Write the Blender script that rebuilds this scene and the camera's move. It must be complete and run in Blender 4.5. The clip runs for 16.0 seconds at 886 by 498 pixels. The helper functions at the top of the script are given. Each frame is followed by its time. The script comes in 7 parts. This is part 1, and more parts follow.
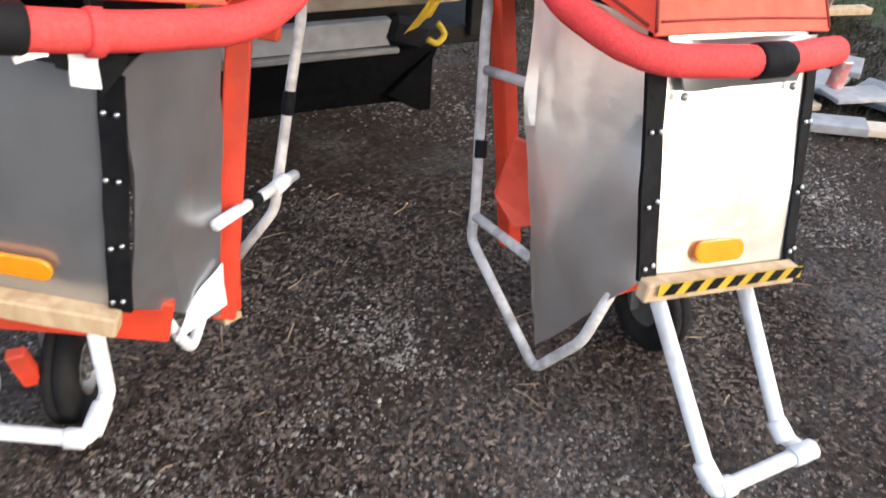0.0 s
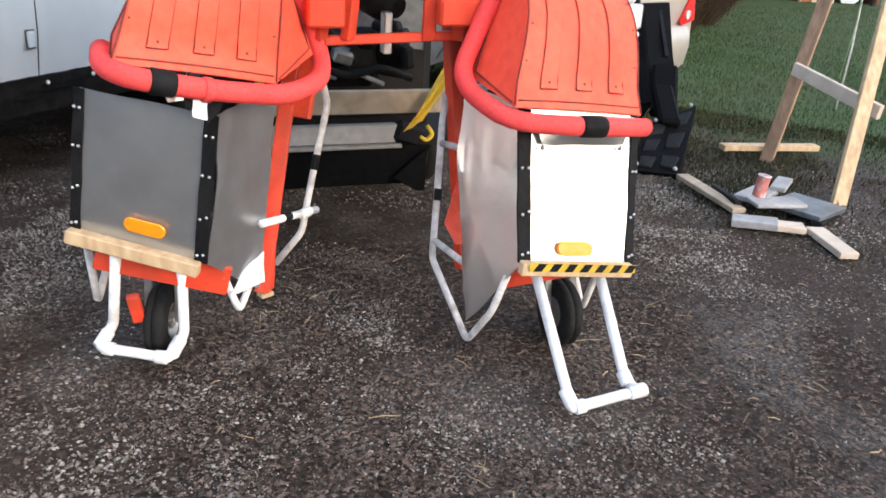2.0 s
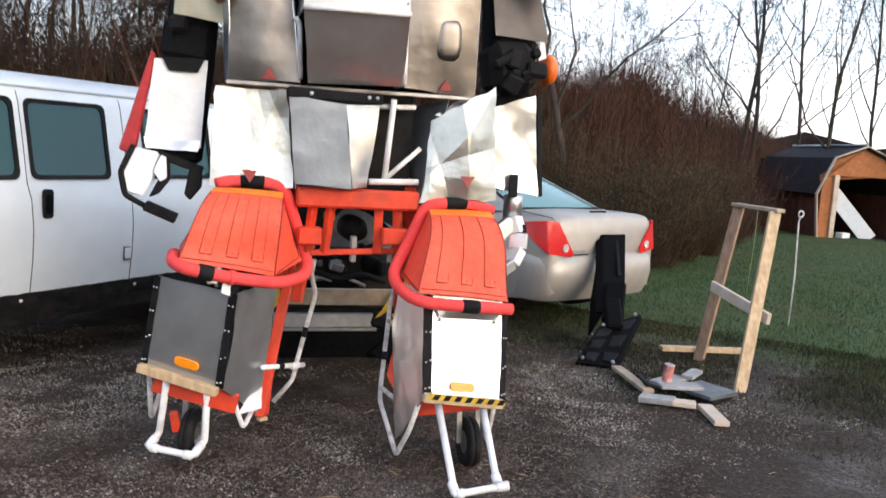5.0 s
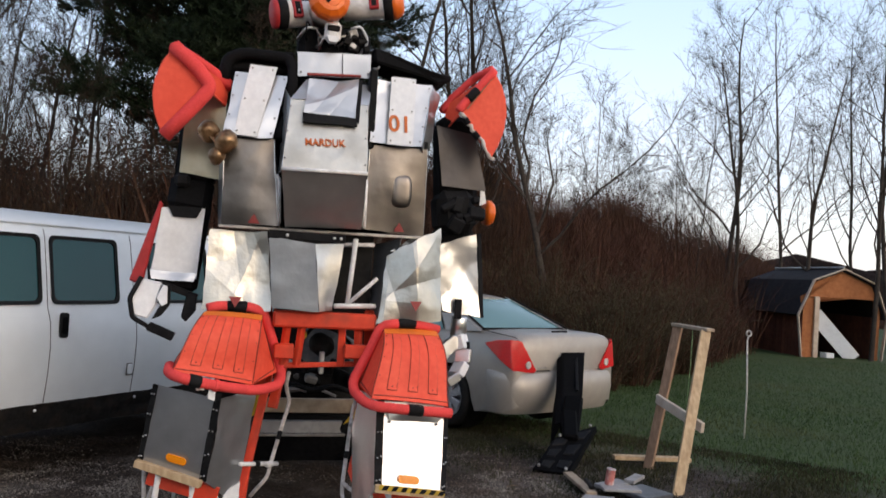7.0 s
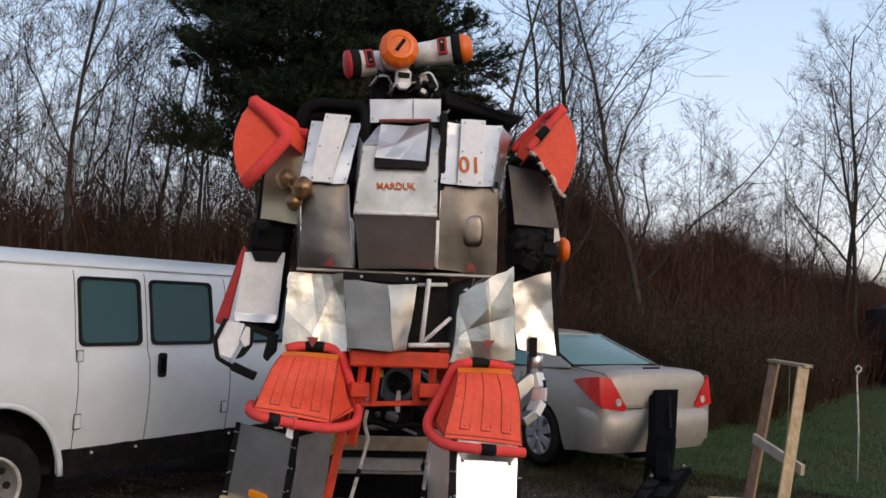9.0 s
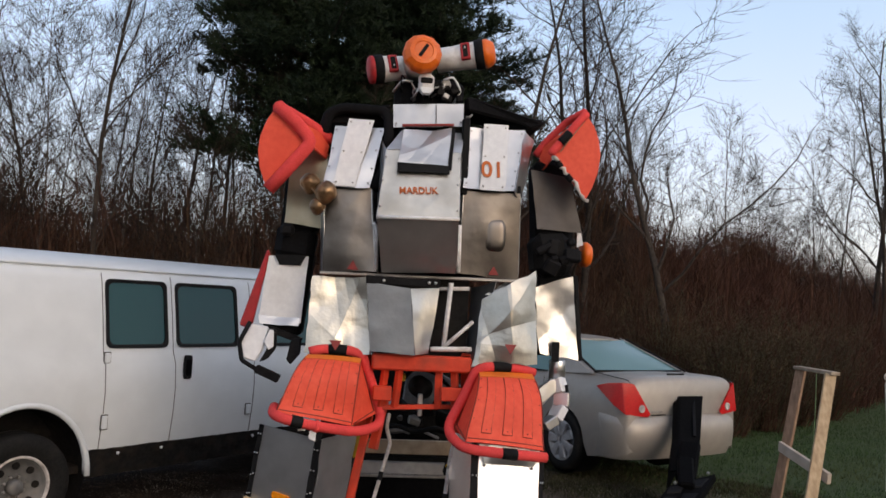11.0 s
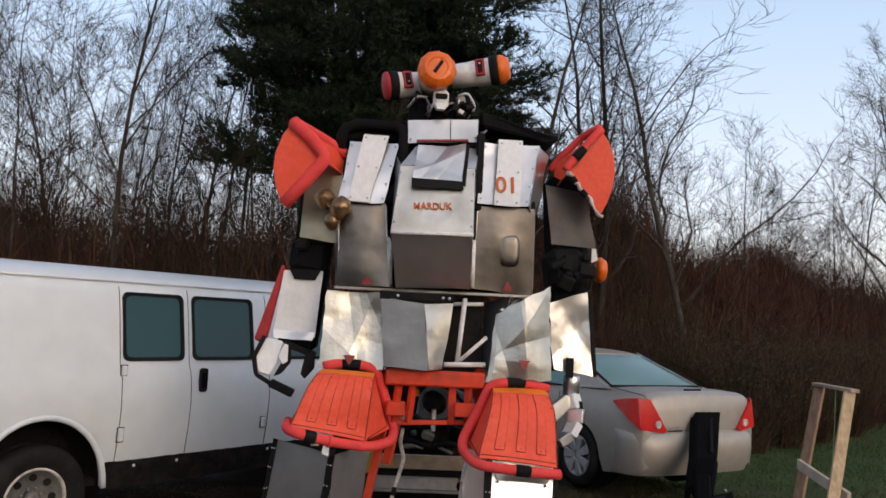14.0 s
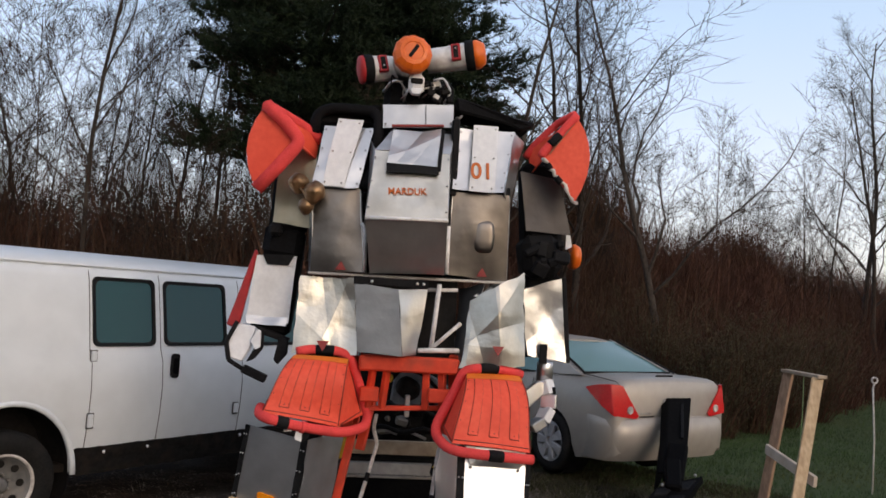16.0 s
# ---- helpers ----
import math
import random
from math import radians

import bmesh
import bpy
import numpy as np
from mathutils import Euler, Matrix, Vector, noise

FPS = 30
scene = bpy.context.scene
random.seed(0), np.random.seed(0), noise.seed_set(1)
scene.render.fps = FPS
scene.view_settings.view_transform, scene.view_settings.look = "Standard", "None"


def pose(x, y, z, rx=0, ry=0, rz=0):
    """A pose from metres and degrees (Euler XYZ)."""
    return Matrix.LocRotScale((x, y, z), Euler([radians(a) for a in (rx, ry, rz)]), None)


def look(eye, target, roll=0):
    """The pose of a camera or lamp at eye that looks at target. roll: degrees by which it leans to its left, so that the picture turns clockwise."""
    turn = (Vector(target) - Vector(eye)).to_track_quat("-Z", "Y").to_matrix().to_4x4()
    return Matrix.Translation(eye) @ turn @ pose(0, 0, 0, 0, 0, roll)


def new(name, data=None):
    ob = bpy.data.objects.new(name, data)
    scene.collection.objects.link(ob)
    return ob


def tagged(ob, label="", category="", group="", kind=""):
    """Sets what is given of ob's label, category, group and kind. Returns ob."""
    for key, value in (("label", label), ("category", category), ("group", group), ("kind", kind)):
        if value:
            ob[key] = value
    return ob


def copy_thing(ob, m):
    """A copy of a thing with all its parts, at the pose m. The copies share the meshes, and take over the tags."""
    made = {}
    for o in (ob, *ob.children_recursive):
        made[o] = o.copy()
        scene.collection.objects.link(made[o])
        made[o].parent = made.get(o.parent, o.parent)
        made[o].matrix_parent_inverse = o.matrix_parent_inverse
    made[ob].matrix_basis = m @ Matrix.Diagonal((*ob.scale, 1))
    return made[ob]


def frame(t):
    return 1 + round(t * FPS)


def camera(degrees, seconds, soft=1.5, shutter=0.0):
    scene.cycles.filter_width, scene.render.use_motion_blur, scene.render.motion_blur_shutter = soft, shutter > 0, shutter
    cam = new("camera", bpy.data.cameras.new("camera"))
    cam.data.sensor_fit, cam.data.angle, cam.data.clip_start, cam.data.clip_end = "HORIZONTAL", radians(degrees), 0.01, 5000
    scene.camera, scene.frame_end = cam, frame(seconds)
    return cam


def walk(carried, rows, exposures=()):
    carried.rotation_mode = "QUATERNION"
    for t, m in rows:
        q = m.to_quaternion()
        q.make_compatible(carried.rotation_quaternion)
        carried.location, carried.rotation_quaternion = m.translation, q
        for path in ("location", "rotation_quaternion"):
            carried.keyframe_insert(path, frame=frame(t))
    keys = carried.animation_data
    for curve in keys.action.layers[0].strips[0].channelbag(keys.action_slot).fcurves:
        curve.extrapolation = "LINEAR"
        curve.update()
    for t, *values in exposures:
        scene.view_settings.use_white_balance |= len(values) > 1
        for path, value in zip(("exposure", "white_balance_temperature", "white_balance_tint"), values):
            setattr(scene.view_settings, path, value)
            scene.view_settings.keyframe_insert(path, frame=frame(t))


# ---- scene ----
cam = camera(57.9, 16.0, soft=1.6, shutter=0.4)
PATH = [
    (0, (-0.677, -1.362, 1.401), (0.065, 0.133, 0.297), 3.90),
    (0.5, (-0.689, -1.597, 1.398), (-0.053, -0.067, 0.279), 2.50),
    (1, (-0.793, -1.860, 1.429), (-0.082, -0.260, 0.463), 2.60),
    (1.5, (-0.852, -2.143, 1.480), (-0.198, -0.425, 0.693), 2.60),
    (1.8, (-0.826, -2.329, 1.488), (-0.164, -0.620, 0.686), 4.60),
    (2, (-0.801, -2.442, 1.496), (-0.141, -0.721, 0.722), 3.60),
    (2.5, (-0.863, -2.762, 1.502), (-0.256, -0.990, 0.802), 3.90),
    (3, (-0.818, -2.992, 1.534), (-0.223, -1.171, 0.961), 2.00),
    (3.5, (-0.720, -3.215, 1.569), (-0.134, -1.382, 1.022), 1.80),
    (4, (-0.785, -3.502, 1.589), (-0.114, -1.662, 1.183), 2.50),
    (4.5, (-0.802, -3.719, 1.615), (-0.134, -1.855, 1.331), 2.50),
    (5, (-0.716, -3.967, 1.660), (-0.174, -2.057, 1.415), 3.60),
    (5.2, (-0.708, -4.080, 1.661), (-0.164, -2.159, 1.532), 2.60),
    (7.3, (-0.631, -4.920, 1.758), (-0.131, -2.987, 1.875), 3.80),
    (7.5, (-0.614, -4.943, 1.774), (-0.217, -2.989, 1.919), 1.60),
    (8, (-0.528, -5.030, 1.758), (-0.158, -3.068, 1.875), 2.40),
    (8.5, (-0.470, -4.932, 1.758), (-0.177, -2.958, 1.887), 2.40),
    (9, (-0.469, -4.958, 1.765), (-0.202, -2.979, 1.894), 2.60),
    (9.5, (-0.461, -4.978, 1.764), (-0.222, -2.995, 1.882), 2.70),
    (9.7, (-0.450, -4.963, 1.752), (-0.236, -2.978, 1.886), 2.90),
    (11.8, (-0.469, -4.981, 1.779), (-0.265, -2.997, 1.923), 3.00),
    (12, (-0.465, -4.967, 1.787), (-0.269, -2.982, 1.943), 3.40),
    (12.5, (-0.467, -4.967, 1.794), (-0.269, -2.982, 1.944), 3.30),
    (13, (-0.449, -4.997, 1.775), (-0.269, -3.012, 1.939), 3.30),
    (13.5, (-0.442, -4.982, 1.768), (-0.283, -2.992, 1.902), 3.10),
    (14, (-0.444, -4.985, 1.784), (-0.281, -2.998, 1.949), 3.20),
    (14.5, (-0.441, -4.979, 1.777), (-0.227, -2.997, 1.950), 3.70),
    (15, (-0.426, -5.000, 1.765), (-0.245, -3.012, 1.874), 2.60),
    (15.5, (-0.423, -4.994, 1.778), (-0.225, -3.010, 1.927), 2.90),
    (16, (-0.437, -4.971, 1.778), (-0.211, -2.989, 1.914), 3.40),
]
EXPOSURES = [(0, 1.5, 6650, 11), (3.5, 1.46, 6700, 12), (5.0, 1.06, 6750, 13), (7.3, 0.08, 6900, 15), (9, -0.08, 7000, 16), (16, -0.08, 7100, 17)]
walk(cam, [(t, look(eye, target, roll)) for t, eye, target, roll in PATH], EXPOSURES)
# ---------------------------------------------------------------- world, sun
SUN_EL, SUN_AZ = radians(20), radians(150)
world = bpy.data.worlds.new("world")
scene.world = world
world.use_nodes = True
wn = world.node_tree
wn.nodes.clear()
sky = wn.nodes.new("ShaderNodeTexSky")
sky.sky_type = "NISHITA"
sky.sun_disc = False
sky.sun_elevation, sky.sun_rotation = SUN_EL, SUN_AZ
sky.air_density, sky.dust_density, sky.ozone_density = 1.0, 2.5, 2.0
bg = wn.nodes.new("ShaderNodeBackground")
bg.inputs["Strength"].default_value = 0.10
wout = wn.nodes.new("ShaderNodeOutputWorld")
wn.links.new(sky.outputs[0], bg.inputs[0])
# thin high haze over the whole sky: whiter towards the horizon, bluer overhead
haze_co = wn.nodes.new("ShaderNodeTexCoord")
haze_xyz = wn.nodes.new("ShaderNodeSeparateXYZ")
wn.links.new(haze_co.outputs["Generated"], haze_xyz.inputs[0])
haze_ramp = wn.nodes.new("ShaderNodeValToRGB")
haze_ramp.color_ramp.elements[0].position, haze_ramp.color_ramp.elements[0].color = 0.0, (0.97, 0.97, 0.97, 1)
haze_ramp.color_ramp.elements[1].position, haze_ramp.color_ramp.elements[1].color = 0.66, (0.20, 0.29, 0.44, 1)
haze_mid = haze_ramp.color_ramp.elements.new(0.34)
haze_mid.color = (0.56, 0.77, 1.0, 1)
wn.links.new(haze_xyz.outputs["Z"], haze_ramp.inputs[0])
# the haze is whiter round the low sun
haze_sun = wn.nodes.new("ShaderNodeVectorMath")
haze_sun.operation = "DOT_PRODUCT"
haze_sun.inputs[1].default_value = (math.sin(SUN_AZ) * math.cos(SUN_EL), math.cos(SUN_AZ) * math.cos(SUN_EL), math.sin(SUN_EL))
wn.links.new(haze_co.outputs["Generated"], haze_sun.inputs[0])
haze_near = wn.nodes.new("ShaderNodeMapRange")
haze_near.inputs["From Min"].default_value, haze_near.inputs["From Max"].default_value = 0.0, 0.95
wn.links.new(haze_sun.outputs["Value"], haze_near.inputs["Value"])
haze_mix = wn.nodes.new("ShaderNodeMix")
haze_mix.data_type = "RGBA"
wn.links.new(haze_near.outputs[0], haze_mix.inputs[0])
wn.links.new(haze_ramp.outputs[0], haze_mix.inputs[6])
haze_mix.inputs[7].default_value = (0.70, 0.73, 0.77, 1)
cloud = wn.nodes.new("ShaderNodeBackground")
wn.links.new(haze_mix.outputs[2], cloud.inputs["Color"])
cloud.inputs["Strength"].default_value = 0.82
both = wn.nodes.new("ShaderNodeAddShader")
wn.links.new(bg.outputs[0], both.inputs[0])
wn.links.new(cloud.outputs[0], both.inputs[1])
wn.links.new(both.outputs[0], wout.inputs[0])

sun = new("sun", bpy.data.lights.new("sun", "SUN"))
sun.data.energy, sun.data.angle, sun.data.color = 0.28, radians(22), (1.0, 0.91, 0.80)
sun_dir = Vector((math.sin(SUN_AZ) * math.cos(SUN_EL), math.cos(SUN_AZ) * math.cos(SUN_EL), math.sin(SUN_EL)))
sun.matrix_world = look(sun_dir * 60, (0, 0, 0))


# ---------------------------------------------------------------- materials
def surface(name, dark, light, grain=40.0, stain=None, stain_scale=1.5, stain_amount=0.5, rough=(0.5, 0.7),
            metal=0.0, bump=0.2, bump_scale=60.0, big_bump=0.0, big_scale=4.0, vary=0.0, island=0.0, coat=0.0, stretch=(1, 1, 1), gloss=0.5, cover=(0.48, 0.68)):
    """Two scales of colour variation, roughness variation and two scales of relief."""
    m = bpy.data.materials.new(name)
    m.use_nodes = True
    t = m.node_tree
    n, l = t.nodes, t.links
    b = n["Principled BSDF"]
    tc = n.new("ShaderNodeTexCoord")
    mp = n.new("ShaderNodeMapping")
    mp.inputs["Scale"].default_value = stretch
    l.new(tc.outputs["Object"], mp.inputs["Vector"])
    vec = mp.outputs["Vector"]

    def noise_node(scale, detail=6.0):
        k = n.new("ShaderNodeTexNoise")
        k.inputs["Scale"].default_value, k.inputs["Detail"].default_value = scale, detail
        l.new(vec, k.inputs["Vector"])
        return k

    def mixed(fac, a, c):
        k = n.new("ShaderNodeMix")
        k.data_type = "RGBA"
        for sock, v in ((k.inputs[0], fac), (k.inputs[6], a), (k.inputs[7], c)):
            if isinstance(v, (tuple, list)):
                sock.default_value = (*v, 1)
            elif isinstance(v, (int, float)):
                sock.default_value = v
            else:
                l.new(v, sock)
        return k.outputs[2]

    def ramp(src, lo, hi):
        k = n.new("ShaderNodeMapRange")
        k.inputs["From Min"].default_value, k.inputs["From Max"].default_value = lo, hi
        l.new(src, k.inputs["Value"])
        return k.outputs["Result"]

    g = noise_node(grain)
    col = mixed(ramp(g.outputs["Fac"], 0.3, 0.7), dark, light)
    s2 = noise_node(stain_scale, 5.0)
    if stain:
        f = n.new("ShaderNodeMath")
        f.operation = "MULTIPLY"
        l.new(ramp(s2.outputs["Fac"], *cover), f.inputs[0])
        f.inputs[1].default_value = stain_amount
        col = mixed(f.outputs[0], col, stain)
    if vary or island:
        if vary:
            r = n.new("ShaderNodeObjectInfo").outputs["Random"]
        else:
            r = n.new("ShaderNodeNewGeometry").outputs["Random Per Island"]
        hv = n.new("ShaderNodeHueSaturation")
        rr = n.new("ShaderNodeMapRange")
        a = vary or island
        rr.inputs["To Min"].default_value, rr.inputs["To Max"].default_value = 1 - a, 1 + a
        l.new(r, rr.inputs["Value"])
        l.new(rr.outputs[0], hv.inputs["Value"])
        l.new(col, hv.inputs["Color"])
        col = hv.outputs["Color"]
    l.new(col, b.inputs["Base Color"])
    rg = n.new("ShaderNodeMapRange")
    rg.inputs["To Min"].default_value, rg.inputs["To Max"].default_value = rough
    l.new(s2.outputs["Fac"], rg.inputs["Value"])
    l.new(rg.outputs[0], b.inputs["Roughness"])
    b.inputs["Metallic"].default_value = metal
    b.inputs["Specular IOR Level"].default_value = gloss
    if coat:
        b.inputs["Coat Weight"].default_value = coat
        b.inputs["Coat Roughness"].default_value = 0.08
    last = None
    for amount, scale, dist in ((bump, bump_scale, 0.004), (big_bump, big_scale, 0.03)):
        if amount:
            k = noise_node(scale, 4.0)
            bp = n.new("ShaderNodeBump")
            bp.inputs["Strength"].default_value, bp.inputs["Distance"].default_value = amount, dist
            l.new(k.outputs["Fac"], bp.inputs["Height"])
            if last:
                l.new(last, bp.inputs["Normal"])
            last = bp.outputs["Normal"]
    if last:
        l.new(last, b.inputs["Normal"])
    return m


ALU = surface("aluminium_sheet", (0.66, 0.66, 0.655), (0.74, 0.74, 0.73), 9, (0.52, 0.51, 0.49), 3, 0.5, (0.26, 0.36), 0.92, 0.03, 60, 0.32, 4)
ALU_WARM = surface("aluminium_weathered", (0.58, 0.555, 0.49), (0.70, 0.675, 0.605), 8, (0.44, 0.40, 0.33), 5, 0.5, (0.34, 0.46), 0.97, 0.03, 60, 0.42, 7)
# darker copy of the sheet: dull metal, with shade put into its colour
ALU_DULL_SHADED = surface("aluminium_dull_shaded", (0.44, 0.456, 0.472), (0.53, 0.547, 0.562), 8, (0.36, 0.37, 0.38), 3, 0.55, (0.27, 0.40), 0.85, 0.03, 60, 0.22, 5)
ALU_OLIVE = surface("olive_dark_aluminium", (0.30, 0.28, 0.21), (0.38, 0.355, 0.28), 8, (0.20, 0.175, 0.12), 5, 0.6, (0.3, 0.45), 0.9, 0.03, 60, 0.2, 6)
GUNMETAL = surface("gunmetal_sheet", (0.055, 0.052, 0.054), (0.080, 0.076, 0.078), 8, (0.04, 0.036, 0.034), 4, 0.6, (0.35, 0.5), 0.8, 0.05, 60, 0.2, 5)
# lighter copy of the sheet: the right shin's sky glare as colour
ALU_BRIGHT = surface("aluminium_sky_glare", (0.84, 0.84, 0.83), (0.88, 0.88, 0.87), 9, (0.74, 0.73, 0.71), 3, 0.4, (0.30, 0.42), 1.0, 0.03, 60, 0.35, 5)
FIN_RED = surface("crimson_paint", (0.36, 0.022, 0.026), (0.46, 0.032, 0.034), 30, (0.2, 0.02, 0.02), 5, 0.5, (0.4, 0.6), 0.0, 0.12, 70, gloss=0.3)
# brown-dark copy of the sheet: the ground's reflection put into its colour
ALU_DARK = surface("aluminium_dark_reflection", (0.155, 0.140, 0.130), (0.21, 0.192, 0.178), 8, (0.10, 0.085, 0.072), 3, 0.65, (0.27, 0.38), 1.0, 0.03, 60, 0.25, 3.5)
WHITE_BOARD = surface("white_board", (0.70, 0.71, 0.73), (0.80, 0.81, 0.82), 30, (0.55, 0.55, 0.55), 5, 0.4, (0.3, 0.5), 0.0, 0.1, 80)
ORANGE = surface("orange_red_plastic", (0.78, 0.088, 0.050), (0.86, 0.115, 0.064), 30, (0.66, 0.066, 0.038), 4, 0.5, (0.4, 0.6), 0.0, 0.12, 90, 0.1, 6, gloss=0.18)
ORANGE_SEAM = surface("dark_red_seam", (0.16, 0.015, 0.01), (0.2, 0.02, 0.012), 30, None, 2, 0, (0.6, 0.7))
ORANGE_TOP = surface("orange_tape", (0.75, 0.16, 0.015), (0.82, 0.2, 0.02), 30, (0.6, 0.12, 0.02), 5, 0.4, (0.4, 0.6))
NOODLE = surface("pink_red_foam", (0.74, 0.060, 0.056), (0.84, 0.088, 0.084), 120, (0.55, 0.05, 0.05), 8, 0.45, (0.75, 0.95), 0.0, 0.5, 220, gloss=0.2)
STEEL_RED = surface("red_painted_steel", (0.56, 0.042, 0.018), (0.68, 0.064, 0.026), 20, (0.2, 0.05, 0.03), 6, 0.45, (0.35, 0.6), 0.0, 0.15, 70, gloss=0.3)
BLACK = surface("black_tape", (0.004, 0.004, 0.005), (0.010, 0.010, 0.011), 50, (0.022, 0.022, 0.022), 6, 0.4, (0.55, 0.8), 0.0, 0.3, 90, gloss=0.12)
PITCH = surface("dull_black_sheet", (0.002, 0.002, 0.0022), (0.005, 0.005, 0.0055), 40, (0.010, 0.010, 0.010), 5, 0.4, (0.6, 0.85), 0.0, 0.3, 50, gloss=0.05)
BLACK_FOAM = surface("black_foam", (0.003, 0.003, 0.0035), (0.007, 0.007, 0.008), 60, (0.014, 0.014, 0.017), 4, 0.4, (0.75, 0.95), 0.0, 0.5, 120, 0.3, 8, gloss=0.12)
PVC = surface("white_pvc", (0.68, 0.67, 0.66), (0.80, 0.79, 0.78), 30, (0.40, 0.37, 0.34), 14, 0.55, (0.3, 0.5), 0.0, 0.1, 60)
PVC_WORN = surface("scuffed_pvc", (0.50, 0.46, 0.43), (0.66, 0.62, 0.59), 45, (0.22, 0.19, 0.17), 18, 0.7, (0.4, 0.65), 0.0, 0.2, 60)
REFLECTOR = surface("amber_reflector", (0.86, 0.25, 0.01), (0.9, 0.29, 0.012), 40, None, 3, 0, (0.15, 0.25), 0.0, 0.25, 300)
AMBER = surface("orange_cap", (0.76, 0.125, 0.008), (0.84, 0.16, 0.011), 40, (0.55, 0.1, 0.02), 6, 0.4, (0.3, 0.5), 0.0, 0.15, 60)
PINE_WOOD = surface("raw_pine_wood", (0.42, 0.28, 0.15), (0.60, 0.44, 0.27), 12, (0.30, 0.19, 0.10), 5, 0.5, (0.6, 0.8), 0.0, 0.25, 40, stretch=(3, 3, 0.8))
BROWN_WOOD = surface("brown_weathered_wood", (0.22, 0.13, 0.078), (0.36, 0.225, 0.145), 14, (0.13, 0.08, 0.05), 5, 0.5, (0.65, 0.85), 0.0, 0.3, 40, stretch=(3, 3, 0.8))
GREY_WOOD = surface("weathered_wood", (0.27, 0.20, 0.14), (0.43, 0.34, 0.245), 14, (0.22, 0.17, 0.12), 5, 0.5, (0.65, 0.85), 0.0, 0.3, 40)
GREY_BOARD = surface("grey_board", (0.26, 0.25, 0.25), (0.38, 0.37, 0.36), 20, (0.16, 0.15, 0.14), 5, 0.5, (0.5, 0.8), 0.0, 0.25, 50)
SLATE = surface("slate_grey_panel", (0.055, 0.06, 0.068), (0.11, 0.115, 0.125), 20, (0.2, 0.2, 0.2), 5, 0.5, (0.3, 0.5), 0.0, 0.25, 50)
YELLOW = surface("yellow_strap", (0.50, 0.32, 0.018), (0.62, 0.41, 0.03), 30, (0.4, 0.26, 0.03), 6, 0.5, (0.5, 0.7), 0.0, 0.2, 80)
RUBBER = surface("tyre_rubber", (0.006, 0.006, 0.006), (0.014, 0.0135, 0.013), 60, (0.035, 0.03, 0.026), 6, 0.45, (0.65, 0.9), 0.0, 0.35, 90, gloss=0.2)
# near-black for machinery, and for shade inside hollow parts
DARK = surface("dark_machinery_and_shade", (0.005, 0.005, 0.005), (0.014, 0.013, 0.013), 30, (0.028, 0.024, 0.02), 5, 0.5, (0.5, 0.8), 0.0, 0.3, 50, gloss=0.12)
GREY_METAL = surface("grey_steel", (0.30, 0.29, 0.28), (0.42, 0.41, 0.39), 25, (0.18, 0.15, 0.12), 5, 0.5, (0.35, 0.6), 0.9, 0.2, 60)
VAN_WHITE = surface("white_van_paint", (0.67, 0.71, 0.735), (0.72, 0.76, 0.785), 6, (0.58, 0.61, 0.62), 1.2, 0.5, (0.25, 0.4), 0.0, 0.05, 30, coat=0.25)
VAN_SEAM = surface("grey_seam", (0.06, 0.06, 0.06), (0.13, 0.13, 0.125), 40, (0.03, 0.028, 0.025), 6, 0.5, (0.5, 0.8), 0.0, 0.2, 60, gloss=0.2)
VAN_TRIM = surface("black_van_trim", (0.005, 0.005, 0.006), (0.011, 0.011, 0.011), 40, (0.022, 0.02, 0.018), 6, 0.4, (0.45, 0.7), 0.0, 0.2, 60, gloss=0.15)
RIM_STEEL = surface("grey_rim_paint", (0.10, 0.10, 0.10), (0.16, 0.16, 0.155), 25, (0.20, 0.17, 0.14), 9, 0.6, (0.4, 0.6), 0.1, 0.15, 60)
VAN_RUST = surface("rusty_rocker", (0.004, 0.004, 0.004), (0.012, 0.011, 0.0105), 30, (0.034, 0.024, 0.018), 7, 0.5, (0.6, 0.9), 0.0, 0.5, 40, gloss=0.2)
CAR_PAINT = surface("champagne_metallic_paint", (0.36, 0.325, 0.285), (0.41, 0.37, 0.325), 8, (0.31, 0.28, 0.245), 1.5, 0.4, (0.36, 0.48), 0.3, 0.03, 200, coat=0.25)
ALLOY = surface("silver_wheel", (0.40, 0.40, 0.41), (0.50, 0.50, 0.51), 30, (0.2, 0.19, 0.18), 8, 0.4, (0.35, 0.55), 0.3, 0.1, 60)
TAIL_RED = surface("red_lens", (0.56, 0.012, 0.014), (0.66, 0.018, 0.020), 50, None, 3, 0, (0.18, 0.28), 0.0, 0.05, 200, coat=0.2)
BRONZE = surface("bronze_paint", (0.20, 0.115, 0.055), (0.36, 0.22, 0.115), 25, (0.06, 0.035, 0.02), 12, 0.7, (0.22, 0.4), 0.6, 0.3, 60)
STENCIL = surface("stencil_orange_paint", (0.48, 0.10, 0.012), (0.56, 0.13, 0.018), 60, None, 3, 0, (0.5, 0.7))
DECAL_RED = surface("dark_red_decal", (0.22, 0.02, 0.02), (0.28, 0.03, 0.025), 40, None, 3, 0, (0.5, 0.6))
BARK = surface("grey_bark", (0.022, 0.017, 0.014), (0.060, 0.048, 0.040), 22, (0.095, 0.08, 0.068), 2.0, 0.6, (0.8, 0.95), 0.0, 0.6, 30, vary=0.25, gloss=0.2)
TWIG = surface("bare_twigs", (0.016, 0.011, 0.008), (0.040, 0.028, 0.020), 8, (0.065, 0.048, 0.036), 0.4, 0.6, (0.8, 0.95), 0.0, 0.0, 30, vary=0.25, gloss=0.2)
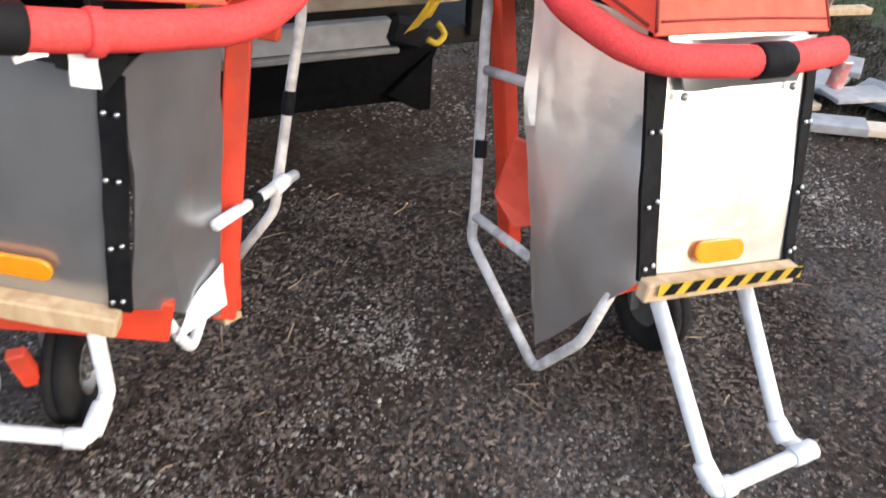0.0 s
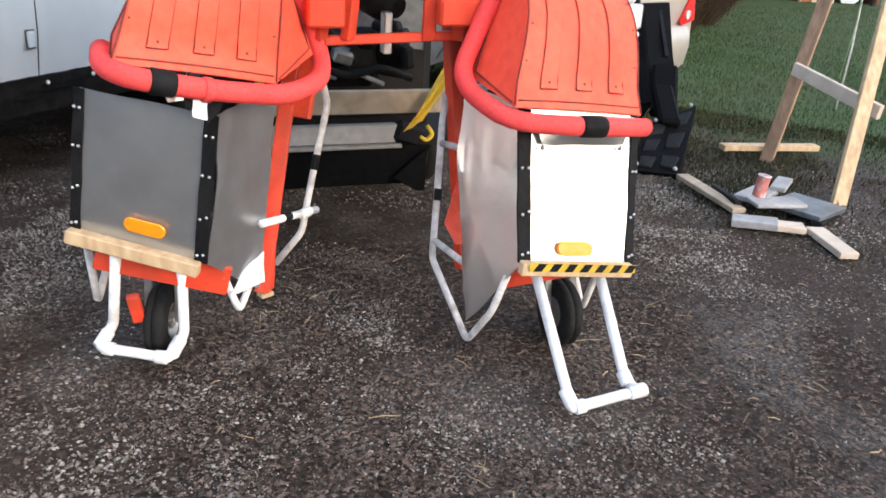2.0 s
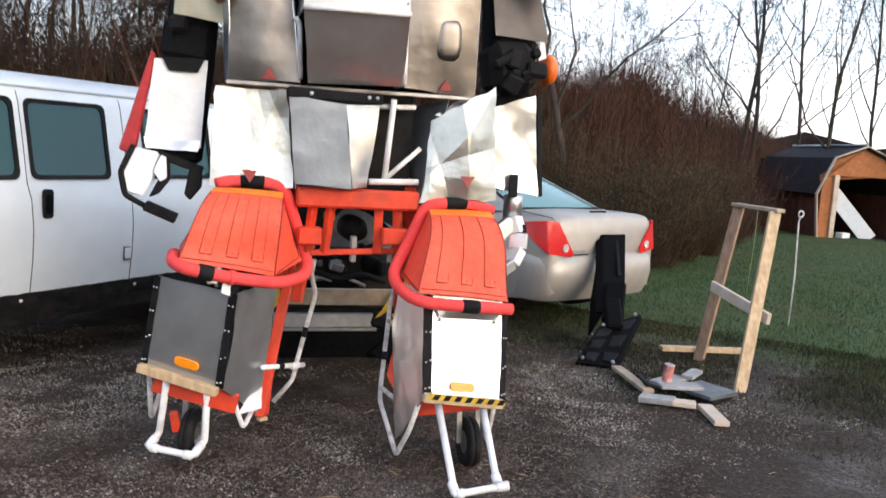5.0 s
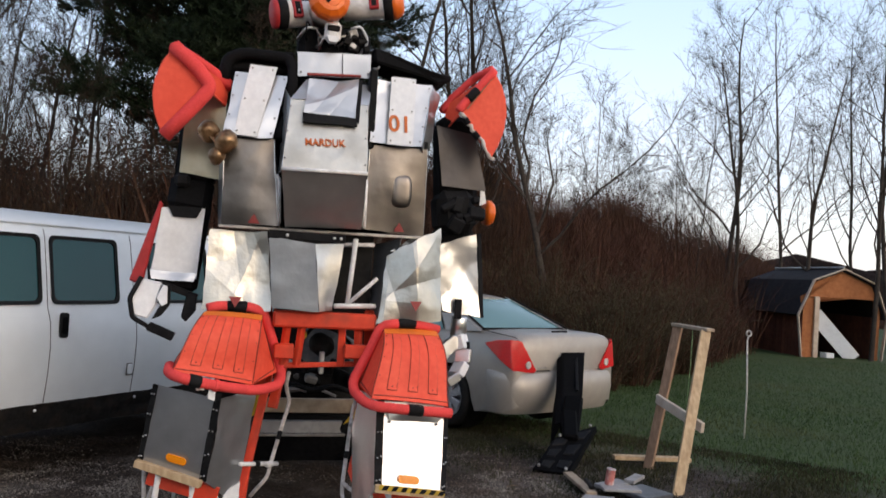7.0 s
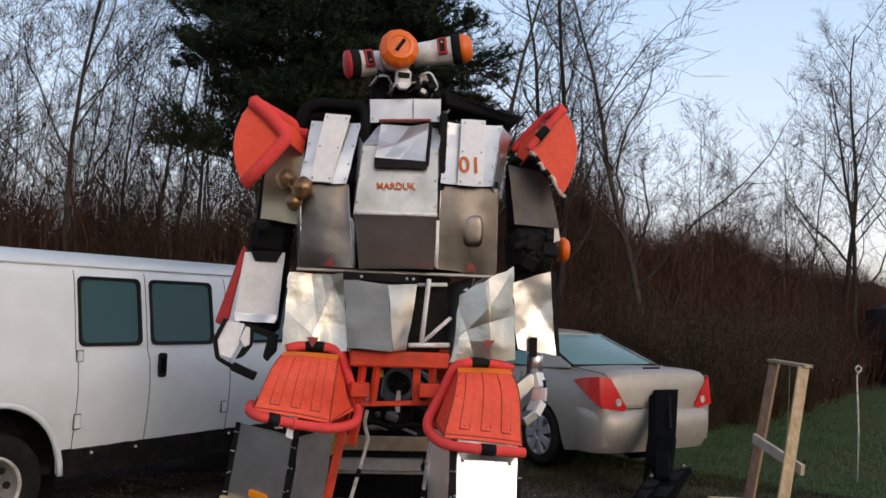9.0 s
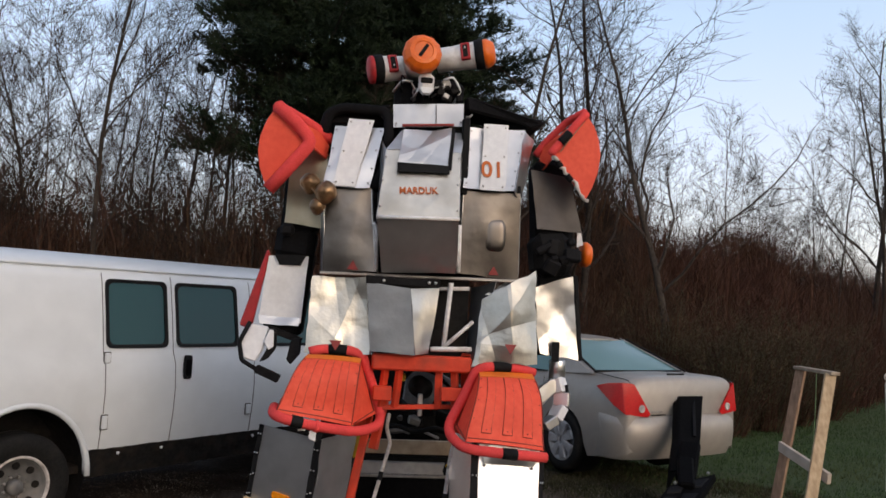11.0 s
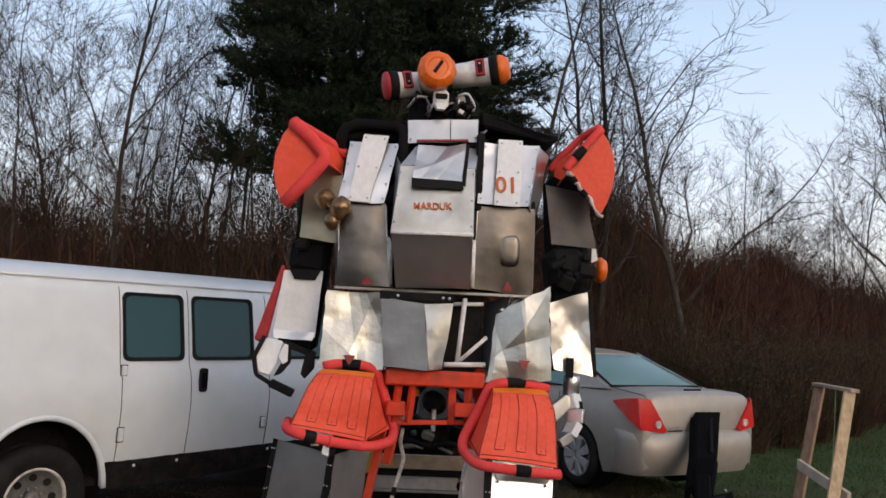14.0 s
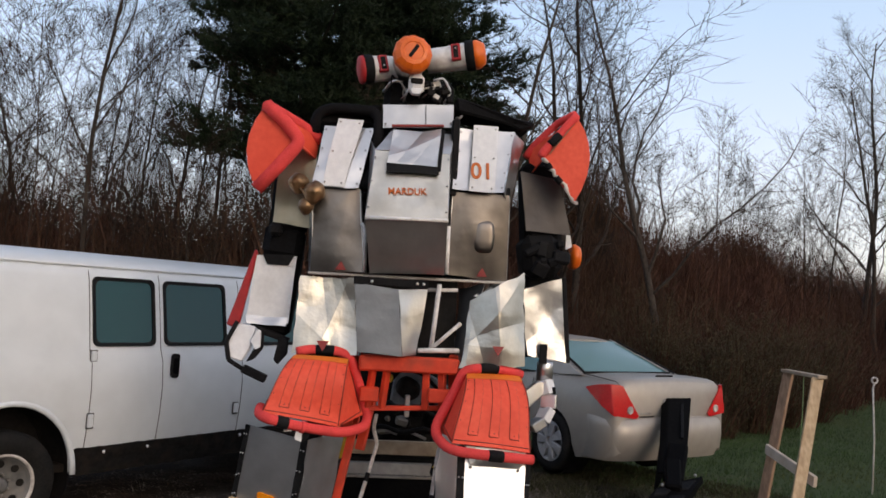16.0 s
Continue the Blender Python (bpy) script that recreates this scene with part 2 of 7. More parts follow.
# near-black brown: shade among the trees is put into this colour
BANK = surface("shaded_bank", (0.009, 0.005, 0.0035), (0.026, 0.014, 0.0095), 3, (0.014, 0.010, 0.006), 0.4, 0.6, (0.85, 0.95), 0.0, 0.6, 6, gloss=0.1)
BRUSH = surface("dry_brush", (0.034, 0.015, 0.0105), (0.096, 0.043, 0.029), 3, (0.050, 0.035, 0.020), 0.25, 0.6, (0.8, 0.95), 0.0, 0.0, 30, island=0.45, gloss=0.2)
NEEDLE = surface("pine_needles", (0.006, 0.014, 0.007), (0.017, 0.031, 0.014), 2, (0.030, 0.042, 0.018), 0.6, 0.6, (0.5, 0.7), 0.0, 0.0, 30, island=0.4, gloss=0.2)
GRASS = surface("lawn_grass", (0.027, 0.056, 0.018), (0.054, 0.092, 0.027), 3, (0.098, 0.096, 0.042), 0.35, 0.6, (0.7, 0.9), 0.0, 0.0, 30, island=0.4, gloss=0.2)
VERGE = surface("verge_grass", (0.018, 0.021, 0.009), (0.052, 0.052, 0.023), 3, (0.075, 0.06, 0.034), 0.6, 0.6, (0.7, 0.9), 0.0, 0.0, 30, island=0.4, gloss=0.2)
STONE = surface("gravel_stone", (0.050, 0.039, 0.031), (0.34, 0.305, 0.27), 60, (0.060, 0.037, 0.026), 2.6, 0.7, (0.6, 0.9), 0.0, 0.3, 200, island=0.55, gloss=0.2, cover=(0.46, 0.60))
LEAF = surface("dead_leaf", (0.012, 0.0078, 0.0060), (0.135, 0.096, 0.075), 30, (0.21, 0.158, 0.122), 2.0, 0.5, (0.7, 0.9), 0.0, 0.2, 100, island=0.55, gloss=0.2)
OLIVE = surface("olive_buds", (0.026, 0.020, 0.010), (0.070, 0.055, 0.026), 3, (0.058, 0.036, 0.02), 0.5, 0.6, (0.7, 0.9), 0.0, 0.0, 30, island=0.4, gloss=0.2)
STRING = surface("green_string", (0.16, 0.26, 0.12), (0.22, 0.34, 0.17), 60, None, 3, 0, (0.7, 0.9))
TIN = surface("faded_tin_print", (0.44, 0.13, 0.11), (0.55, 0.22, 0.19), 25, (0.62, 0.58, 0.55), 14, 0.9, (0.35, 0.55), 0.1, 0.1, 60)
STRAW = surface("dry_straw", (0.14, 0.095, 0.055), (0.34, 0.25, 0.16), 30, (0.08, 0.05, 0.03), 3, 0.6, (0.7, 0.9), 0.0, 0.0, 30, island=0.5, gloss=0.2)
SHED_WOOD = surface("red_brown_shed_boards", (0.085, 0.028, 0.018), (0.16, 0.055, 0.032), 6, (0.06, 0.025, 0.018), 1.5, 0.5, (0.7, 0.9), 0.0, 0.3, 20, vary=0.25, gloss=0.2)
SHED_ORANGE = surface("orange_brown_panel", (0.30, 0.10, 0.035), (0.42, 0.16, 0.06), 8, (0.24, 0.085, 0.035), 1.5, 0.5, (0.6, 0.8), 0.0, 0.2, 20, gloss=0.25)
TARP = surface("pale_tarp", (0.46, 0.36, 0.27), (0.62, 0.52, 0.42), 8, (0.35, 0.25, 0.18), 2.0, 0.5, (0.6, 0.85), 0.0, 0.2, 20)
SHED_ROOF = surface("dark_shed_roof", (0.012, 0.010, 0.012), (0.028, 0.022, 0.025), 8, None, 2, 0, (0.75, 0.95), gloss=0.2)


def ground_material():
    """Gravel that passes into leaf mould and, to the side, into lawn."""
    m = surface("ground_soil", (0.004, 0.0027, 0.0020), (0.074, 0.052, 0.038), 55, (0.026, 0.0138, 0.0086), 1.7, 0.7, (0.75, 0.95), 0.0, 1.0, 110, 1.0, 14, gloss=0.25, cover=(0.34, 0.68))
    t = m.node_tree
    n, l = t.nodes, t.links
    b = n["Principled BSDF"]
    old = b.inputs["Base Color"].links[0].from_socket
    tc = n.new("ShaderNodeTexCoord")
    # patches of pale dusty grit
    pz = n.new("ShaderNodeTexNoise"); pz.inputs["Scale"].default_value = 1.05; pz.inputs["Detail"].default_value = 9; pz.inputs["Roughness"].default_value = 0.62
    l.new(tc.outputs["Object"], pz.inputs["Vector"])
    pr = n.new("ShaderNodeMapRange"); pr.inputs["From Min"].default_value, pr.inputs["From Max"].default_value = 0.50, 0.68
    pr.inputs["To Max"].default_value = 0.6
    l.new(pz.outputs["Fac"], pr.inputs["Value"])
    gz = n.new("ShaderNodeTexNoise"); gz.inputs["Scale"].default_value = 75; gz.inputs["Detail"].default_value = 6
    l.new(tc.outputs["Object"], gz.inputs["Vector"])
    gr = n.new("ShaderNodeMapRange"); gr.inputs["From Min"].default_value, gr.inputs["From Max"].default_value = 0.36, 0.66
    l.new(gz.outputs["Fac"], gr.inputs["Value"])
    gmx = n.new("ShaderNodeMix"); gmx.data_type = "RGBA"
    l.new(gr.outputs[0], gmx.inputs[0])
    gmx.inputs[6].default_value, gmx.inputs[7].default_value = (0.014, 0.010, 0.008, 1), (0.25, 0.232, 0.215, 1)
    pm = n.new("ShaderNodeMix"); pm.data_type = "RGBA"
    l.new(pr.outputs[0], pm.inputs[0]); l.new(old, pm.inputs[6]); l.new(gmx.outputs[2], pm.inputs[7])
    old = pm.outputs[2]
    sep = n.new("ShaderNodeSeparateXYZ")
    l.new(tc.outputs["Object"], sep.inputs[0])
    # lawn: a signed distance to the edge line of the drive, roughened by noise
    nz = n.new("ShaderNodeTexNoise")
    nz.inputs["Scale"].default_value = 1.2
    nz.inputs["Detail"].default_value = 6
    l.new(tc.outputs["Object"], nz.inputs["Vector"])
    ma = n.new("ShaderNodeMath"); ma.operation = "MULTIPLY"; ma.inputs[1].default_value = LAWN_N[0]
    mb = n.new("ShaderNodeMath"); mb.operation = "MULTIPLY"; mb.inputs[1].default_value = LAWN_N[1]
    l.new(sep.outputs["X"], ma.inputs[0]); l.new(sep.outputs["Y"], mb.inputs[0])
    ad = n.new("ShaderNodeMath"); ad.operation = "ADD"
    l.new(ma.outputs[0], ad.inputs[0]); l.new(mb.outputs[0], ad.inputs[1])
    ad2 = n.new("ShaderNodeMath"); ad2.operation = "MULTIPLY_ADD"; ad2.inputs[1].default_value = 2.2
    l.new(nz.outputs["Fac"], ad2.inputs[0]); l.new(ad.outputs[0], ad2.inputs[2])
    mr = n.new("ShaderNodeMapRange")
    mr.inputs["From Min"].default_value, mr.inputs["From Max"].default_value = LAWN_D + 0.7, LAWN_D + 1.7
    l.new(ad2.outputs[0], mr.inputs["Value"])
    g2 = n.new("ShaderNodeTexNoise"); g2.inputs["Scale"].default_value = 14; g2.inputs["Detail"].default_value = 8
    l.new(tc.outputs["Object"], g2.inputs["Vector"])
    gm = n.new("ShaderNodeMix"); gm.data_type = "RGBA"
    l.new(g2.outputs["Fac"], gm.inputs[0])
    gm.inputs[6].default_value, gm.inputs[7].default_value = (0.026, 0.046, 0.015, 1), (0.060, 0.088, 0.027, 1)
    mx = n.new("ShaderNodeMix"); mx.data_type = "RGBA"
    l.new(mr.outputs[0], mx.inputs[0]); l.new(old, mx.inputs[6]); l.new(gm.outputs[2], mx.inputs[7])
    l.new(mx.outputs[2], b.inputs["Base Color"])
    return m


LAWN_N, LAWN_D = (0.80, 0.60), 4.4
GROUND = ground_material()


def glass(name, tint, rough=0.04, clear=1.0, gloss=0.5):
    m = bpy.data.materials.new(name)
    m.use_nodes = True
    b = m.node_tree.nodes["Principled BSDF"]
    b.inputs["Base Color"].default_value = (*tint, 1)
    b.inputs["Roughness"].default_value = rough
    b.inputs["Transmission Weight"].default_value = clear
    b.inputs["IOR"].default_value = 1.45
    b.inputs["Specular IOR Level"].default_value = gloss
    return m


# the sky's teal reflection is put into this pane's base colour
VAN_GLASS = glass("teal_reflection_glass", (0.018, 0.085, 0.094), 0.05, 0.25, 0.35)
# pale teal base carries the sky's reflection together with the mist
CAR_GLASS = glass("misted_sky_glass", (0.20, 0.36, 0.36), 0.12, 0.35)


# ---------------------------------------------------------------- mesh helpers
def link_mesh(name, verts, faces, material, parent=None, label="", smooth=False):
    me = bpy.data.meshes.new(name)
    me.from_pydata([tuple(v) for v in verts], [], faces)
    me.update()
    if smooth:
        me.polygons.foreach_set("use_smooth", [True] * len(me.polygons))
    if material:
        me.materials.append(material)
    ob = new(name, me)
    if parent:
        ob.parent = parent
    if label:
        ob["label"] = label
    return ob


def part(name, bm, material, parent=None, label="", smooth=False):
    bmesh.ops.recalc_face_normals(bm, faces=bm.faces)
    me = bpy.data.meshes.new(name)
    bm.to_mesh(me)
    bm.free()
    if smooth:
        me.polygons.foreach_set("use_smooth", [True] * len(me.polygons))
    if material:
        me.materials.append(material)
    ob = new(name, me)
    if parent:
        ob.parent = parent
    if label:
        ob["label"] = label
    return ob


def thing(name, m, label, category, group="", kind=""):
    e = new(name)
    e.empty_display_size = 0.1
    e.matrix_basis = m
    return tagged(e, label, category, group, kind)


def block_bm(size, m=None, bevel=0.004, segments=1):
    bm = bmesh.new()
    bmesh.ops.create_cube(bm, size=1)
    bmesh.ops.scale(bm, vec=size, verts=bm.verts)
    if bevel:
        bmesh.ops.bevel(bm, geom=bm.edges[:], offset=min(bevel, min(size) * 0.4), segments=segments, affect="EDGES")
    if m is not None:
        bmesh.ops.transform(bm, matrix=m, verts=bm.verts)
    return bm


def block(name, size, m, material, parent=None, label="", bevel=0.004):
    return part(name, block_bm(size, m, bevel), material, parent, label)


def beam_pose(a, b, roll=0):
    """A pose whose z axis runs from a to b, at their middle, and the length."""
    a, b = Vector(a), Vector(b)
    q = (b - a).to_track_quat("Z", "Y").to_matrix().to_4x4()
    return Matrix.Translation((a + b) / 2) @ q @ pose(0, 0, 0, 0, 0, roll), (b - a).length


def timber(name, a, b, w, h, material, parent=None, label="", roll=0, bevel=0.004):
    m, length = beam_pose(a, b, roll)
    return block(name, (w, h, length), m, material, parent, label, bevel)


def ring_loft(rings, closed_ring=True, caps=True):
    """Faces between rings of equal length."""
    verts, faces = [], []
    k = len(rings[0])
    for r in rings:
        verts += [Vector(v) for v in r]
    for i in range(len(rings) - 1):
        for j in range(k if closed_ring else k - 1):
            a, b = i * k + j, i * k + (j + 1) % k
            faces.append((a, b, b + k, a + k))
    if caps:
        faces.append(tuple(reversed(range(k))))
        faces.append(tuple(range((len(rings) - 1) * k, len(rings) * k)))
    return verts, faces


def smooth_path(points, corner=0.04, steps=4):
    """The polyline with its corners rounded off."""
    p = [Vector(q) for q in points]
    out = [p[0]]
    for i in range(1, len(p) - 1):
        a, b = p[i - 1] - p[i], p[i + 1] - p[i]
        r = min(corner, a.length * 0.45, b.length * 0.45)
        s, e = p[i] + a.normalized() * r, p[i] + b.normalized() * r
        for k in range(steps + 1):
            u = k / steps
            out.append(s * (1 - u) ** 2 + p[i] * 2 * u * (1 - u) + e * u * u)
    out.append(p[-1])
    return out


def tube_mesh(points, radius, sides=10, radii=None):
    pts = [Vector(q) for q in points]
    rings, up = [], Vector((0.13, 0.21, 0.97))
    for i, q in enumerate(pts):
        d = (pts[min(i + 1, len(pts) - 1)] - pts[max(i - 1, 0)]).normalized()
        u = up - d * up.dot(d)
        if u.length < 1e-3:
            u = Vector((1, 0, 0)) - d * d.x
        u.normalize()
        up = u
        v = d.cross(u)
        r = radii[i] if radii else radius
        rings.append([q + (u * math.cos(2 * math.pi * k / sides) + v * math.sin(2 * math.pi * k / sides)) * r for k in range(sides)])
    return ring_loft(rings)


def tube(name, points, radius, material, parent=None, label="", corner=0.04, sides=12, radii=None):
    pts = smooth_path(points, corner) if corner and len(points) > 2 else [Vector(q) for q in points]
    v, f = tube_mesh(pts, radius, sides, radii)
    return link_mesh(name, v, f, material, parent, label, smooth=True)


def sleeve(name, a, b, r, material, parent, label=""):
    """A short collar or fitting with softened ends."""
    a, b = Vector(a), Vector(b)
    d = (b - a)
    pts = [a, a + d * 0.06, a + d * 0.5, b - d * 0.06, b]
    v, f = tube_mesh(pts, r, 12, [r * 0.9, r, r, r, r * 0.9])
    return link_mesh(name, v, f, material, parent, label, smooth=True)


def crumpled(name, corners, material, parent, label, thick, dent, scale, seed, bow, edge, fold):
    """A sheet bent along straight creases into flat facets, with crisp folds between them."""
    tl, tr, br, bl = (Vector(c) for c in corners)
    nrm = (tr - tl).cross(bl - tl).normalized()
    rc = random.Random(seed)
    creases = []
    for k in range(9):
        a = rc.uniform(0, math.pi)
        creases.append((Vector((rc.random(), rc.random(), 0)), Vector((math.cos(a), math.sin(a), 0)), rc.choice((-1.3, 1.3, -0.8, 0.8))))
    bm = bmesh.new()
    bmesh.ops.create_grid(bm, x_segments=11, y_segments=11, size=0.5, matrix=Matrix.Translation((0.5, 0.5, 0)))
    for o, e, c in creases:
        bmesh.ops.bisect_plane(bm, geom=bm.verts[:] + bm.edges[:] + bm.faces[:], dist=0.0005, plane_co=o, plane_no=e)
    bmesh.ops.dissolve_degenerate(bm, dist=0.002, edges=bm.edges[:])

    def bend(u, v):
        return sum(c * abs((u - o.x) * e.x + (v - o.y) * e.y) for o, e, c in creases)

    for vert in bm.verts:
        u, v = vert.co.x, vert.co.y
        p = (tl * (1 - u) + tr * u) * (1 - v) + (bl * (1 - u) + br * u) * v
        q = p * scale + Vector((seed * 7.3, seed * 3.1, 0))
        d = noise.noise(q) * dent + bow * (1 - (2 * u - 1) ** 2) * (1 - (2 * v - 1) ** 2)
        d += fold * (bend(u, v) - (bend(0, 0) * (1 - u) + bend(1, 0) * u) * (1 - v) - (bend(0, 1) * (1 - u) + bend(1, 1) * u) * v)
        side = Vector((0, 0, 0))
        if min(u, v, 1 - u, 1 - v) < 0.001:
            side = Vector((noise.noise(q * 1.7), 0, noise.noise(q * 1.7 + Vector((9, 0, 0))))) * edge
        vert.co = p - nrm * d + side
    bm.normal_update()
    rim = [f for f in bm.faces]
    if rim and rim[0].normal.dot(nrm) > 0:
        bmesh.ops.reverse_faces(bm, faces=rim)
    bmesh.ops.solidify(bm, geom=bm.faces[:], thickness=thick)
    ob = part(name, bm, material, parent, label, True)
    ob.data.set_sharp_from_angle(angle=radians(9))
    return ob


def sheet(name, corners, material, parent=None, label="", thick=0.004, n=10, dent=0.006, scale=5.0, seed=0, bow=0.0, smooth=True, edge=0.004, fold=0.0):
    """A thin, slightly crumpled metal sheet over four corners (top left, top right, bottom right, bottom left)."""
    if fold:
        return crumpled(name, corners, material, parent, label, thick, dent, scale, seed, bow, edge, fold)
    tl, tr, br, bl = (Vector(c) for c in corners)
    nrm = (tr - tl).cross(bl - tl).normalized()
    nx = ny = n
    front, back = [], []
    for j in range(ny + 1):
        for i in range(nx + 1):
            u, v = i / nx, j / ny
            p = (tl * (1 - u) + tr * u) * (1 - v) + (bl * (1 - u) + br * u) * v
            q = p * scale + Vector((seed * 7.3, seed * 3.1, 0))
            d = (noise.noise(q) + 0.45 * abs(noise.noise(q * 2.1)) - 0.2) * dent
            d += bow * (1 - (2 * u - 1) ** 2) * (1 - (2 * v - 1) ** 2)
            side = Vector((0, 0, 0))
            if i in (0, nx) or j in (0, ny):
                side = Vector((noise.noise(q * 1.7), 0, noise.noise(q * 1.7 + Vector((9, 0, 0))))) * edge
            front.append(p - nrm * d + side)
            back.append(p - nrm * d + side + nrm * thick)
    k = len(front)
    w = nx + 1
    faces = []
    for j in range(ny):
        for i in range(nx):
            a = j * w + i
            faces.append((a, a + w, a + w + 1, a + 1))
            faces.append((k + a, k + a + 1, k + a + w + 1, k + a + w))
    for i in range(nx):
        faces.append((i, i + 1, k + i + 1, k + i))
        a = ny * w + i
        faces.append((a + 1, a, k + a, k + a + 1))
    for j in range(ny):
        a, b = j * w, (j + 1) * w
        faces.append((b, a, k + a, k + b))
        a, b = j * w + nx, (j + 1) * w + nx
        faces.append((a, b, k + b, k + a))
    ob = link_mesh(name, front + back, faces, material, parent, label, smooth)
    if smooth:
        ob.data.set_sharp_from_angle(angle=radians(40))
    return ob


def slab(name, outline, thick, material, parent=None, label="", direction=None, bevel=0.003):
    """A flat piece with thickness: an outline of points in space, thickened along direction (or its normal)."""
    bm = bmesh.new()
    vs = [bm.verts.new(Vector(p)) for p in outline]
    face = bm.faces.new(vs)
    face.normal_update()
    d = Vector(direction) if direction is not None else -face.normal
    r = bmesh.ops.extrude_face_region(bm, geom=[face])
    bmesh.ops.translate(bm, vec=d.normalized() * thick, verts=[g for g in r["geom"] if isinstance(g, bmesh.types.BMVert)])
    bmesh.ops.recalc_face_normals(bm, faces=bm.faces)
    if bevel:
        bmesh.ops.bevel(bm, geom=bm.edges[:], offset=bevel, segments=1, affect="EDGES")
    return part(name, bm, material, parent, label)


def spun(name, profile, m, material, parent=None, label="", sides=32, smooth=True, caps=True):
    """A body of revolution: (radius, height) pairs about m's z axis."""
    rings = [[m @ Vector((r * math.cos(2 * math.pi * k / sides), r * math.sin(2 * math.pi * k / sides), z)) for k in range(sides)] for r, z in profile]
    v, f = ring_loft(rings, caps=caps)
    ob = link_mesh(name, v, f, material, parent, label, smooth)
    return ob


def lettering(name, text, m, size, material, parent, thick=0.002, label="", stretch=1.0, bold=0.0):
    cu = bpy.data.curves.new(name, "FONT")
    cu.offset = bold
    cu.body, cu.size, cu.extrude, cu.align_x, cu.align_y = text, size, thick, "CENTER", "CENTER"
    tmp = bpy.data.objects.new(name, cu)
    scene.collection.objects.link(tmp)
    me = bpy.data.meshes.new_from_object(tmp.evaluated_get(bpy.context.evaluated_depsgraph_get()))
    bpy.data.objects.remove(tmp)
    me.transform(m @ Matrix.Diagonal((stretch, 1, 1, 1)))
    me.materials.clear()
    me.materials.append(material)
    ob = new(name, me)
    ob.parent = parent
    if label:
        ob["label"] = label
    return ob


def rivets(parent, spots, normal, r=0.006, material=None):
    d = Vector(normal).normalized()
    q = d.to_track_quat("Z", "Y").to_matrix().to_4x4()
    for s in spots:
        spun("rivet", [(r, 0), (r, r * 0.4), (r * 0.6, r * 0.8), (0.0005, r)], Matrix.Translation(Vector(s)) @ q, material or GREY_METAL, parent, sides=8)


def ground_z(x, y):
    """The yard falls away gently behind."""
    d = max(0.0, y - 0.8)
    return -0.03 * d if d < 6 else -0.18 - 0.02 * (d - 6) if d < 30 else -0.66 - 0.004 * (d - 30)


# ---------------------------------------------------------------- ground
def make_ground():
    def axis(lo, hi, far):
        fine = list(np.arange(lo, hi, 0.12))
        out, step, v = [], 0.2, hi
        while v < far:
            out.append(v)
            step *= 1.3
            v += step
        left, step, v = [], 0.2, lo
        while v > -far:
            step *= 1.3
            v -= step
            left.append(v)
        return sorted(left) + fine + out + [far]
    xs, ys = axis(-4, 6, 600), axis(-7, 6, 600)
    verts = []
    for y in ys:
        for x in xs:
            h = ground_z(x, y)
            if abs(x) < 15 and abs(y) < 15:
                h += 0.014 * noise.noise(Vector((x * 1.1, y * 1.1, 0))) + 0.006 * noise.noise(Vector((x * 4.3, y * 4.3, 3)))
            verts.append((x, y, h))
    w = len(xs)
    faces = [(j * w + i, j * w + i + 1, (j + 1) * w + i + 1, (j + 1) * w + i) for j in range(len(ys) - 1) for i in range(w - 1)]
    ob = link_mesh("ground", verts, faces, GROUND, smooth=True)
    return tagged(ob, "wet dark gravel and leaf mould passing into lawn", "ground", kind="structure")


ground = make_ground()


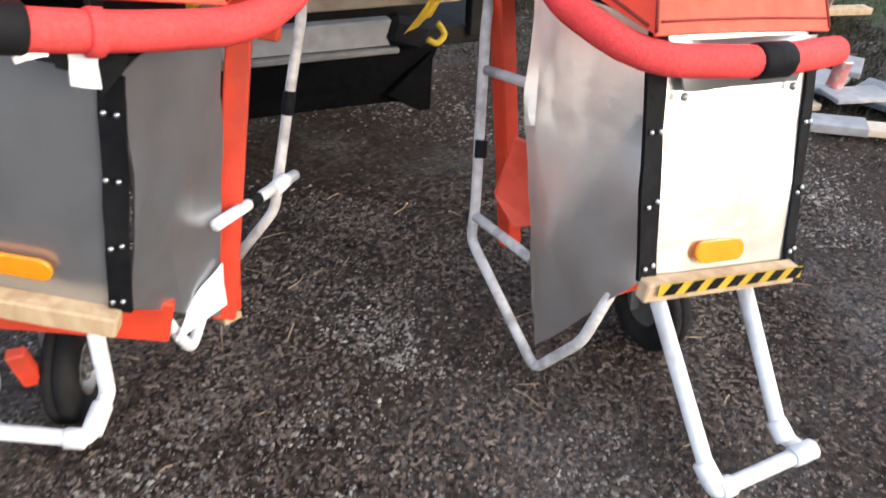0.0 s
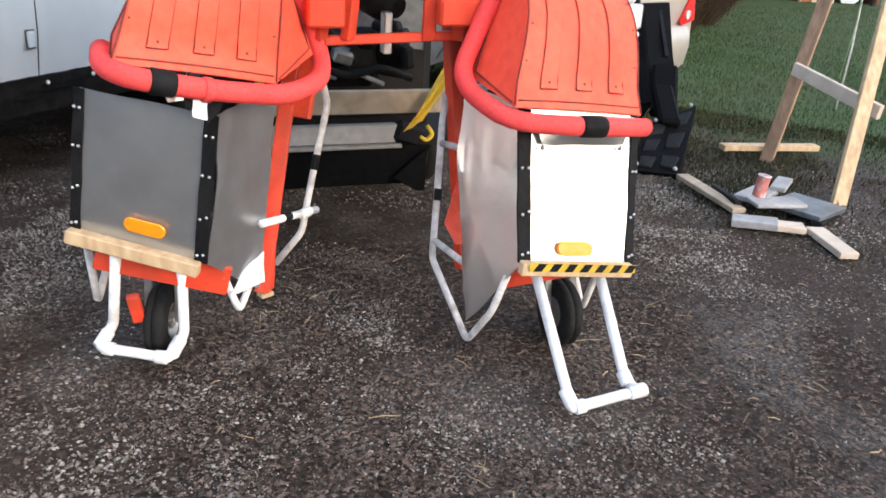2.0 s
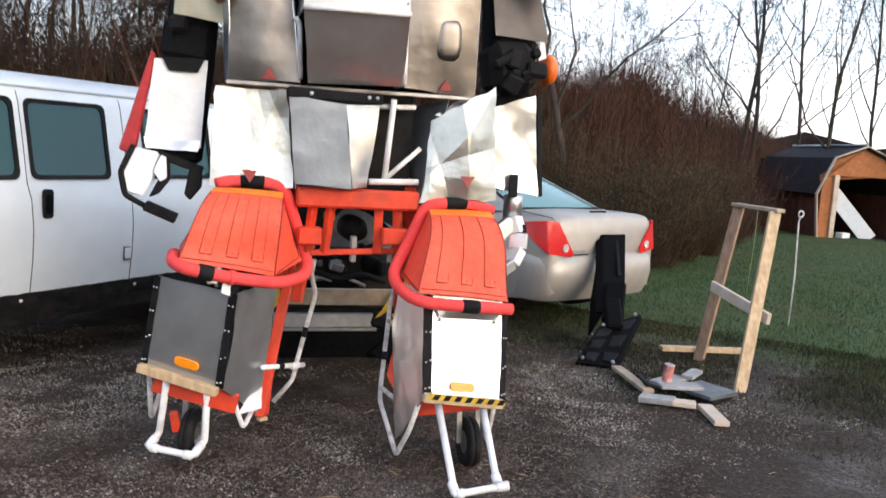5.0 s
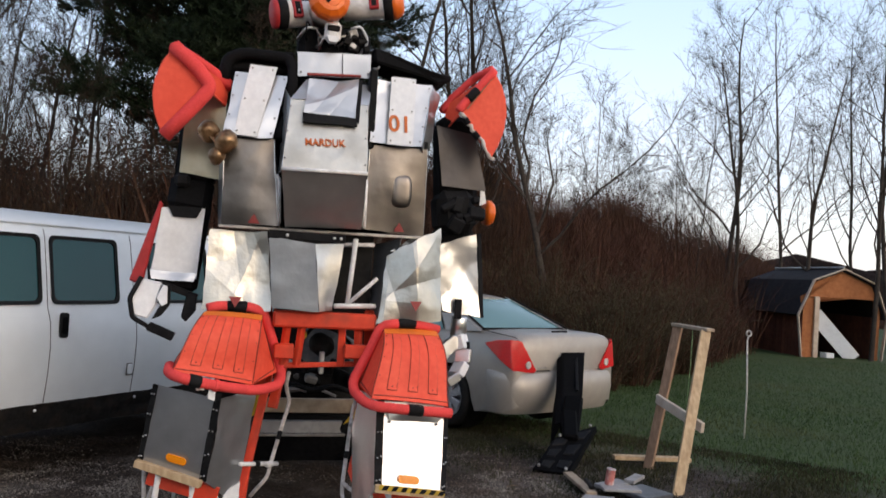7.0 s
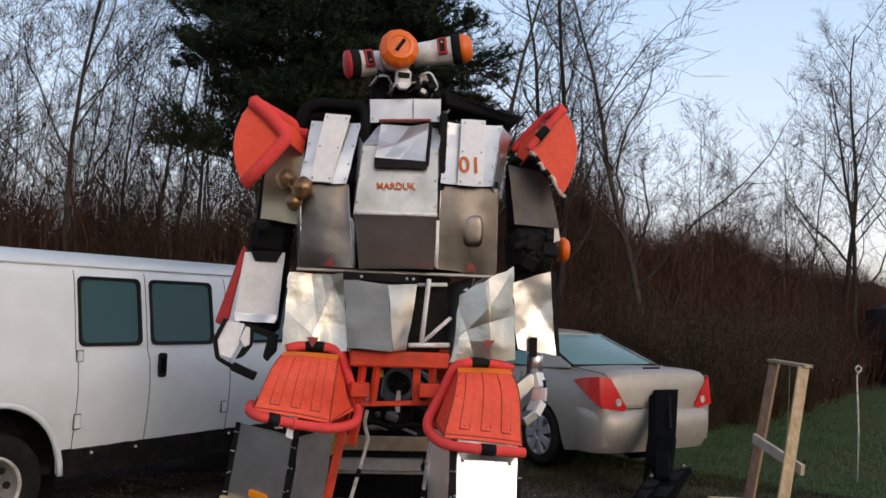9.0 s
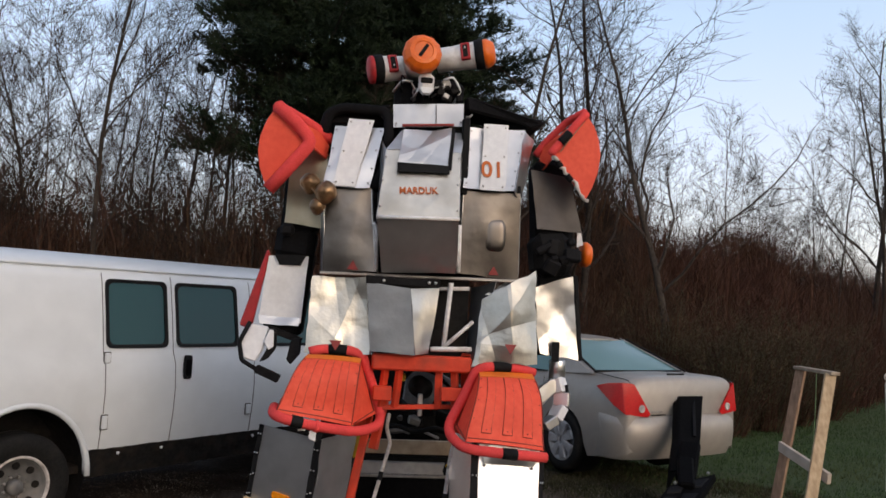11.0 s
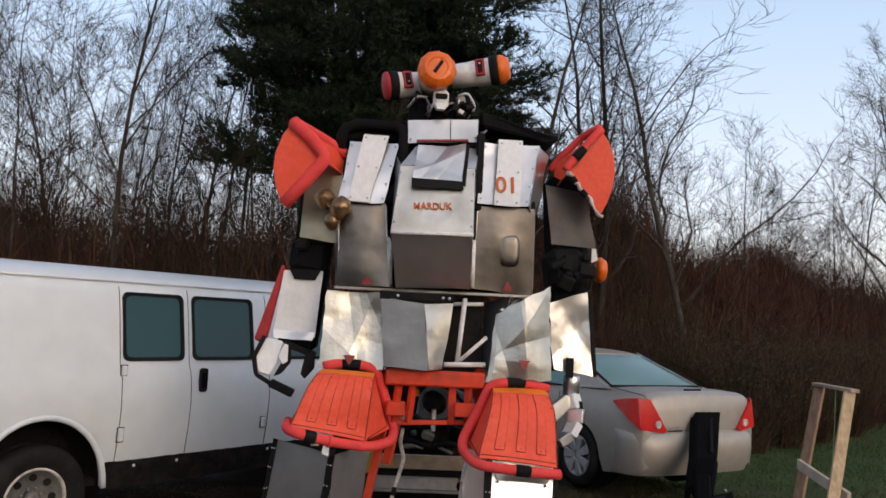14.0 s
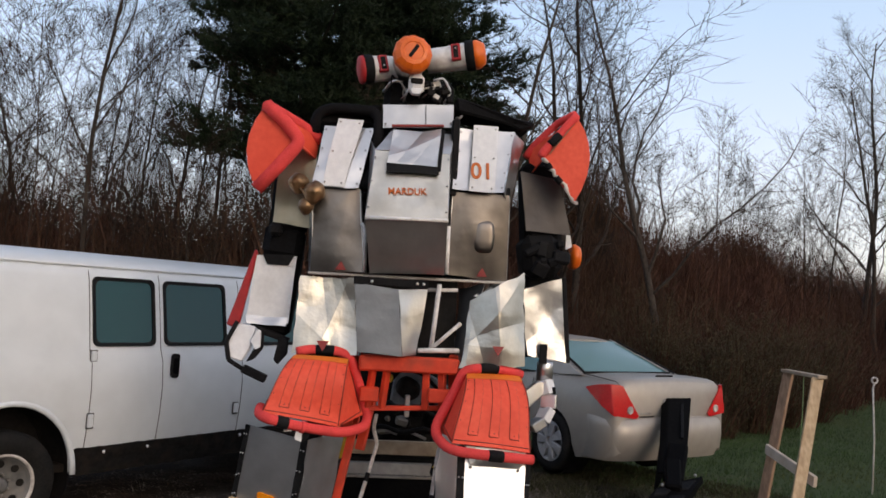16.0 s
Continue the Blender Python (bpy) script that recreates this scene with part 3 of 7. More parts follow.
# ---------------------------------------------------------------- wheels
def wheel(name, m, r, w, rim_r, parent, rim_mat, label, spokes=0, steel=False):
    """A tyre with tread, its rim and hub; m's z axis is the axle, pointing outwards."""
    h = w / 2
    ty = spun(name, [(rim_r, -h * 0.8), (rim_r + 0.02, -h), (r - 0.03, -h), (r - 0.008, -h * 0.85), (r, -h * 0.6), (r, -h * 0.2), (r - 0.006, -h * 0.17), (r - 0.006, -h * 0.05),
              (r, 0), (r, h * 0.55), (r - 0.008, h * 0.85), (r - 0.03, h), (rim_r + 0.02, h), (rim_r, h * 0.8)], m, RUBBER, parent, label, 40, caps=False)
    rim = spun("rim", [(0.02, h * 0.2), (rim_r * 0.55, h * 0.25), (rim_r * 0.82, h * 0.45), (rim_r * 0.9, h * 0.75), (rim_r * 0.97, h * 0.86), (rim_r + 0.004, h * 0.9), (rim_r + 0.004, -h * 0.7), (rim_r * 0.9, -h * 0.7), (0.02, -h * 0.6)],
               m, rim_mat, ty, "", 40)
    spun("hub_cap", [(0.0, h * 0.2), (rim_r * 0.26, h * 0.2), (rim_r * 0.25, h * 0.62), (rim_r * 0.18, h * 0.72), (0.001, h * 0.74)], m, rim_mat, ty, "", 20)
    for i in range(spokes):
        a = 2 * math.pi * i / spokes
        d = Vector((math.cos(a), math.sin(a), 0))
        e = Vector((-math.sin(a), math.cos(a), 0))
        o = [d * rim_r * 0.2 - e * rim_r * 0.13, d * rim_r * 0.2 + e * rim_r * 0.13, d * rim_r * 0.93 + e * rim_r * 0.24, d * rim_r * 0.93 - e * rim_r * 0.24]
        slab("spoke", [m @ (p + Vector((0, 0, h * 0.96))) for p in o], h * 0.35, rim_mat, ty, "", (m.to_3x3() @ Vector((0, 0, -1))), 0.006)
    for i in range(5 if not steel else 8):
        a = 2 * math.pi * (i + 0.5) / (5 if not steel else 8)
        c = Vector((math.cos(a) * rim_r * 0.34, math.sin(a) * rim_r * 0.34, h * 0.3))
        spun("wheel_nut", [(0.011, 0), (0.011, 0.018), (0.006, 0.022), (0.0005, 0.023)], m @ Matrix.Translation(c), GREY_METAL, ty, "", 6, False)
    if steel:
        spun("rim_flange", [(rim_r * 0.93, h * 0.80), (rim_r * 0.95, h * 0.93), (rim_r * 1.02, h * 0.95), (rim_r * 1.03, h * 0.86)], m, PVC_WORN, ty, "pale worn rim flange", 40, caps=False)
        for i in range(8):
            a = 2 * math.pi * i / 8
            c = Vector((math.cos(a) * rim_r * 0.68, math.sin(a) * rim_r * 0.68, h * 0.38))
            spun("rim_hole", [(0.026, 0), (0.026, 0.012), (0.0005, 0.0121)], m @ Matrix.Translation(c), DARK, ty, "", 12, False)
    return ty


# ---------------------------------------------------------------- white van
def make_van():
    root = thing("van", pose(-1.49, 2.30, -0.03, 0, 0, 47.8), "white panel van with dark windows and rusty black sills", "van")
    PROFILE = [(0.40, 0.03), (0.56, -0.012), (0.80, -0.045), (1.0, -0.055), (1.2, -0.035), (1.30, -0.008), (1.345, 0.0), (1.60, 0.042), (1.845, 0.09), (1.90, 0.112), (1.955, 0.165), (2.0, 0.25), (2.04, 0.42), (2.06, 0.7), (2.065, 0.95)]
    RW, FW, AR = -1.83, 1.60, 0.49
    wins = [(-1.235, -0.715), (-0.61, 0.005), (0.35, 1.05)]

    def low(x):
        for c in (RW, FW):
            d = abs(x - c)
            if d < AR:
                return max(0.40, 0.40 + math.sqrt(AR * AR - d * d) * 1.12)
        return 0.40

    xs = sorted(set([-3.1, -3.07, -3.0, -2.7] + [RW + AR * math.cos(math.pi * k / 16) for k in range(17)] + [w for p in wins for w in p] + [-1.30, -1.1, -0.9, -0.66, -0.3, 0.17, 0.7, 1.2]
                    + [FW + AR * math.cos(math.pi * k / 12) for k in range(13)] + [2.2, 2.4, 2.55, 2.6]))

    def point(x, z, off, far):
        y = off
        nose = max(0.0, x - 2.1)
        y += 0.5 * nose * nose + (0.06 if x < -3.08 else 0.02 if x < -3.05 else 0)
        top = 2.07 if x < 1.15 else max(1.02, 2.07 - (x - 1.15) * 1.05) if x < 1.95 else 1.23 - (x - 1.95) * 0.28
        return Vector((x, (1.9 - y) if far else y, min(z, top)))

    verts, faces, idx = [], [], {}
    for far in (False, True):
        for i, x in enumerate(xs):
            for j, (z, o) in enumerate(PROFILE):
                zz = z if j else low(x)
                if low(x) > z and j:
                    zz = max(z, min(low(x), 1.15))
                idx[far, i, j] = len(verts)
                verts.append(point(x, zz, o, far))
        for i in range(len(xs) - 1):
            mid = (xs[i] + xs[i + 1]) / 2
            for j in range(len(PROFILE) - 1):
                if 6 <= j <= 7 and any(a < mid < b for a, b in wins):
                    continue
                q = [idx[far, i, j], idx[far, i + 1, j], idx[far, i + 1, j + 1], idx[far, i, j + 1]]
                faces.append(tuple(q if not far else reversed(q)))
    n = len(PROFILE)
    for i in (0, len(xs) - 1):
        ring = [idx[False, i, j] for j in range(n)] + [idx[True, i, j] for j in reversed(range(n))]
        faces.append(tuple(ring))
    body = link_mesh("body", verts, faces, VAN_WHITE, root, "", smooth=True)
    body.data.set_sharp_from_angle(angle=radians(35))
    block("floor_pan", (5.5, 1.7, 0.06), pose(-0.25, 0.95, 0.42), VAN_RUST, root)
    # near-black sheets behind the panes stand in for the unlit interior
    block("cargo_liner", (2.6, 0.04, 1.3), pose(-0.7, 0.45, 1.2), DARK, root, "near-black panel for the unlit interior behind the windows")
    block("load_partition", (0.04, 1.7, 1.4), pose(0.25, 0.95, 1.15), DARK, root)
    for (a, b), nm in zip(wins, ("side_window", "side_window", "door_window")):
        def rim(g, dx, o):
            z0, z1, r = 1.342 + g, 1.848 - g, 0.05
            pts = []
            for cx, cz, t0 in ((b - g - r, z1 - r, 0), (a + g + r, z1 - r, 90), (a + g + r, z0 + r, 180), (b - g - r, z0 + r, 270)):
                for k in range(5):
                    t = radians(t0 + 22.5 * k)
                    x, z = cx + r * math.cos(t), cz + r * math.sin(t)
                    pts.append(Vector((x, (z - 1.345) * 0.18 + o, z)))
            return pts
        outer, inner, inner2, outer2 = rim(-0.012, 0, -0.014), rim(0.014, 0, -0.010), rim(0.016, 0, 0.02), rim(-0.012, 0, 0.02)
        v, f = ring_loft([outer2, outer, inner, inner2], caps=False)
        w = link_mesh(nm, v, f, VAN_TRIM, root, "black rubber window frame", smooth=False)
        slab("pane", rim(0.012, 0, 0.0), 0.005, VAN_GLASS, w, "dark glass with the sky's teal reflection put into its tint", (0, 1, 0), 0)
    # door seams, as narrow dark channels lying just proud of the panels
    for x, z0 in ((-1.27, 0.58), (-0.655, 0.58), (0.17, 0.58)):
        pts = [Vector((x + (0.012 if z < 1.3 else -0.0), o - 0.001, z)) for z, o in PROFILE if z0 - 0.05 < z < 1.93]
        tube("door_seam", pts, 0.0032, VAN_SEAM, root, "", 0, 6)
    tube("drip_rail", [Vector((x, 0.132, 1.94)) for x in (-3.05, -1.2, 0.2, 1.2)], 0.012, VAN_WHITE, root, "", 0, 8)
    for x, z, h in ((-1.245, 1.26, 0.075), (-1.245, 0.78, 0.10), (0.13, 0.78, 0.085)):
        hg = block("hinge", (0.045, 0.022, h), pose(x, -0.052 if z < 1.1 else -0.03, z), VAN_WHITE, root, "", 0.006)
        # added backing plate, there to outline the hinge in grey
        block("hinge_gasket", (0.060, 0.012, h + 0.016), pose(x, -0.046 if z < 1.1 else -0.024, z), VAN_SEAM, hg, "", 0.003)
    oval = lambda w, h, y: [Vector((-0.535 + sx * (w - 0.022) + 0.022 * math.cos(radians(a)), y, 1.17 + sz * (h - 0.022) + 0.022 * math.sin(radians(a))))
                            for sx, sz, a0 in ((1, 1, 0), (-1, 1, 90), (-1, -1, 180), (1, -1, 270)) for a in (a0, a0 + 30, a0 + 60, a0 + 90)]
    hd = slab("door_handle", oval(0.036, 0.098, -0.066), 0.030, VAN_TRIM, root, "black plastic door handle", (0, 1, 0), 0.004)
    slab("handle_grip", oval(0.026, 0.066, -0.074), 0.010, PITCH, hd, "", (0, 1, 0), 0.003)
    sill = sheet("sill_panel", [(-1.34, -0.028, 0.575), (1.1, -0.028, 0.575), (1.1, 0.012, 0.37), (-1.34, 0.012, 0.37)], VAN_RUST, root, "rusty black rocker panel", 0.02, 60, 0.010, 14, 3, edge=0.008)
    for x in (-1.1, -0.72, 0.22, 0.55):
        spun("sill_plug", [(0.012, 0), (0.012, 0.006), (0.001, 0.009)], pose(x, -0.03, 0.535, 90), WHITE_BOARD, sill, "", 10)
    for c in (RW, FW):
        arch = [Vector((c + AR * 0.99 * math.cos(a), -0.04, 0.40 + AR * 1.11 * math.sin(a))) for a in np.linspace(0, math.pi, 19)]
        tube("wheel_arch", arch, 0.022, VAN_WHITE, root, "", 0, 8)
        spun("wheel_well", [(0.50, 0), (0.50, 0.5), (0.02, 0.5)], pose(c, 0.02, 0.42, -90), DARK, root, "", 24, caps=False)
        wheel("wheel", pose(c, 0.09, 0.375, 90, 0, 0), 0.375, 0.24, 0.215, root, RIM_STEEL, "black tyre on a grey steel rim", 0, True)
        wheel("wheel", pose(c, 1.81, 0.375, -90, 0, 0), 0.375, 0.24, 0.215, root, RIM_STEEL, "black tyre on a grey steel rim", 0, True)
    block("bumper", (0.16, 1.86, 0.16), pose(-3.16, 0.95, 0.55), VAN_TRIM, root, "", 0.03)
    block("bumper", (0.18, 1.7, 0.2), pose(2.62, 0.95, 0.55), VAN_TRIM, root, "", 0.04)
    block("mirror", (0.12, 0.2, 0.26), pose(1.25, -0.2, 1.3), VAN_TRIM, root, "", 0.03)
    sheet("windscreen", [(1.22, 0.3, 1.98), (1.22, 1.6, 1.98), (1.98, 1.72, 1.27), (1.98, 0.18, 1.27)], VAN_GLASS, root, "", 0.006, 4, 0)
    return root


make_van()


# ---------------------------------------------------------------- sedan
CAR = (2.36, 3.06, -0.02, 25.0)


def make_car():
    x0, y0, z0, az = CAR
    a = radians(az)
    cx, cy = x0 + 0.895 * math.cos(a), y0 + 0.895 * math.sin(a)
    root = thing("sedan", pose(cx, cy, z0, 0, 0, az + 90) @ Matrix.Diagonal((1, 1, 1.035, 1)), "champagne metallic four-door sedan with red tail lights, parked on gravel", "car")
    ST = [(0.06, 0.80, 0.34, 0.90, 1.03), (0.09, 0.845, 0.31, 0.93, 1.07), (0.2, 0.875, 0.28, 0.95, 1.085), (0.45, 0.888, 0.24, 0.965, 1.09), (0.62, 0.892, 0.22, 0.97, 1.085)]
    RW, FW, AR = 1.03, 3.88, 0.37
    ST += [(RW + AR * math.cos(t), 0.895, 0.2, 0.97, 1.075) for t in np.linspace(math.pi, 0, 13)]
    ST += [(x, 0.895, 0.2, 0.96, 1.03) for x in (1.7, 2.4, 3.1, 3.4)]
    ST += [(FW + AR * math.cos(t), 0.885, 0.2, 0.92 - 0.1 * (FW + AR * math.cos(t) - 3.5), 0.97 - 0.12 * (FW + AR * math.cos(t) - 3.5)) for t in np.linspace(math.pi, 0, 11)]
    ST += [(4.5, 0.82, 0.22, 0.76, 0.82), (4.68, 0.70, 0.25, 0.64, 0.70), (4.78, 0.5, 0.3, 0.5, 0.58)]
    rings = []
    for x, hw, zl, zs, zt in ST:
        lowz = zl
        for c in (RW, FW):
            d = abs(x - c)
            if d <= AR:
                lowz = max(lowz, 0.32 + math.sqrt(max(0, AR * AR - d * d)))
        side = [(hw * 0.97, max(lowz, zl)), (hw, max(lowz, zl + 0.16)), (hw * 1.0, max(lowz, 0.55)), (hw * 0.995, max(lowz + 0.01, 0.72)), (hw * 0.985, 0.80 if zs > 0.86 else zs - 0.06), (hw * 0.945, zs), (hw * 0.90, zs + (zt - zs) * 0.55), (hw * 0.80, zt - 0.008), (hw * 0.5, zt + 0.008), (0, zt + 0.014)]
        rings.append([Vector((x, y, z)) for y, z in side] + [Vector((x, -y, z)) for y, z in reversed(side[:-1])])
    v, f = ring_loft(rings, closed_ring=False, caps=True)
    body = link_mesh("body", v, f, CAR_PAINT, root, "", smooth=True)
    body.data.set_sharp_from_angle(angle=radians(62))
    # rear bumper, wrapping round the corners
    rr = []
    for t in np.linspace(-1, 1, 25):
        y = 0.90 * math.sin(t * math.pi / 2) if abs(t) < 0.999 else 0.905 * t
        back = 0.0 + 0.34 * (abs(t) ** 5) + 0.05 * t * t
        rr.append([Vector((back + dx, y * s, z)) for dx, s, z in ((0.06, 0.97, 0.70), (0.015, 1.0, 0.675), (-0.02, 1.005, 0.60), (-0.03, 1.005, 0.50), (-0.01, 1.0, 0.38), (0.05, 0.98, 0.26), (0.16, 0.95, 0.24), (0.2, 0.9, 0.68))])
    v, f = ring_loft(rr)
    bp = link_mesh("bumper", v, f, CAR_PAINT, root, "", smooth=True)
    bp.data.set_sharp_from_angle(angle=radians(50))
    # tail lights
    for s in (1, -1):
        bm = bmesh.new()
        pts = [(0.50, 0.89, 0.965), (0.30, 0.90, 1.01), (0.12, 0.865, 1.03), (0.05, 0.76, 1.025), (0.026, 0.53, 0.715), (0.028, 0.57, 0.685), (0.068, 0.86, 0.715), (0.20, 0.91, 0.80), (0.2, 0.7, 0.85), (0.45, 0.86, 0.95)]
        for p in pts:
            bm.verts.new((p[0], p[1] * s, p[2]))
        bmesh.ops.convex_hull(bm, input=bm.verts)
        bmesh.ops.bevel(bm, geom=bm.edges[:], offset=0.006, segments=2, affect="EDGES")
        tl = part("tail_light", bm, TAIL_RED, root, "red wraparound tail light", True)
        tl.data.set_sharp_from_angle(angle=radians(28))
        spun("reversing_lamp", [(0.040, 0), (0.040, 0.010), (0.032, 0.014), (0.030, 0.010), (0.001, 0.013)], pose(0.036, 0.660 * s, 0.775, 0, -90, 0), PVC_WORN, tl, "", 16)
    # boot lid seam, badge strip, number plate recess
    tube("boot_seam", [(0.085, 0.58, 0.72), (0.05, 0.60, 0.80), (0.07, 0.745, 0.985), (0.12, 0.79, 1.055), (0.7, 0.74, 1.085)], 0.004, VAN_TRIM, root, "", 0.03, 6)
    tube("boot_seam", [(0.085, -0.58, 0.72), (0.05, -0.60, 0.80), (0.07, -0.745, 0.985), (0.12, -0.79, 1.055), (0.7, -0.74, 1.085)], 0.004, VAN_TRIM, root, "", 0.03, 6)
    block("brake_lamp", (0.02, 0.26, 0.018), pose(0.20, 0.0, 1.105), VAN_TRIM, root, "dark high-level brake lamp", 0.005)
    plate = block("number_plate", (0.012, 0.31, 0.155), pose(0.05, 0.0, 0.80), GREY_BOARD, root, "number plate with dark bars for characters", 0.004)
    for k in range(6):
        block("plate_bar", (0.004, 0.026, 0.07), pose(0.043, -0.11 + 0.044 * k, 0.80), VAN_TRIM, plate, "", 0.001)
    block("badge_bar", (0.006, 0.16, 0.02), pose(0.050, 0.42, 0.735), GREY_METAL, root, "", 0.003)
    block("badge_bar", (0.006, 0.22, 0.012), pose(0.050, 0.40, 0.705), VAN_TRIM, root, "", 0.002)
    # cabin
    roof = [[(1.55, y, 1.405 - 0.03 * (y / 0.58) ** 2) for y in np.linspace(-0.58, 0.58, 9)], [(1.9, y, 1.445 - 0.035 * (y / 0.6) ** 2) for y in np.linspace(-0.60, 0.60, 9)],
            [(2.4, y, 1.45 - 0.035 * (y / 0.6) ** 2) for y in np.linspace(-0.60, 0.60, 9)], [(2.72, y, 1.41 - 0.03 * (y / 0.58) ** 2) for y in np.linspace(-0.58, 0.58, 9)]]
    rr = []
    for row in roof:
        up = [Vector(p) for p in row]
        rr.append(up + [p - Vector((0, 0, 0.03)) for p in reversed(up)])
    v, f = ring_loft(rr)
    rf = link_mesh("roof", v, f, CAR_PAINT, root, "", smooth=True)
    rf.data.set_sharp_from_angle(angle=radians(50))
    sheet("rear_window", [(1.57, 0.54, 1.395), (1.57, -0.54, 1.395), (0.76, -0.70, 1.085), (0.76, 0.70, 1.085)], CAR_GLASS, root, "misted rear window with the sky's blue-green reflection in its colour", 0.006, 8, 0, bow=0.03)
    sheet("windscreen", [(2.70, -0.54, 1.40), (2.70, 0.54, 1.40), (3.45, 0.70, 1.0), (3.45, -0.70, 1.0)], CAR_GLASS, root, "", 0.006, 8, 0, bow=0.03)
    for s in (1, -1):
        slab("rear_pillar", [(1.57, 0.545 * s, 1.40), (1.70, 0.60 * s, 1.415), (1.25, 0.815 * s, 1.03), (0.66, 0.79 * s, 1.07), (0.74, 0.69 * s, 1.085)], 0.03, CAR_PAINT, root, "", (0, -s, 0), 0.006)
        slab("front_pillar", [(2.70, 0.545 * s, 1.41), (2.62, 0.60 * s, 1.41), (3.25, 0.82 * s, 1.0), (3.5, 0.72 * s, 0.99)], 0.03, CAR_PAINT, root, "", (0, -s, 0), 0.006)
        slab("centre_pillar", [(2.22, 0.595 * s, 1.42), (2.30, 0.595 * s, 1.42), (2.36, 0.83 * s, 1.02), (2.22, 0.83 * s, 1.02)], 0.03, VAN_TRIM, root, "", (0, -s, 0), 0.004)
        slab("side_window", [(1.70, 0.59 * s, 1.395), (2.22, 0.598 * s, 1.405), (2.22, 0.825 * s, 1.03), (1.30, 0.81 * s, 1.04)], 0.006, CAR_GLASS, root, "", (0, -s, 0), 0)
        slab("side_window", [(2.30, 0.598 * s, 1.405), (2.62, 0.59 * s, 1.395), (3.20, 0.81 * s, 1.01), (2.36, 0.825 * s, 1.03)], 0.006, CAR_GLASS, root, "", (0, -s, 0), 0)
        tube("window_trim", [(0.70, 0.71 * s, 1.09), (1.55, 0.55 * s, 1.405)], 0.012, VAN_TRIM, root, "", 0, 8)
        tube("door_seam", [(1.42, 0.86 * s, 0.97), (1.40, 0.897 * s, 0.75), (1.43, 0.898 * s, 0.5), (1.60, 0.895 * s, 0.28)], 0.004, VAN_TRIM, root, "", 0.03, 6)
        for c in (RW, FW):
            spun("wheel_well", [(0.365, 0), (0.365, 0.28), (0.02, 0.28)], pose(c, 0.86 * s, 0.33, 90 * s), DARK, root, "", 24, caps=False)
            wheel("wheel", pose(c, 0.805 * s, 0.32, -90 * s), 0.325, 0.215, 0.215, root, ALLOY, "black tyre with a silver seven-spoke wheel cover", 7)
    tube("window_trim", [(0.75, -0.69, 1.09), (0.75, 0.69, 1.09)], 0.010, VAN_TRIM, root, "", 0, 8)
    block("seat_back", (0.16, 1.1, 0.5), pose(1.55, 0, 1.05, 0, -15), DARK, root, "", 0.05)
    return root


make_car()


# ---------------------------------------------------------------- the robot
robot = thing("robot_sculpture", pose(0, 0, 0), "tall robot of dented aluminium sheet, orange-red guards and white pipe", "robot")


def patch(name, at, nu, nv, thick, material, parent=None, label=""):
    """A bent plate: at(u, v, lift) gives its outer face, lift metres proud of it."""
    verts = [at(i / nu, j / nv, 0.0) for j in range(nv + 1) for i in range(nu + 1)] + [at(i / nu, j / nv, -thick) for j in range(nv + 1) for i in range(nu + 1)]
    w, k = nu + 1, (nu + 1) * (nv + 1)
    faces = []
    for j in range(nv):
        for i in range(nu):
            a = j * w + i
            faces += [(a, a + w, a + w + 1, a + 1), (k + a, k + a + 1, k + a + w + 1, k + a + w)]
    edge = [i for i in range(nu)] + [j * w + nu for j in range(nv)] + [nv * w + nu - i for i in range(nu)] + [(nv - j) * w for j in range(nv)]
    for q, a in enumerate(edge):
        b = edge[(q + 1) % len(edge)]
        faces.append((a, b, k + b, k + a))
    bm = bmesh.new()
    vs = [bm.verts.new(p) for p in verts]
    for f in faces:
        bm.faces.new([vs[q] for q in f])
    ob = part(name, bm, material, parent, label, True)
    ob.data.set_sharp_from_angle(angle=radians(32))
    return ob


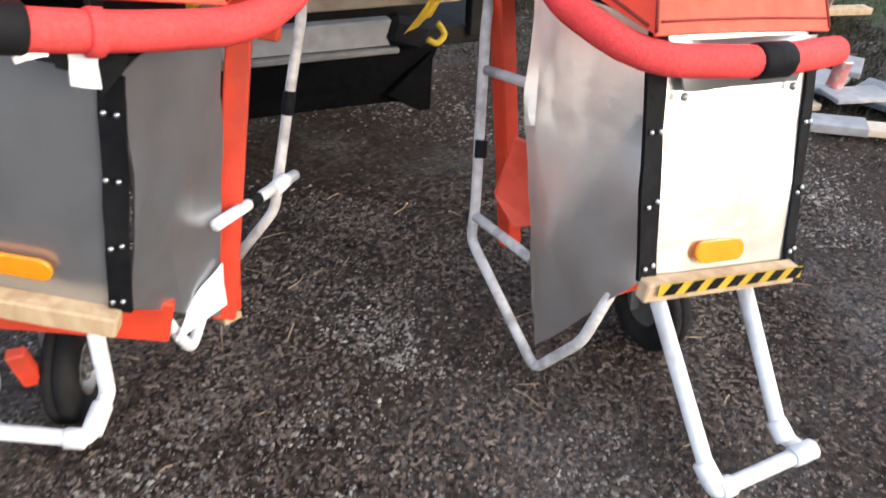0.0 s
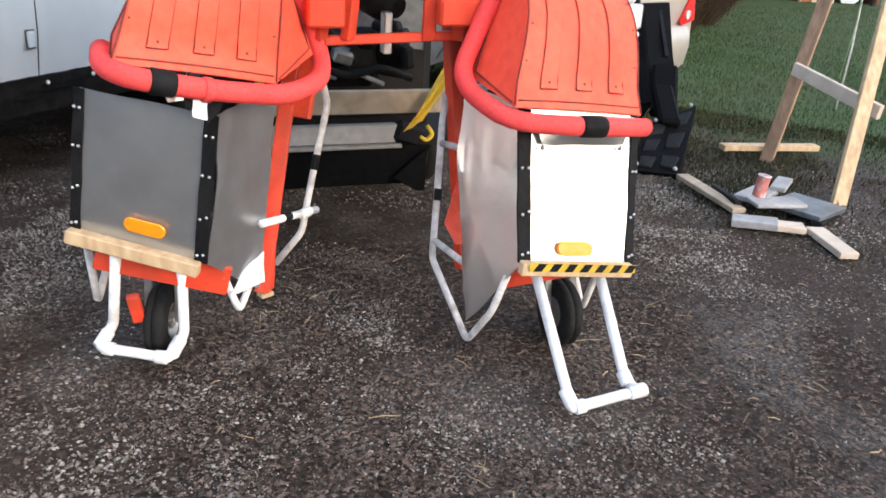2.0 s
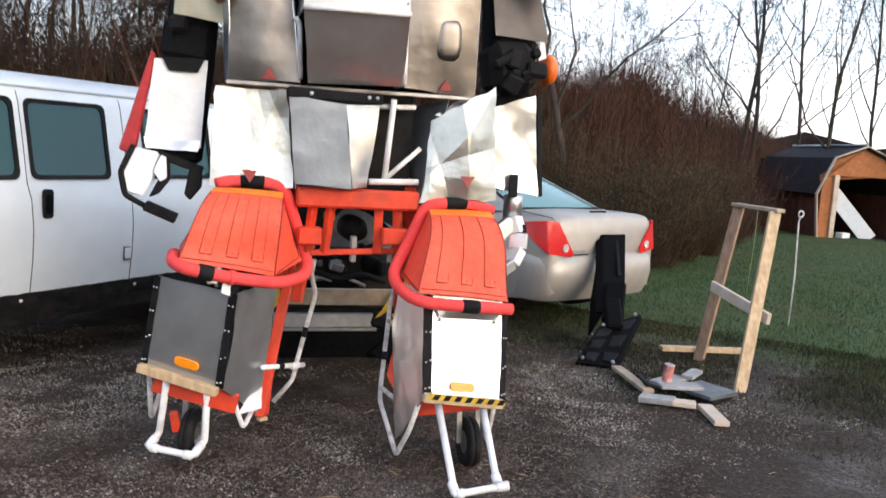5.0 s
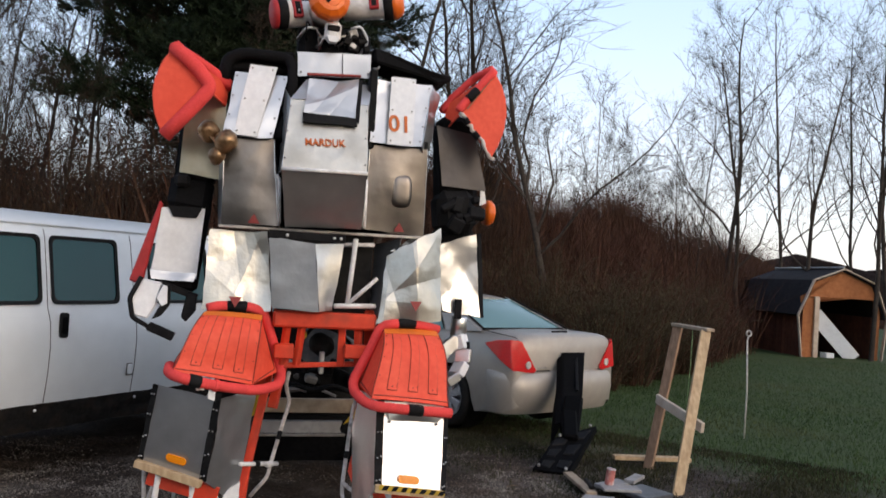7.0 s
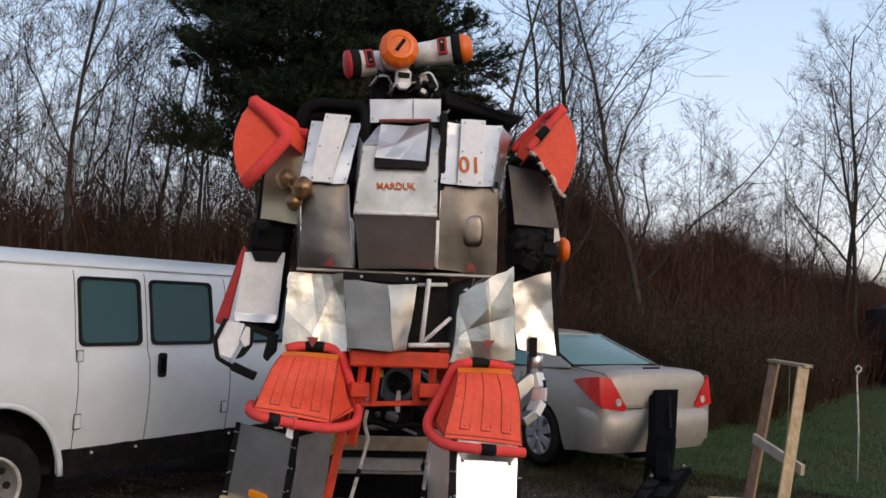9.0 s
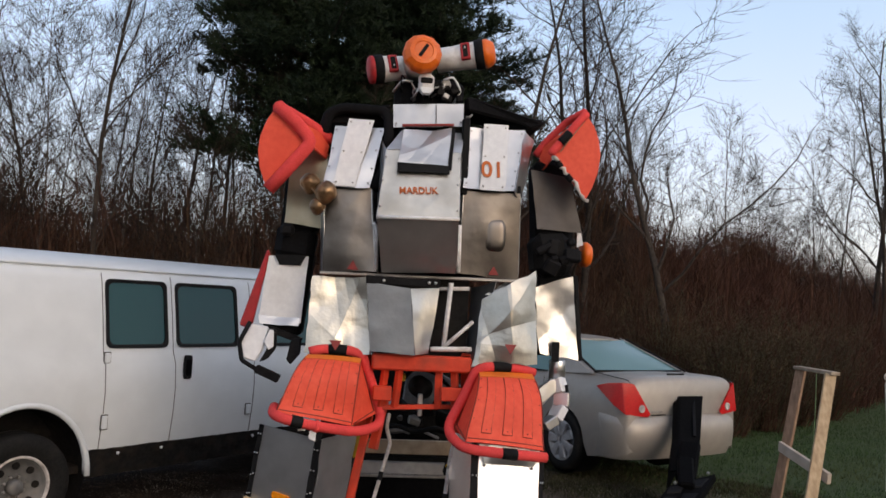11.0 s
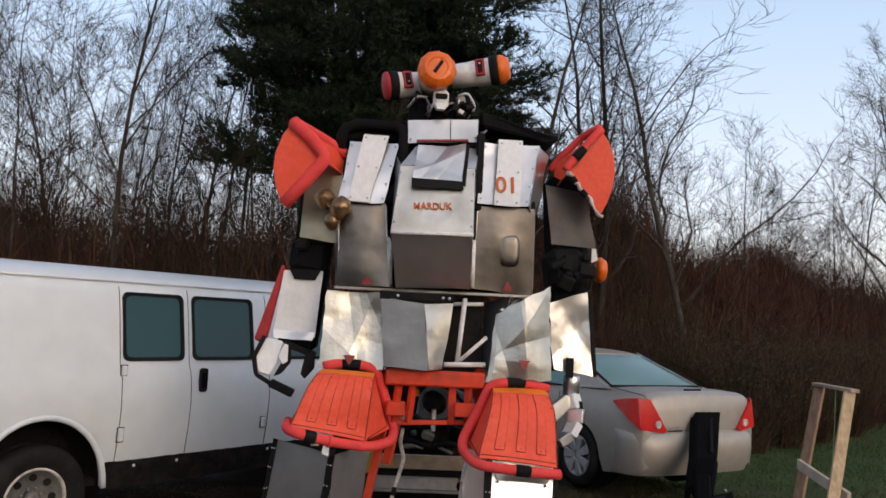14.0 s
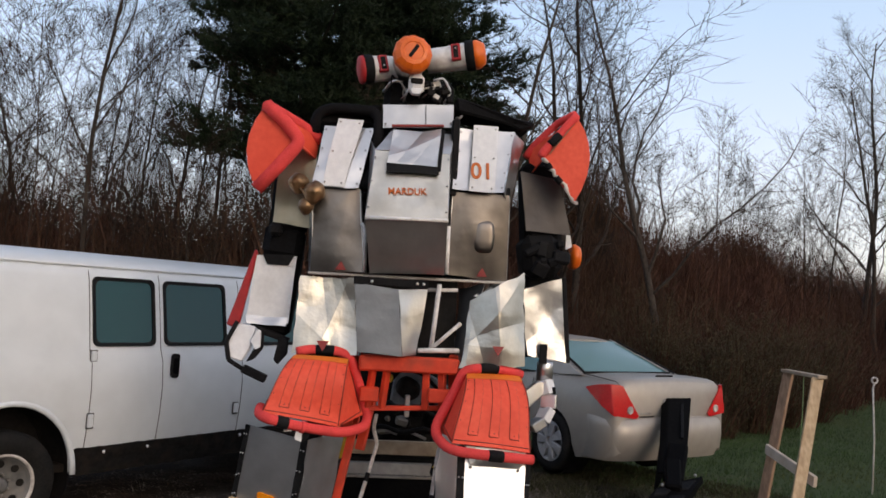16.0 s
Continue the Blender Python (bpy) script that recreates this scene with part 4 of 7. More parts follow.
def thigh_guard(tl, tr, br, bl, back_l, back_r, rim, label):
    """Orange ribbed guard, bowed outwards and kicked in at its foot, with side facets and a foam tube round its rim."""
    tl, tr, br, bl, back_l, back_r = (Vector(p) for p in (tl, tr, br, bl, back_l, back_r))
    out = (bl - tl).cross(tr - tl).normalized()
    if out.y > 0:
        out = -out

    def face(u, v, lift=0.0):
        bulge = 0.075 * math.sin(math.pi * min(1, v / 0.84)) if v < 0.42 else 0.075 - 0.060 * ((v - 0.42) / 0.40) ** 1.6 if v < 0.82 else 0.0125 * (1 - v) / 0.18
        return (tl * (1 - u) + tr * u) * (1 - v) + (bl * (1 - u) + br * u) * v + out * (bulge + lift + 0.010 * (1 - (2 * u - 1) ** 2))

    g = patch("guard_shell", face, 10, 20, 0.006, ORANGE, robot, label)
    wind = Vector((0, 0.085, -0.025))
    for side, back in ((0, back_l), (1, back_r)):
        top = (tl if side == 0 else tr) + wind
        off = Vector((-1 if side == 0 else 1, 0.2, 0))

        def facet(u, v, lift=0.0):
            return face(side, v).lerp(top.lerp(back, v), u) + off * (lift - 0.001)

        patch("side_facet", facet, 4, 16, 0.005, ORANGE, g)
        tube("facet_seam", [face(side, v, 0.001) for v in np.linspace(0.02, 0.99, 14)], 0.0032, ORANGE_SEAM, g, "", 0, 6)
        tube("facet_seam", [facet(0.93, v, 0.003) for v in np.linspace(0.05, 0.93, 10)] + [facet(0.06, 0.98, 0.003)], 0.0032, ORANGE_SEAM, g, "", 0, 6)
    patch("top_band", lambda u, v, lift: face(0.0 + u, -0.01 + v * 0.115, 0.004 + lift), 10, 3, 0.006, ORANGE_TOP, g, "orange tape band")
    for c0, c1 in ((0.20, 0.235), (0.48, 0.515), (0.755, 0.79)):
        def rib(u, v, lift=0.0):
            return face(c0 + (c1 - c0) * v + (u - 0.5) * 0.125, 0.115 + 0.765 * v, 0.006 + lift)

        patch("rib", rib, 2, 14, 0.007, ORANGE, g)
        for q in (0, 1):
            tube("rib_seam", [rib(q, v, -0.003) for v in np.linspace(0, 1, 12)], 0.0021, ORANGE_SEAM, g, "", 0, 6)
        tube("rib_seam", [rib(0, 1, -0.002), rib(1, 1, -0.002)], 0.0026, ORANGE_SEAM, g, "", 0, 6)
        rivets(g, [rib(0.5, 0.95, 0.001)], out, 0.004, ORANGE_SEAM)
    rivets(g, [face(q, v, 0.001) for q in (0.035, 0.965) for v in (0.15, 0.32, 0.5, 0.72)], out, 0.0035, ORANGE_SEAM)
    tube("foot_seam", [face(u, 0.955, 0.001) for u in np.linspace(0.02, 0.98, 10)], 0.0026, ORANGE_SEAM, g, "", 0, 6)
    tb = tube("foam_tube", rim, 0.030, NOODLE, robot, "pink-red foam tube round the guard", 0.09, 14)
    return g, tb, face


lg, lt, L_FACE = thigh_guard((-0.740, 0.030, 1.411), (-0.412, 0.030, 1.400), (-0.448, -0.080, 1.006), (-0.890, -0.200, 1.088), (-0.895, 0.02, 1.11), (-0.298, 0.130, 1.055),
                             [(-0.730, 0.07, 1.428), (-0.66, 0.09, 1.447), (-0.48, 0.09, 1.447), (-0.40, 0.10, 1.414), (-0.345, 0.135, 1.27), (-0.266, 0.165, 1.045), (-0.285, 0.06, 0.990), (-0.415, -0.085, 0.970),
                              (-0.65, -0.185, 1.012), (-0.85, -0.238, 1.060), (-0.912, -0.170, 1.078), (-0.912, -0.06, 1.10)], "orange-red ribbed thigh guard, sun-faded and scuffed")
rg, rt, R_FACE = thigh_guard((0.322, -0.010, 1.350), (0.672, 0.050, 1.345), (0.690, -0.262, 0.928), (0.212, -0.318, 0.978), (0.185, -0.02, 1.010), (0.735, -0.06, 0.97),
                             [(0.69, 0.085, 1.355), (0.56, 0.045, 1.388), (0.39, 0.015, 1.388), (0.310, 0.035, 1.365), (0.250, 0.03, 1.22), (0.145, -0.035, 1.035), (0.140, -0.13, 0.985), (0.198, -0.315, 0.935),
                              (0.459, -0.345, 0.917), (0.700, -0.282, 0.893)], "orange-red ribbed thigh guard, rim tube patched with black tape")
sleeve("tape_band", (-0.62, 0.09, 1.448), (-0.50, 0.09, 1.448), 0.032, BLACK, lt, "black tape")
sleeve("tape_band", (0.41, 0.018, 1.389), (0.53, 0.040, 1.389), 0.032, BLACK, rt, "black tape")
sleeve("tape_band", (0.425, -0.341, 0.920), (0.515, -0.331, 0.912), 0.034, BLACK, rt, "black tape patch")
sleeve("tape_band", (-0.800, -0.224, 1.048), (-0.735, -0.206, 1.033), 0.036, BLACK, lt, "black tape patch")
sleeve("tube_end", (-0.662, -0.188, 1.016), (-0.640, -0.182, 1.011), 0.035, NOODLE, lt, "lapped end of the foam tube")
for c, mt_, lab, w, sd in ((((0.28, 0.020), (0.42, 0.016), (0.40, -0.050), (0.30, -0.056)), ALU, "crumpled foil scrap", 0.022, 3), (((0.40, -0.020), (0.47, -0.020), (0.455, -0.07), (0.41, -0.065)), BLACK, "black strap end", 0.006, 4),
                           (((0.46, 0.010), (0.555, 0.008), (0.53, -0.092), (0.445, -0.086)), WHITE_BOARD, "pale clamp plate", 0.004, 5), (((0.545, -0.022), (0.68, -0.012), (0.61, -0.072), (0.52, -0.105)), BLACK, "black strap end", 0.008, 6)):
    sheet("clamp_scrap", [L_FACE(u, 1.0, 0.045 - 0.3 * max(0, -z - 0.05)) + Vector((0, 0, z - 0.05)) for u, z in c], mt_, lt, lab, 0.004, 6, w, 18, sd)


def shin(front, side, metal, bar_colours, label, reflector, widths, bar_h=0.044, rise=0.105):
    """Front panel, side plate, black corner strips with rivets, bottom bar and reflector."""
    tl, tr, br, bl = (Vector(p) for p in front)
    pn = sheet("shin_plate", front, metal, robot, label, 0.004, 14, 0.004, 4, 5, bow=0.006)
    nrm = (tr - tl).cross(bl - tl).normalized()
    sp = sheet("shin_side_plate", side, ALU_DULL_SHADED if metal is ALU_DULL_SHADED else ALU_BRIGHT, robot, "creased aluminium side plate", 0.004, 24, 0.010, 5, 9, edge=0.01, fold=0.020)
    for a, b, w in ((tl, bl, widths[0]), (tr, br, widths[1])):
        s = sheet("corner_strip", [a + (tl - tr).normalized() * w - nrm * 0.008, a + (tr - tl).normalized() * w - nrm * 0.008,
                                   b + (tr - tl).normalized() * w - nrm * 0.008, b + (tl - tr).normalized() * w - nrm * 0.008], BLACK, pn, "black taped corner strip", 0.010, 8, 0.004, 12, 4, edge=0.004)
        rivets(s, [a.lerp(b, t) + (tr - tl).normalized() * q - nrm * 0.013 for t, q in ((0.12, 0.5 * w), (0.12, -0.5 * w), (0.38, 0.45 * w), (0.38, -0.55 * w), (0.66, 0.5 * w), (0.68, -0.45 * w), (0.93, 0.4 * w), (0.94, -0.5 * w))], -nrm, 0.005, ALU)
    u = (br - bl).normalized()
    bar = timber("bottom_bar", bl - u * 0.02 - nrm * 0.02 + Vector((0, 0, -0.015)), br - nrm * 0.02 + Vector((0, 0, -0.015)), bar_h, 0.044, bar_colours, robot, "wooden bar under the shin plate")
    c = bl.lerp(br, reflector) + (tl - bl) * rise - nrm * 0.010
    v = (tl - bl).normalized()
    rx, ry = 0.064, 0.024
    outline = []
    for k in range(20):
        t = 2 * math.pi * k / 20
        cx = (rx - ry) * (1 if math.cos(t) > 0 else -1)
        outline.append(c + u * (cx + ry * math.cos(t)) + v * (ry * math.sin(t)))
    slab("reflector", outline, 0.009, REFLECTOR, pn, "amber stick-on reflector", -nrm, 0.002)
    return pn, bar, u, nrm


FR = [(0.283, -0.235, 0.955), (0.690, -0.225, 0.925), (0.653, -0.372, 0.450), (0.270, -0.365, 0.490)]
pn, bar, u, nrm = shin(FR, [(0.205, 0.07, 0.97), (0.272, -0.24, 0.965), (0.262, -0.36, 0.485), (0.172, -0.17, 0.19)], ALU_BRIGHT, PINE_WOOD, "aluminium shin plate with the sky's glare put into its bright colour", 0.46, (0.022, 0.013), 0.034)
# hazard stripes on the right bar
b0, b1 = Vector(FR[3]) + Vector((0, 0, 0.006)), Vector(FR[2]) + Vector((0, 0, 0.006))
for k in range(7):
    p = b0.lerp(b1, 0.03 + k * 0.143)
    q = p + u * 0.030
    o = -nrm * 0.045 + Vector((0, 0, -0.015))
    slab("hazard_stripe", [p + o + Vector((0, 0, -0.0135)), q + o + Vector((0, 0, -0.0135)), q + o + u * 0.018 + Vector((0, 0, 0.0135)), p + o + u * 0.018 + Vector((0, 0, 0.0135))], 0.002, BLACK, bar, "", -nrm, 0)
slab("hazard_ground", [b0 + o * 0.98 + Vector((0, 0, -0.0145)), b1 + o * 0.98 + Vector((0, 0, -0.0145)), b1 + o * 0.98 + Vector((0, 0, 0.0145)), b0 + o * 0.98 + Vector((0, 0, 0.0145))], 0.002, YELLOW, bar, "yellow and black hazard tape", -nrm, 0)
# the flap's darker metal stands in for shade under the foam tube
sheet("bent_flap", [(0.30, -0.262, 0.945), (0.675, -0.254, 0.920), (0.63, -0.275, 0.835), (0.33, -0.285, 0.85)], ALU_DULL_SHADED, pn, "bent top flap, greyer for the shade under the foam tube", 0.004, 10, 0.012, 6, 12, bow=0.02)
rivets(pn, [(0.335, -0.285, 0.84), (0.62, -0.275, 0.825)], (0, -1, 0.2), 0.009)
FL = [(-0.983, 0.010, 0.985), (-0.637, -0.122, 0.925), (-0.690, -0.06, 0.450), (-1.045, 0.080, 0.535)]
pnl, barl, _, _ = shin(FL, [(-0.625, -0.114, 0.926), (-0.415, 0.20, 0.94), (-0.500, 0.10, 0.265), (-0.680, -0.05, 0.44)], ALU_DULL_SHADED, PINE_WOOD, "grey aluminium shin plate, darker copy of the lit one, with riveted black edge", 0.55, (0.015, 0.02), rise=0.165)
sheet("folded_flap", [(-0.535, 0.060, 0.36), (-0.478, 0.105, 0.40), (-0.478, 0.105, 0.285), (-0.600, 0.015, 0.285)], WHITE_BOARD, pnl, "turned-up bright flap", 0.004, 6, 0.01, 9, 2)

# lower leg frames
R_PIPE = 0.0175
tube("toe_loop", [(0.345, -0.31, 0.43), (0.368, -0.575, 0.115), (0.362, -0.612, 0.090), (0.600, -0.615, 0.120), (0.588, -0.555, 0.122), (0.567, -0.33, 0.43)], R_PIPE, PVC, robot, "white plastic pipe toe loop", 0.02, 14)
for a, b in (((0.370, -0.60, 0.098), (0.362, -0.560, 0.13)), ((0.375, -0.613, 0.092), (0.41, -0.613, 0.096)), ((0.565, -0.615, 0.116), (0.625, -0.616, 0.123)), ((0.588, -0.575, 0.118), (0.585, -0.535, 0.145))):
    sleeve("pipe_fitting", a, b, 0.023, PVC, robot)
tube("leg_pipe", [(0.26, 0.36, 0.95), (0.205, 0.27, 0.80), (0.150, 0.14, 0.39), (0.150, 0.15, 0.30), (0.183, -0.165, 0.113), (0.215, -0.28, 0.28), (0.25, -0.30, 0.42)], 0.0128, PVC_WORN, robot, "scuffed white pipe frame", 0.03, 12)
tube("leg_pipe", [(0.70, -0.18, 0.45), (0.705, -0.05, 0.12), (0.70, 0.10, 0.32), (0.69, 0.16, 0.6)], 0.0128, PVC_WORN, robot, "scuffed white pipe frame", 0.03, 12)
tube("cross_pipe", [(0.19, 0.22, 0.72), (0.235, 0.02, 0.745)], 0.0122, PVC_WORN, robot)
tube("cross_pipe", [(0.150, 0.135, 0.375), (0.205, -0.05, 0.355)], 0.0122, PVC_WORN, robot)
sleeve("tape_band", (0.172, 0.18, 0.56), (0.165, 0.165, 0.52), 0.0155, BLACK, robot)
tube("toe_loop", [(-0.934, 0.045, 0.49), (-0.975, 0.165, 0.15), (-1.022, 0.098, 0.105), (-0.807, 0.006, 0.083), (-0.752, 0.085, 0.13), (-0.745, 0.03, 0.43)], R_PIPE, PVC, robot, "white plastic pipe toe loop", 0.02, 14)
for a, b in (((-1.022, 0.10, 0.105), (-0.99, 0.145, 0.135)), ((-1.010, 0.093, 0.104), (-0.975, 0.078, 0.1)), ((-0.85, 0.024, 0.087), (-0.81, 0.008, 0.084)), ((-0.80, 0.013, 0.088), (-0.765, 0.065, 0.12))):
    sleeve("pipe_fitting", a, b, 0.023, PVC, robot)
tube("leg_pipe", [(-0.20, 0.42, 1.02), (-0.215, 0.42, 0.93), (-0.180, 0.46, 0.82), (-0.225, 0.42, 0.66), (-0.285, 0.36, 0.44), (-0.300, 0.35, 0.36), (-0.40, 0.36, 0.235)], 0.0128, PVC_WORN, robot, "scuffed white pipe frame", 0.03, 12)
tube("cross_pipe", [(-0.483, 0.086, 0.506), (-0.243, 0.364, 0.44)], 0.0135, PVC, robot, "white pipe stub")
sleeve("tape_band", (-0.395, 0.188, 0.483), (-0.365, 0.222, 0.475), 0.016, BLACK, robot)
sleeve("pipe_fitting", (-0.315, 0.28, 0.455), (-0.275, 0.33, 0.45), 0.019, PVC, robot)
sleeve("tape_band", (-0.232, 0.413, 0.64), (-0.245, 0.40, 0.585), 0.0155, BLACK, robot)
tube("leg_pipe", [(-1.03, 0.16, 0.50), (-1.02, 0.24, 0.20), (-0.97, 0.28, 0.36)], 0.0128, PVC_WORN, robot, "", 0.03, 12)
tube("leg_pipe", [(-0.62, 0.02, 0.36), (-0.565, 0.10, 0.185), (-0.50, 0.16, 0.30)], 0.0128, PVC, robot, "", 0.03, 12)
timber("leg_post", (-0.483, 0.125, 0.235), (-0.335, 0.30, 1.02), 0.052, 0.03, STEEL_RED, robot, "red painted steel leg post", 20)
timber("leg_post", (-0.468, 0.16, 0.235), (-0.45, 0.19, 0.42), 0.062, 0.036, STEEL_RED, robot, "", 20)
timber("leg_post", (-0.30, 0.33, 0.80), (-0.24, 0.38, 1.12), 0.06, 0.036, STEEL_RED, robot, "", 20)
timber("foot_block", (-0.49, 0.15, 0.212), (-0.445, 0.17, 0.212), 0.04, 0.02, PINE_WOOD, robot)
timber("leg_post", (0.30, 0.20, 0.22), (0.24, 0.34, 1.12), 0.055, 0.04, STEEL_RED, robot, "red painted steel leg post")
slab("gusset", [(0.19, 0.05, 0.62), (0.25, 0.0, 0.60), (0.24, -0.02, 0.42), (0.19, 0.02, 0.40), (0.165, 0.08, 0.46)], 0.02, ORANGE, robot, "curved orange gusset plate", (0.4, 1, 0))
timber("foot_beam", (-1.00, 0.10, 0.44), (-0.60, 0.02, 0.34), 0.10, 0.03, STEEL_RED, robot, "red steel foot beam", 90)
timber("foot_beam", (0.24, -0.22, 0.37), (0.66, -0.22, 0.40), 0.07, 0.03, STEEL_RED, robot, "red steel foot beam", 90)
for cx, cy, yaw, lab in ((-0.812, 0.20, -20, "small pneumatic tyre under the foot"), (0.60, -0.06, 2, "small pneumatic tyre under the foot")):
    mw = pose(cx, cy, 0.128, 0, 0, yaw) @ pose(0, 0, 0, 0, 90, 0)
    wheel("castor_wheel", mw, 0.130, 0.075, 0.06, robot, GREY_METAL, lab)
    mm = pose(cx, cy, 0, 0, 0, yaw)
    timber("castor_fork", mm @ Vector((0.052, 0.0, 0.12)), mm @ Vector((0.052, 0.03, 0.34)), 0.03, 0.008, GREY_METAL, robot)
    timber("castor_fork", mm @ Vector((-0.052, 0.0, 0.12)), mm @ Vector((-0.052, 0.03, 0.34)), 0.03, 0.008, GREY_METAL, robot)
    block("castor_plate", (0.14, 0.12, 0.02), mm @ pose(0, 0.03, 0.35), GREY_METAL, robot)
timber("lock_lever", (-0.890, 0.13, 0.17), (-0.905, 0.10, 0.28), 0.040, 0.028, STEEL_RED, robot, "red lever with a worn orange tip", 20)

# hip frame
timber("hip_beam", (-0.345, 0.10, 1.385), (0.285, 0.10, 1.385), 0.10, 0.09, STEEL_RED, robot, "red painted hip beam", 90, 0.012)
for x0, x1 in ((-0.255, -0.275), (-0.165, -0.185), (0.085, 0.09), (0.185, 0.20)):
    timber("hip_strut", (x0, 0.12, 1.34), (x1, 0.14, 1.10), 0.045, 0.035, STEEL_RED, robot)
timber("hip_crossbar", (-0.26, 0.15, 1.095), (0.19, 0.15, 1.115), 0.03, 0.03, STEEL_RED, robot)
block("hip_bracket", (0.12, 0.06, 0.09), pose(-0.27, 0.09, 1.19), STEEL_RED, robot, "", 0.008)
block("hip_bracket", (0.14, 0.06, 0.085), pose(0.165, 0.07, 1.20), STEEL_RED, robot, "", 0.008)
for x in (-0.40, 0.30):
    timber("upper_leg_post", (x, 0.28, 0.95), (x * 0.9, 0.2, 1.45), 0.07, 0.05, STEEL_RED, robot)
mt = spun("hydraulic_motor", [(0.02, -0.09), (0.085, -0.085), (0.095, -0.06), (0.095, 0.05), (0.06, 0.07), (0.055, 0.12), (0.001, 0.122)], pose(0.0, 0.42, 1.20, 100, 0, 20) @ Matrix.Diagonal((0.75, 0.75, 0.8, 1)), DARK, robot, "grey motor housing", 20)
block("motor_bracket", (0.03, 0.05, 0.14), pose(-0.01, 0.30, 1.10), ALU, robot)
block("valve_block", (0.06, 0.06, 0.05), pose(-0.14, 0.35, 1.27), YELLOW, robot, "", 0.01)
tube("hose", [(-0.12, 0.4, 1.25), (-0.05, 0.5, 1.32), (0.1, 0.45, 1.3), (0.2, 0.4, 1.2)], 0.012, DARK, robot, "", 0.06, 8)

# thighs, waist
sheet("thigh_plate", [(-0.745, 0.15, 1.905), (-0.408, 0.12, 1.905), (-0.358, 0.07, 1.425), (-0.765, 0.10, 1.42)], ALU_WARM, robot, "crumpled weathered aluminium thigh plate", 0.004, 30, 0.010, 7.0, 21, edge=0.012, bow=0.015, fold=0.035)
sheet("thigh_plate", [(0.345, 0.12, 1.815), (0.690, 0.15, 2.003), (0.705, 0.07, 1.410), (0.285, 0.05, 1.385)], ALU_WARM, robot, "badly crumpled weathered aluminium thigh plate", 0.004, 34, 0.010, 7.0, 33, edge=0.015, bow=0.02, fold=0.055)
sheet("thigh_flap", [(0.36, 0.15, 1.84), (0.50, 0.20, 1.93), (0.66, 0.16, 1.97), (0.44, 0.13, 1.84)], ALU_WARM, robot, "bent-over upper flap", 0.004, 14, 0.006, 6, 8, edge=0.01, fold=0.03)
sheet("thigh_side", [(-0.358, 0.12, 1.90), (-0.33, 0.35, 1.88), (-0.32, 0.33, 1.42), (-0.350, 0.07, 1.425)], ALU_DULL_SHADED, robot, "", 0.004, 6, 0.01)
sheet("thigh_side", [(0.30, 0.38, 1.88), (0.43, 0.13, 1.93), (0.287, 0.05, 1.38), (0.28, 0.30, 1.40)], ALU_DULL_SHADED, robot, "", 0.004, 6, 0.01)
for x, y, z, mtl in ((-0.575, 0.040, 1.478, DECAL_RED), (0.508, -0.035, 1.505, DECAL_RED)):
    slab("triangle_decal", [(x - 0.038, y + 0.004, z + 0.028), (x + 0.038, y + 0.004, z + 0.028), (x, y - 0.003, z - 0.034)], 0.003, mtl, robot, "dark red triangle mark", (0, -1, 0), 0)
cp = sheet("crotch_plate", [(-0.405, 0.0, 1.875), (-0.136, -0.05, 1.850), (-0.088, -0.05, 1.441), (-0.362, 0.0, 1.452)], ALU_DULL_SHADED, robot, "grey aluminium groin box", 0.004, 10, 0.008, 4, 2)
sheet("crotch_side", [(-0.134, -0.05, 1.850), (0.062, 0.10, 1.862), (0.010, 0.07, 1.449), (-0.086, -0.05, 1.441)], ALU, cp, "bright aluminium side", 0.004, 10, 0.012, 4, 3)
timber("waist_bar", (-0.41, 0.0, 1.893), (0.05, -0.01, 1.886), 0.05, 0.03, BLACK, robot, "black waist bar", 90)
rivets(robot, [(-0.30, -0.02, 1.89), (-0.02, -0.03, 1.89), (0.02, -0.03, 1.89)], (0, -1, 0), 0.010, ALU)
tube("frame_pipe", [(0.135, 0.12, 1.90), (0.105, 0.12, 1.49)], 0.016, PVC, robot, "white pipe frame")
tube("frame_pipe", [(0.02, 0.10, 1.475), (0.285, 0.12, 1.485)], 0.016, PVC, robot)
tube("frame_pipe", [(0.285, 0.11, 1.66), (0.115, 0.11, 1.50)], 0.013, PVC, robot)
tube("frame_pipe", [(0.06, 0.16, 1.86), (0.26, 0.16, 1.87)], 0.013, PVC, robot)
# solid near-black blocks stand in for the shade inside the hollow plates
block("waist_core", (0.62, 0.34, 0.54), pose(-0.04, 0.42, 1.66), DARK, robot, "solid dark block filling the waist with shade")
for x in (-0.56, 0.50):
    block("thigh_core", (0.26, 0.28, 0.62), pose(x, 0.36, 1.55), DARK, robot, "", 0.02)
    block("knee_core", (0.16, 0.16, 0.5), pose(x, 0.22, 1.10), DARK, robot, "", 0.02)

# chest
block("torso_core", (1.02, 0.48, 0.98), pose(-0.06, 0.50, 2.45), BLACK_FOAM, robot, "black foam torso", 0.06)
pod = sheet("chest_pod", [(-0.330, 0.0, 2.71), (0.140, 0.0, 2.72), (0.125, -0.2, 2.278), (-0.368, -0.2, 2.262)], ALU_WARM, robot, "dented aluminium chest pod with stencilled name", 0.005, 14, 0.003, 4, 41)
sheet("pod_top", [(-0.235, 0.13, 2.865), (0.175, 0.13, 2.885), (0.142, 0.0, 2.72), (-0.332, 0.0, 2.71)], ALU, pod, "", 0.005, 10, 0.012, 5, 4)
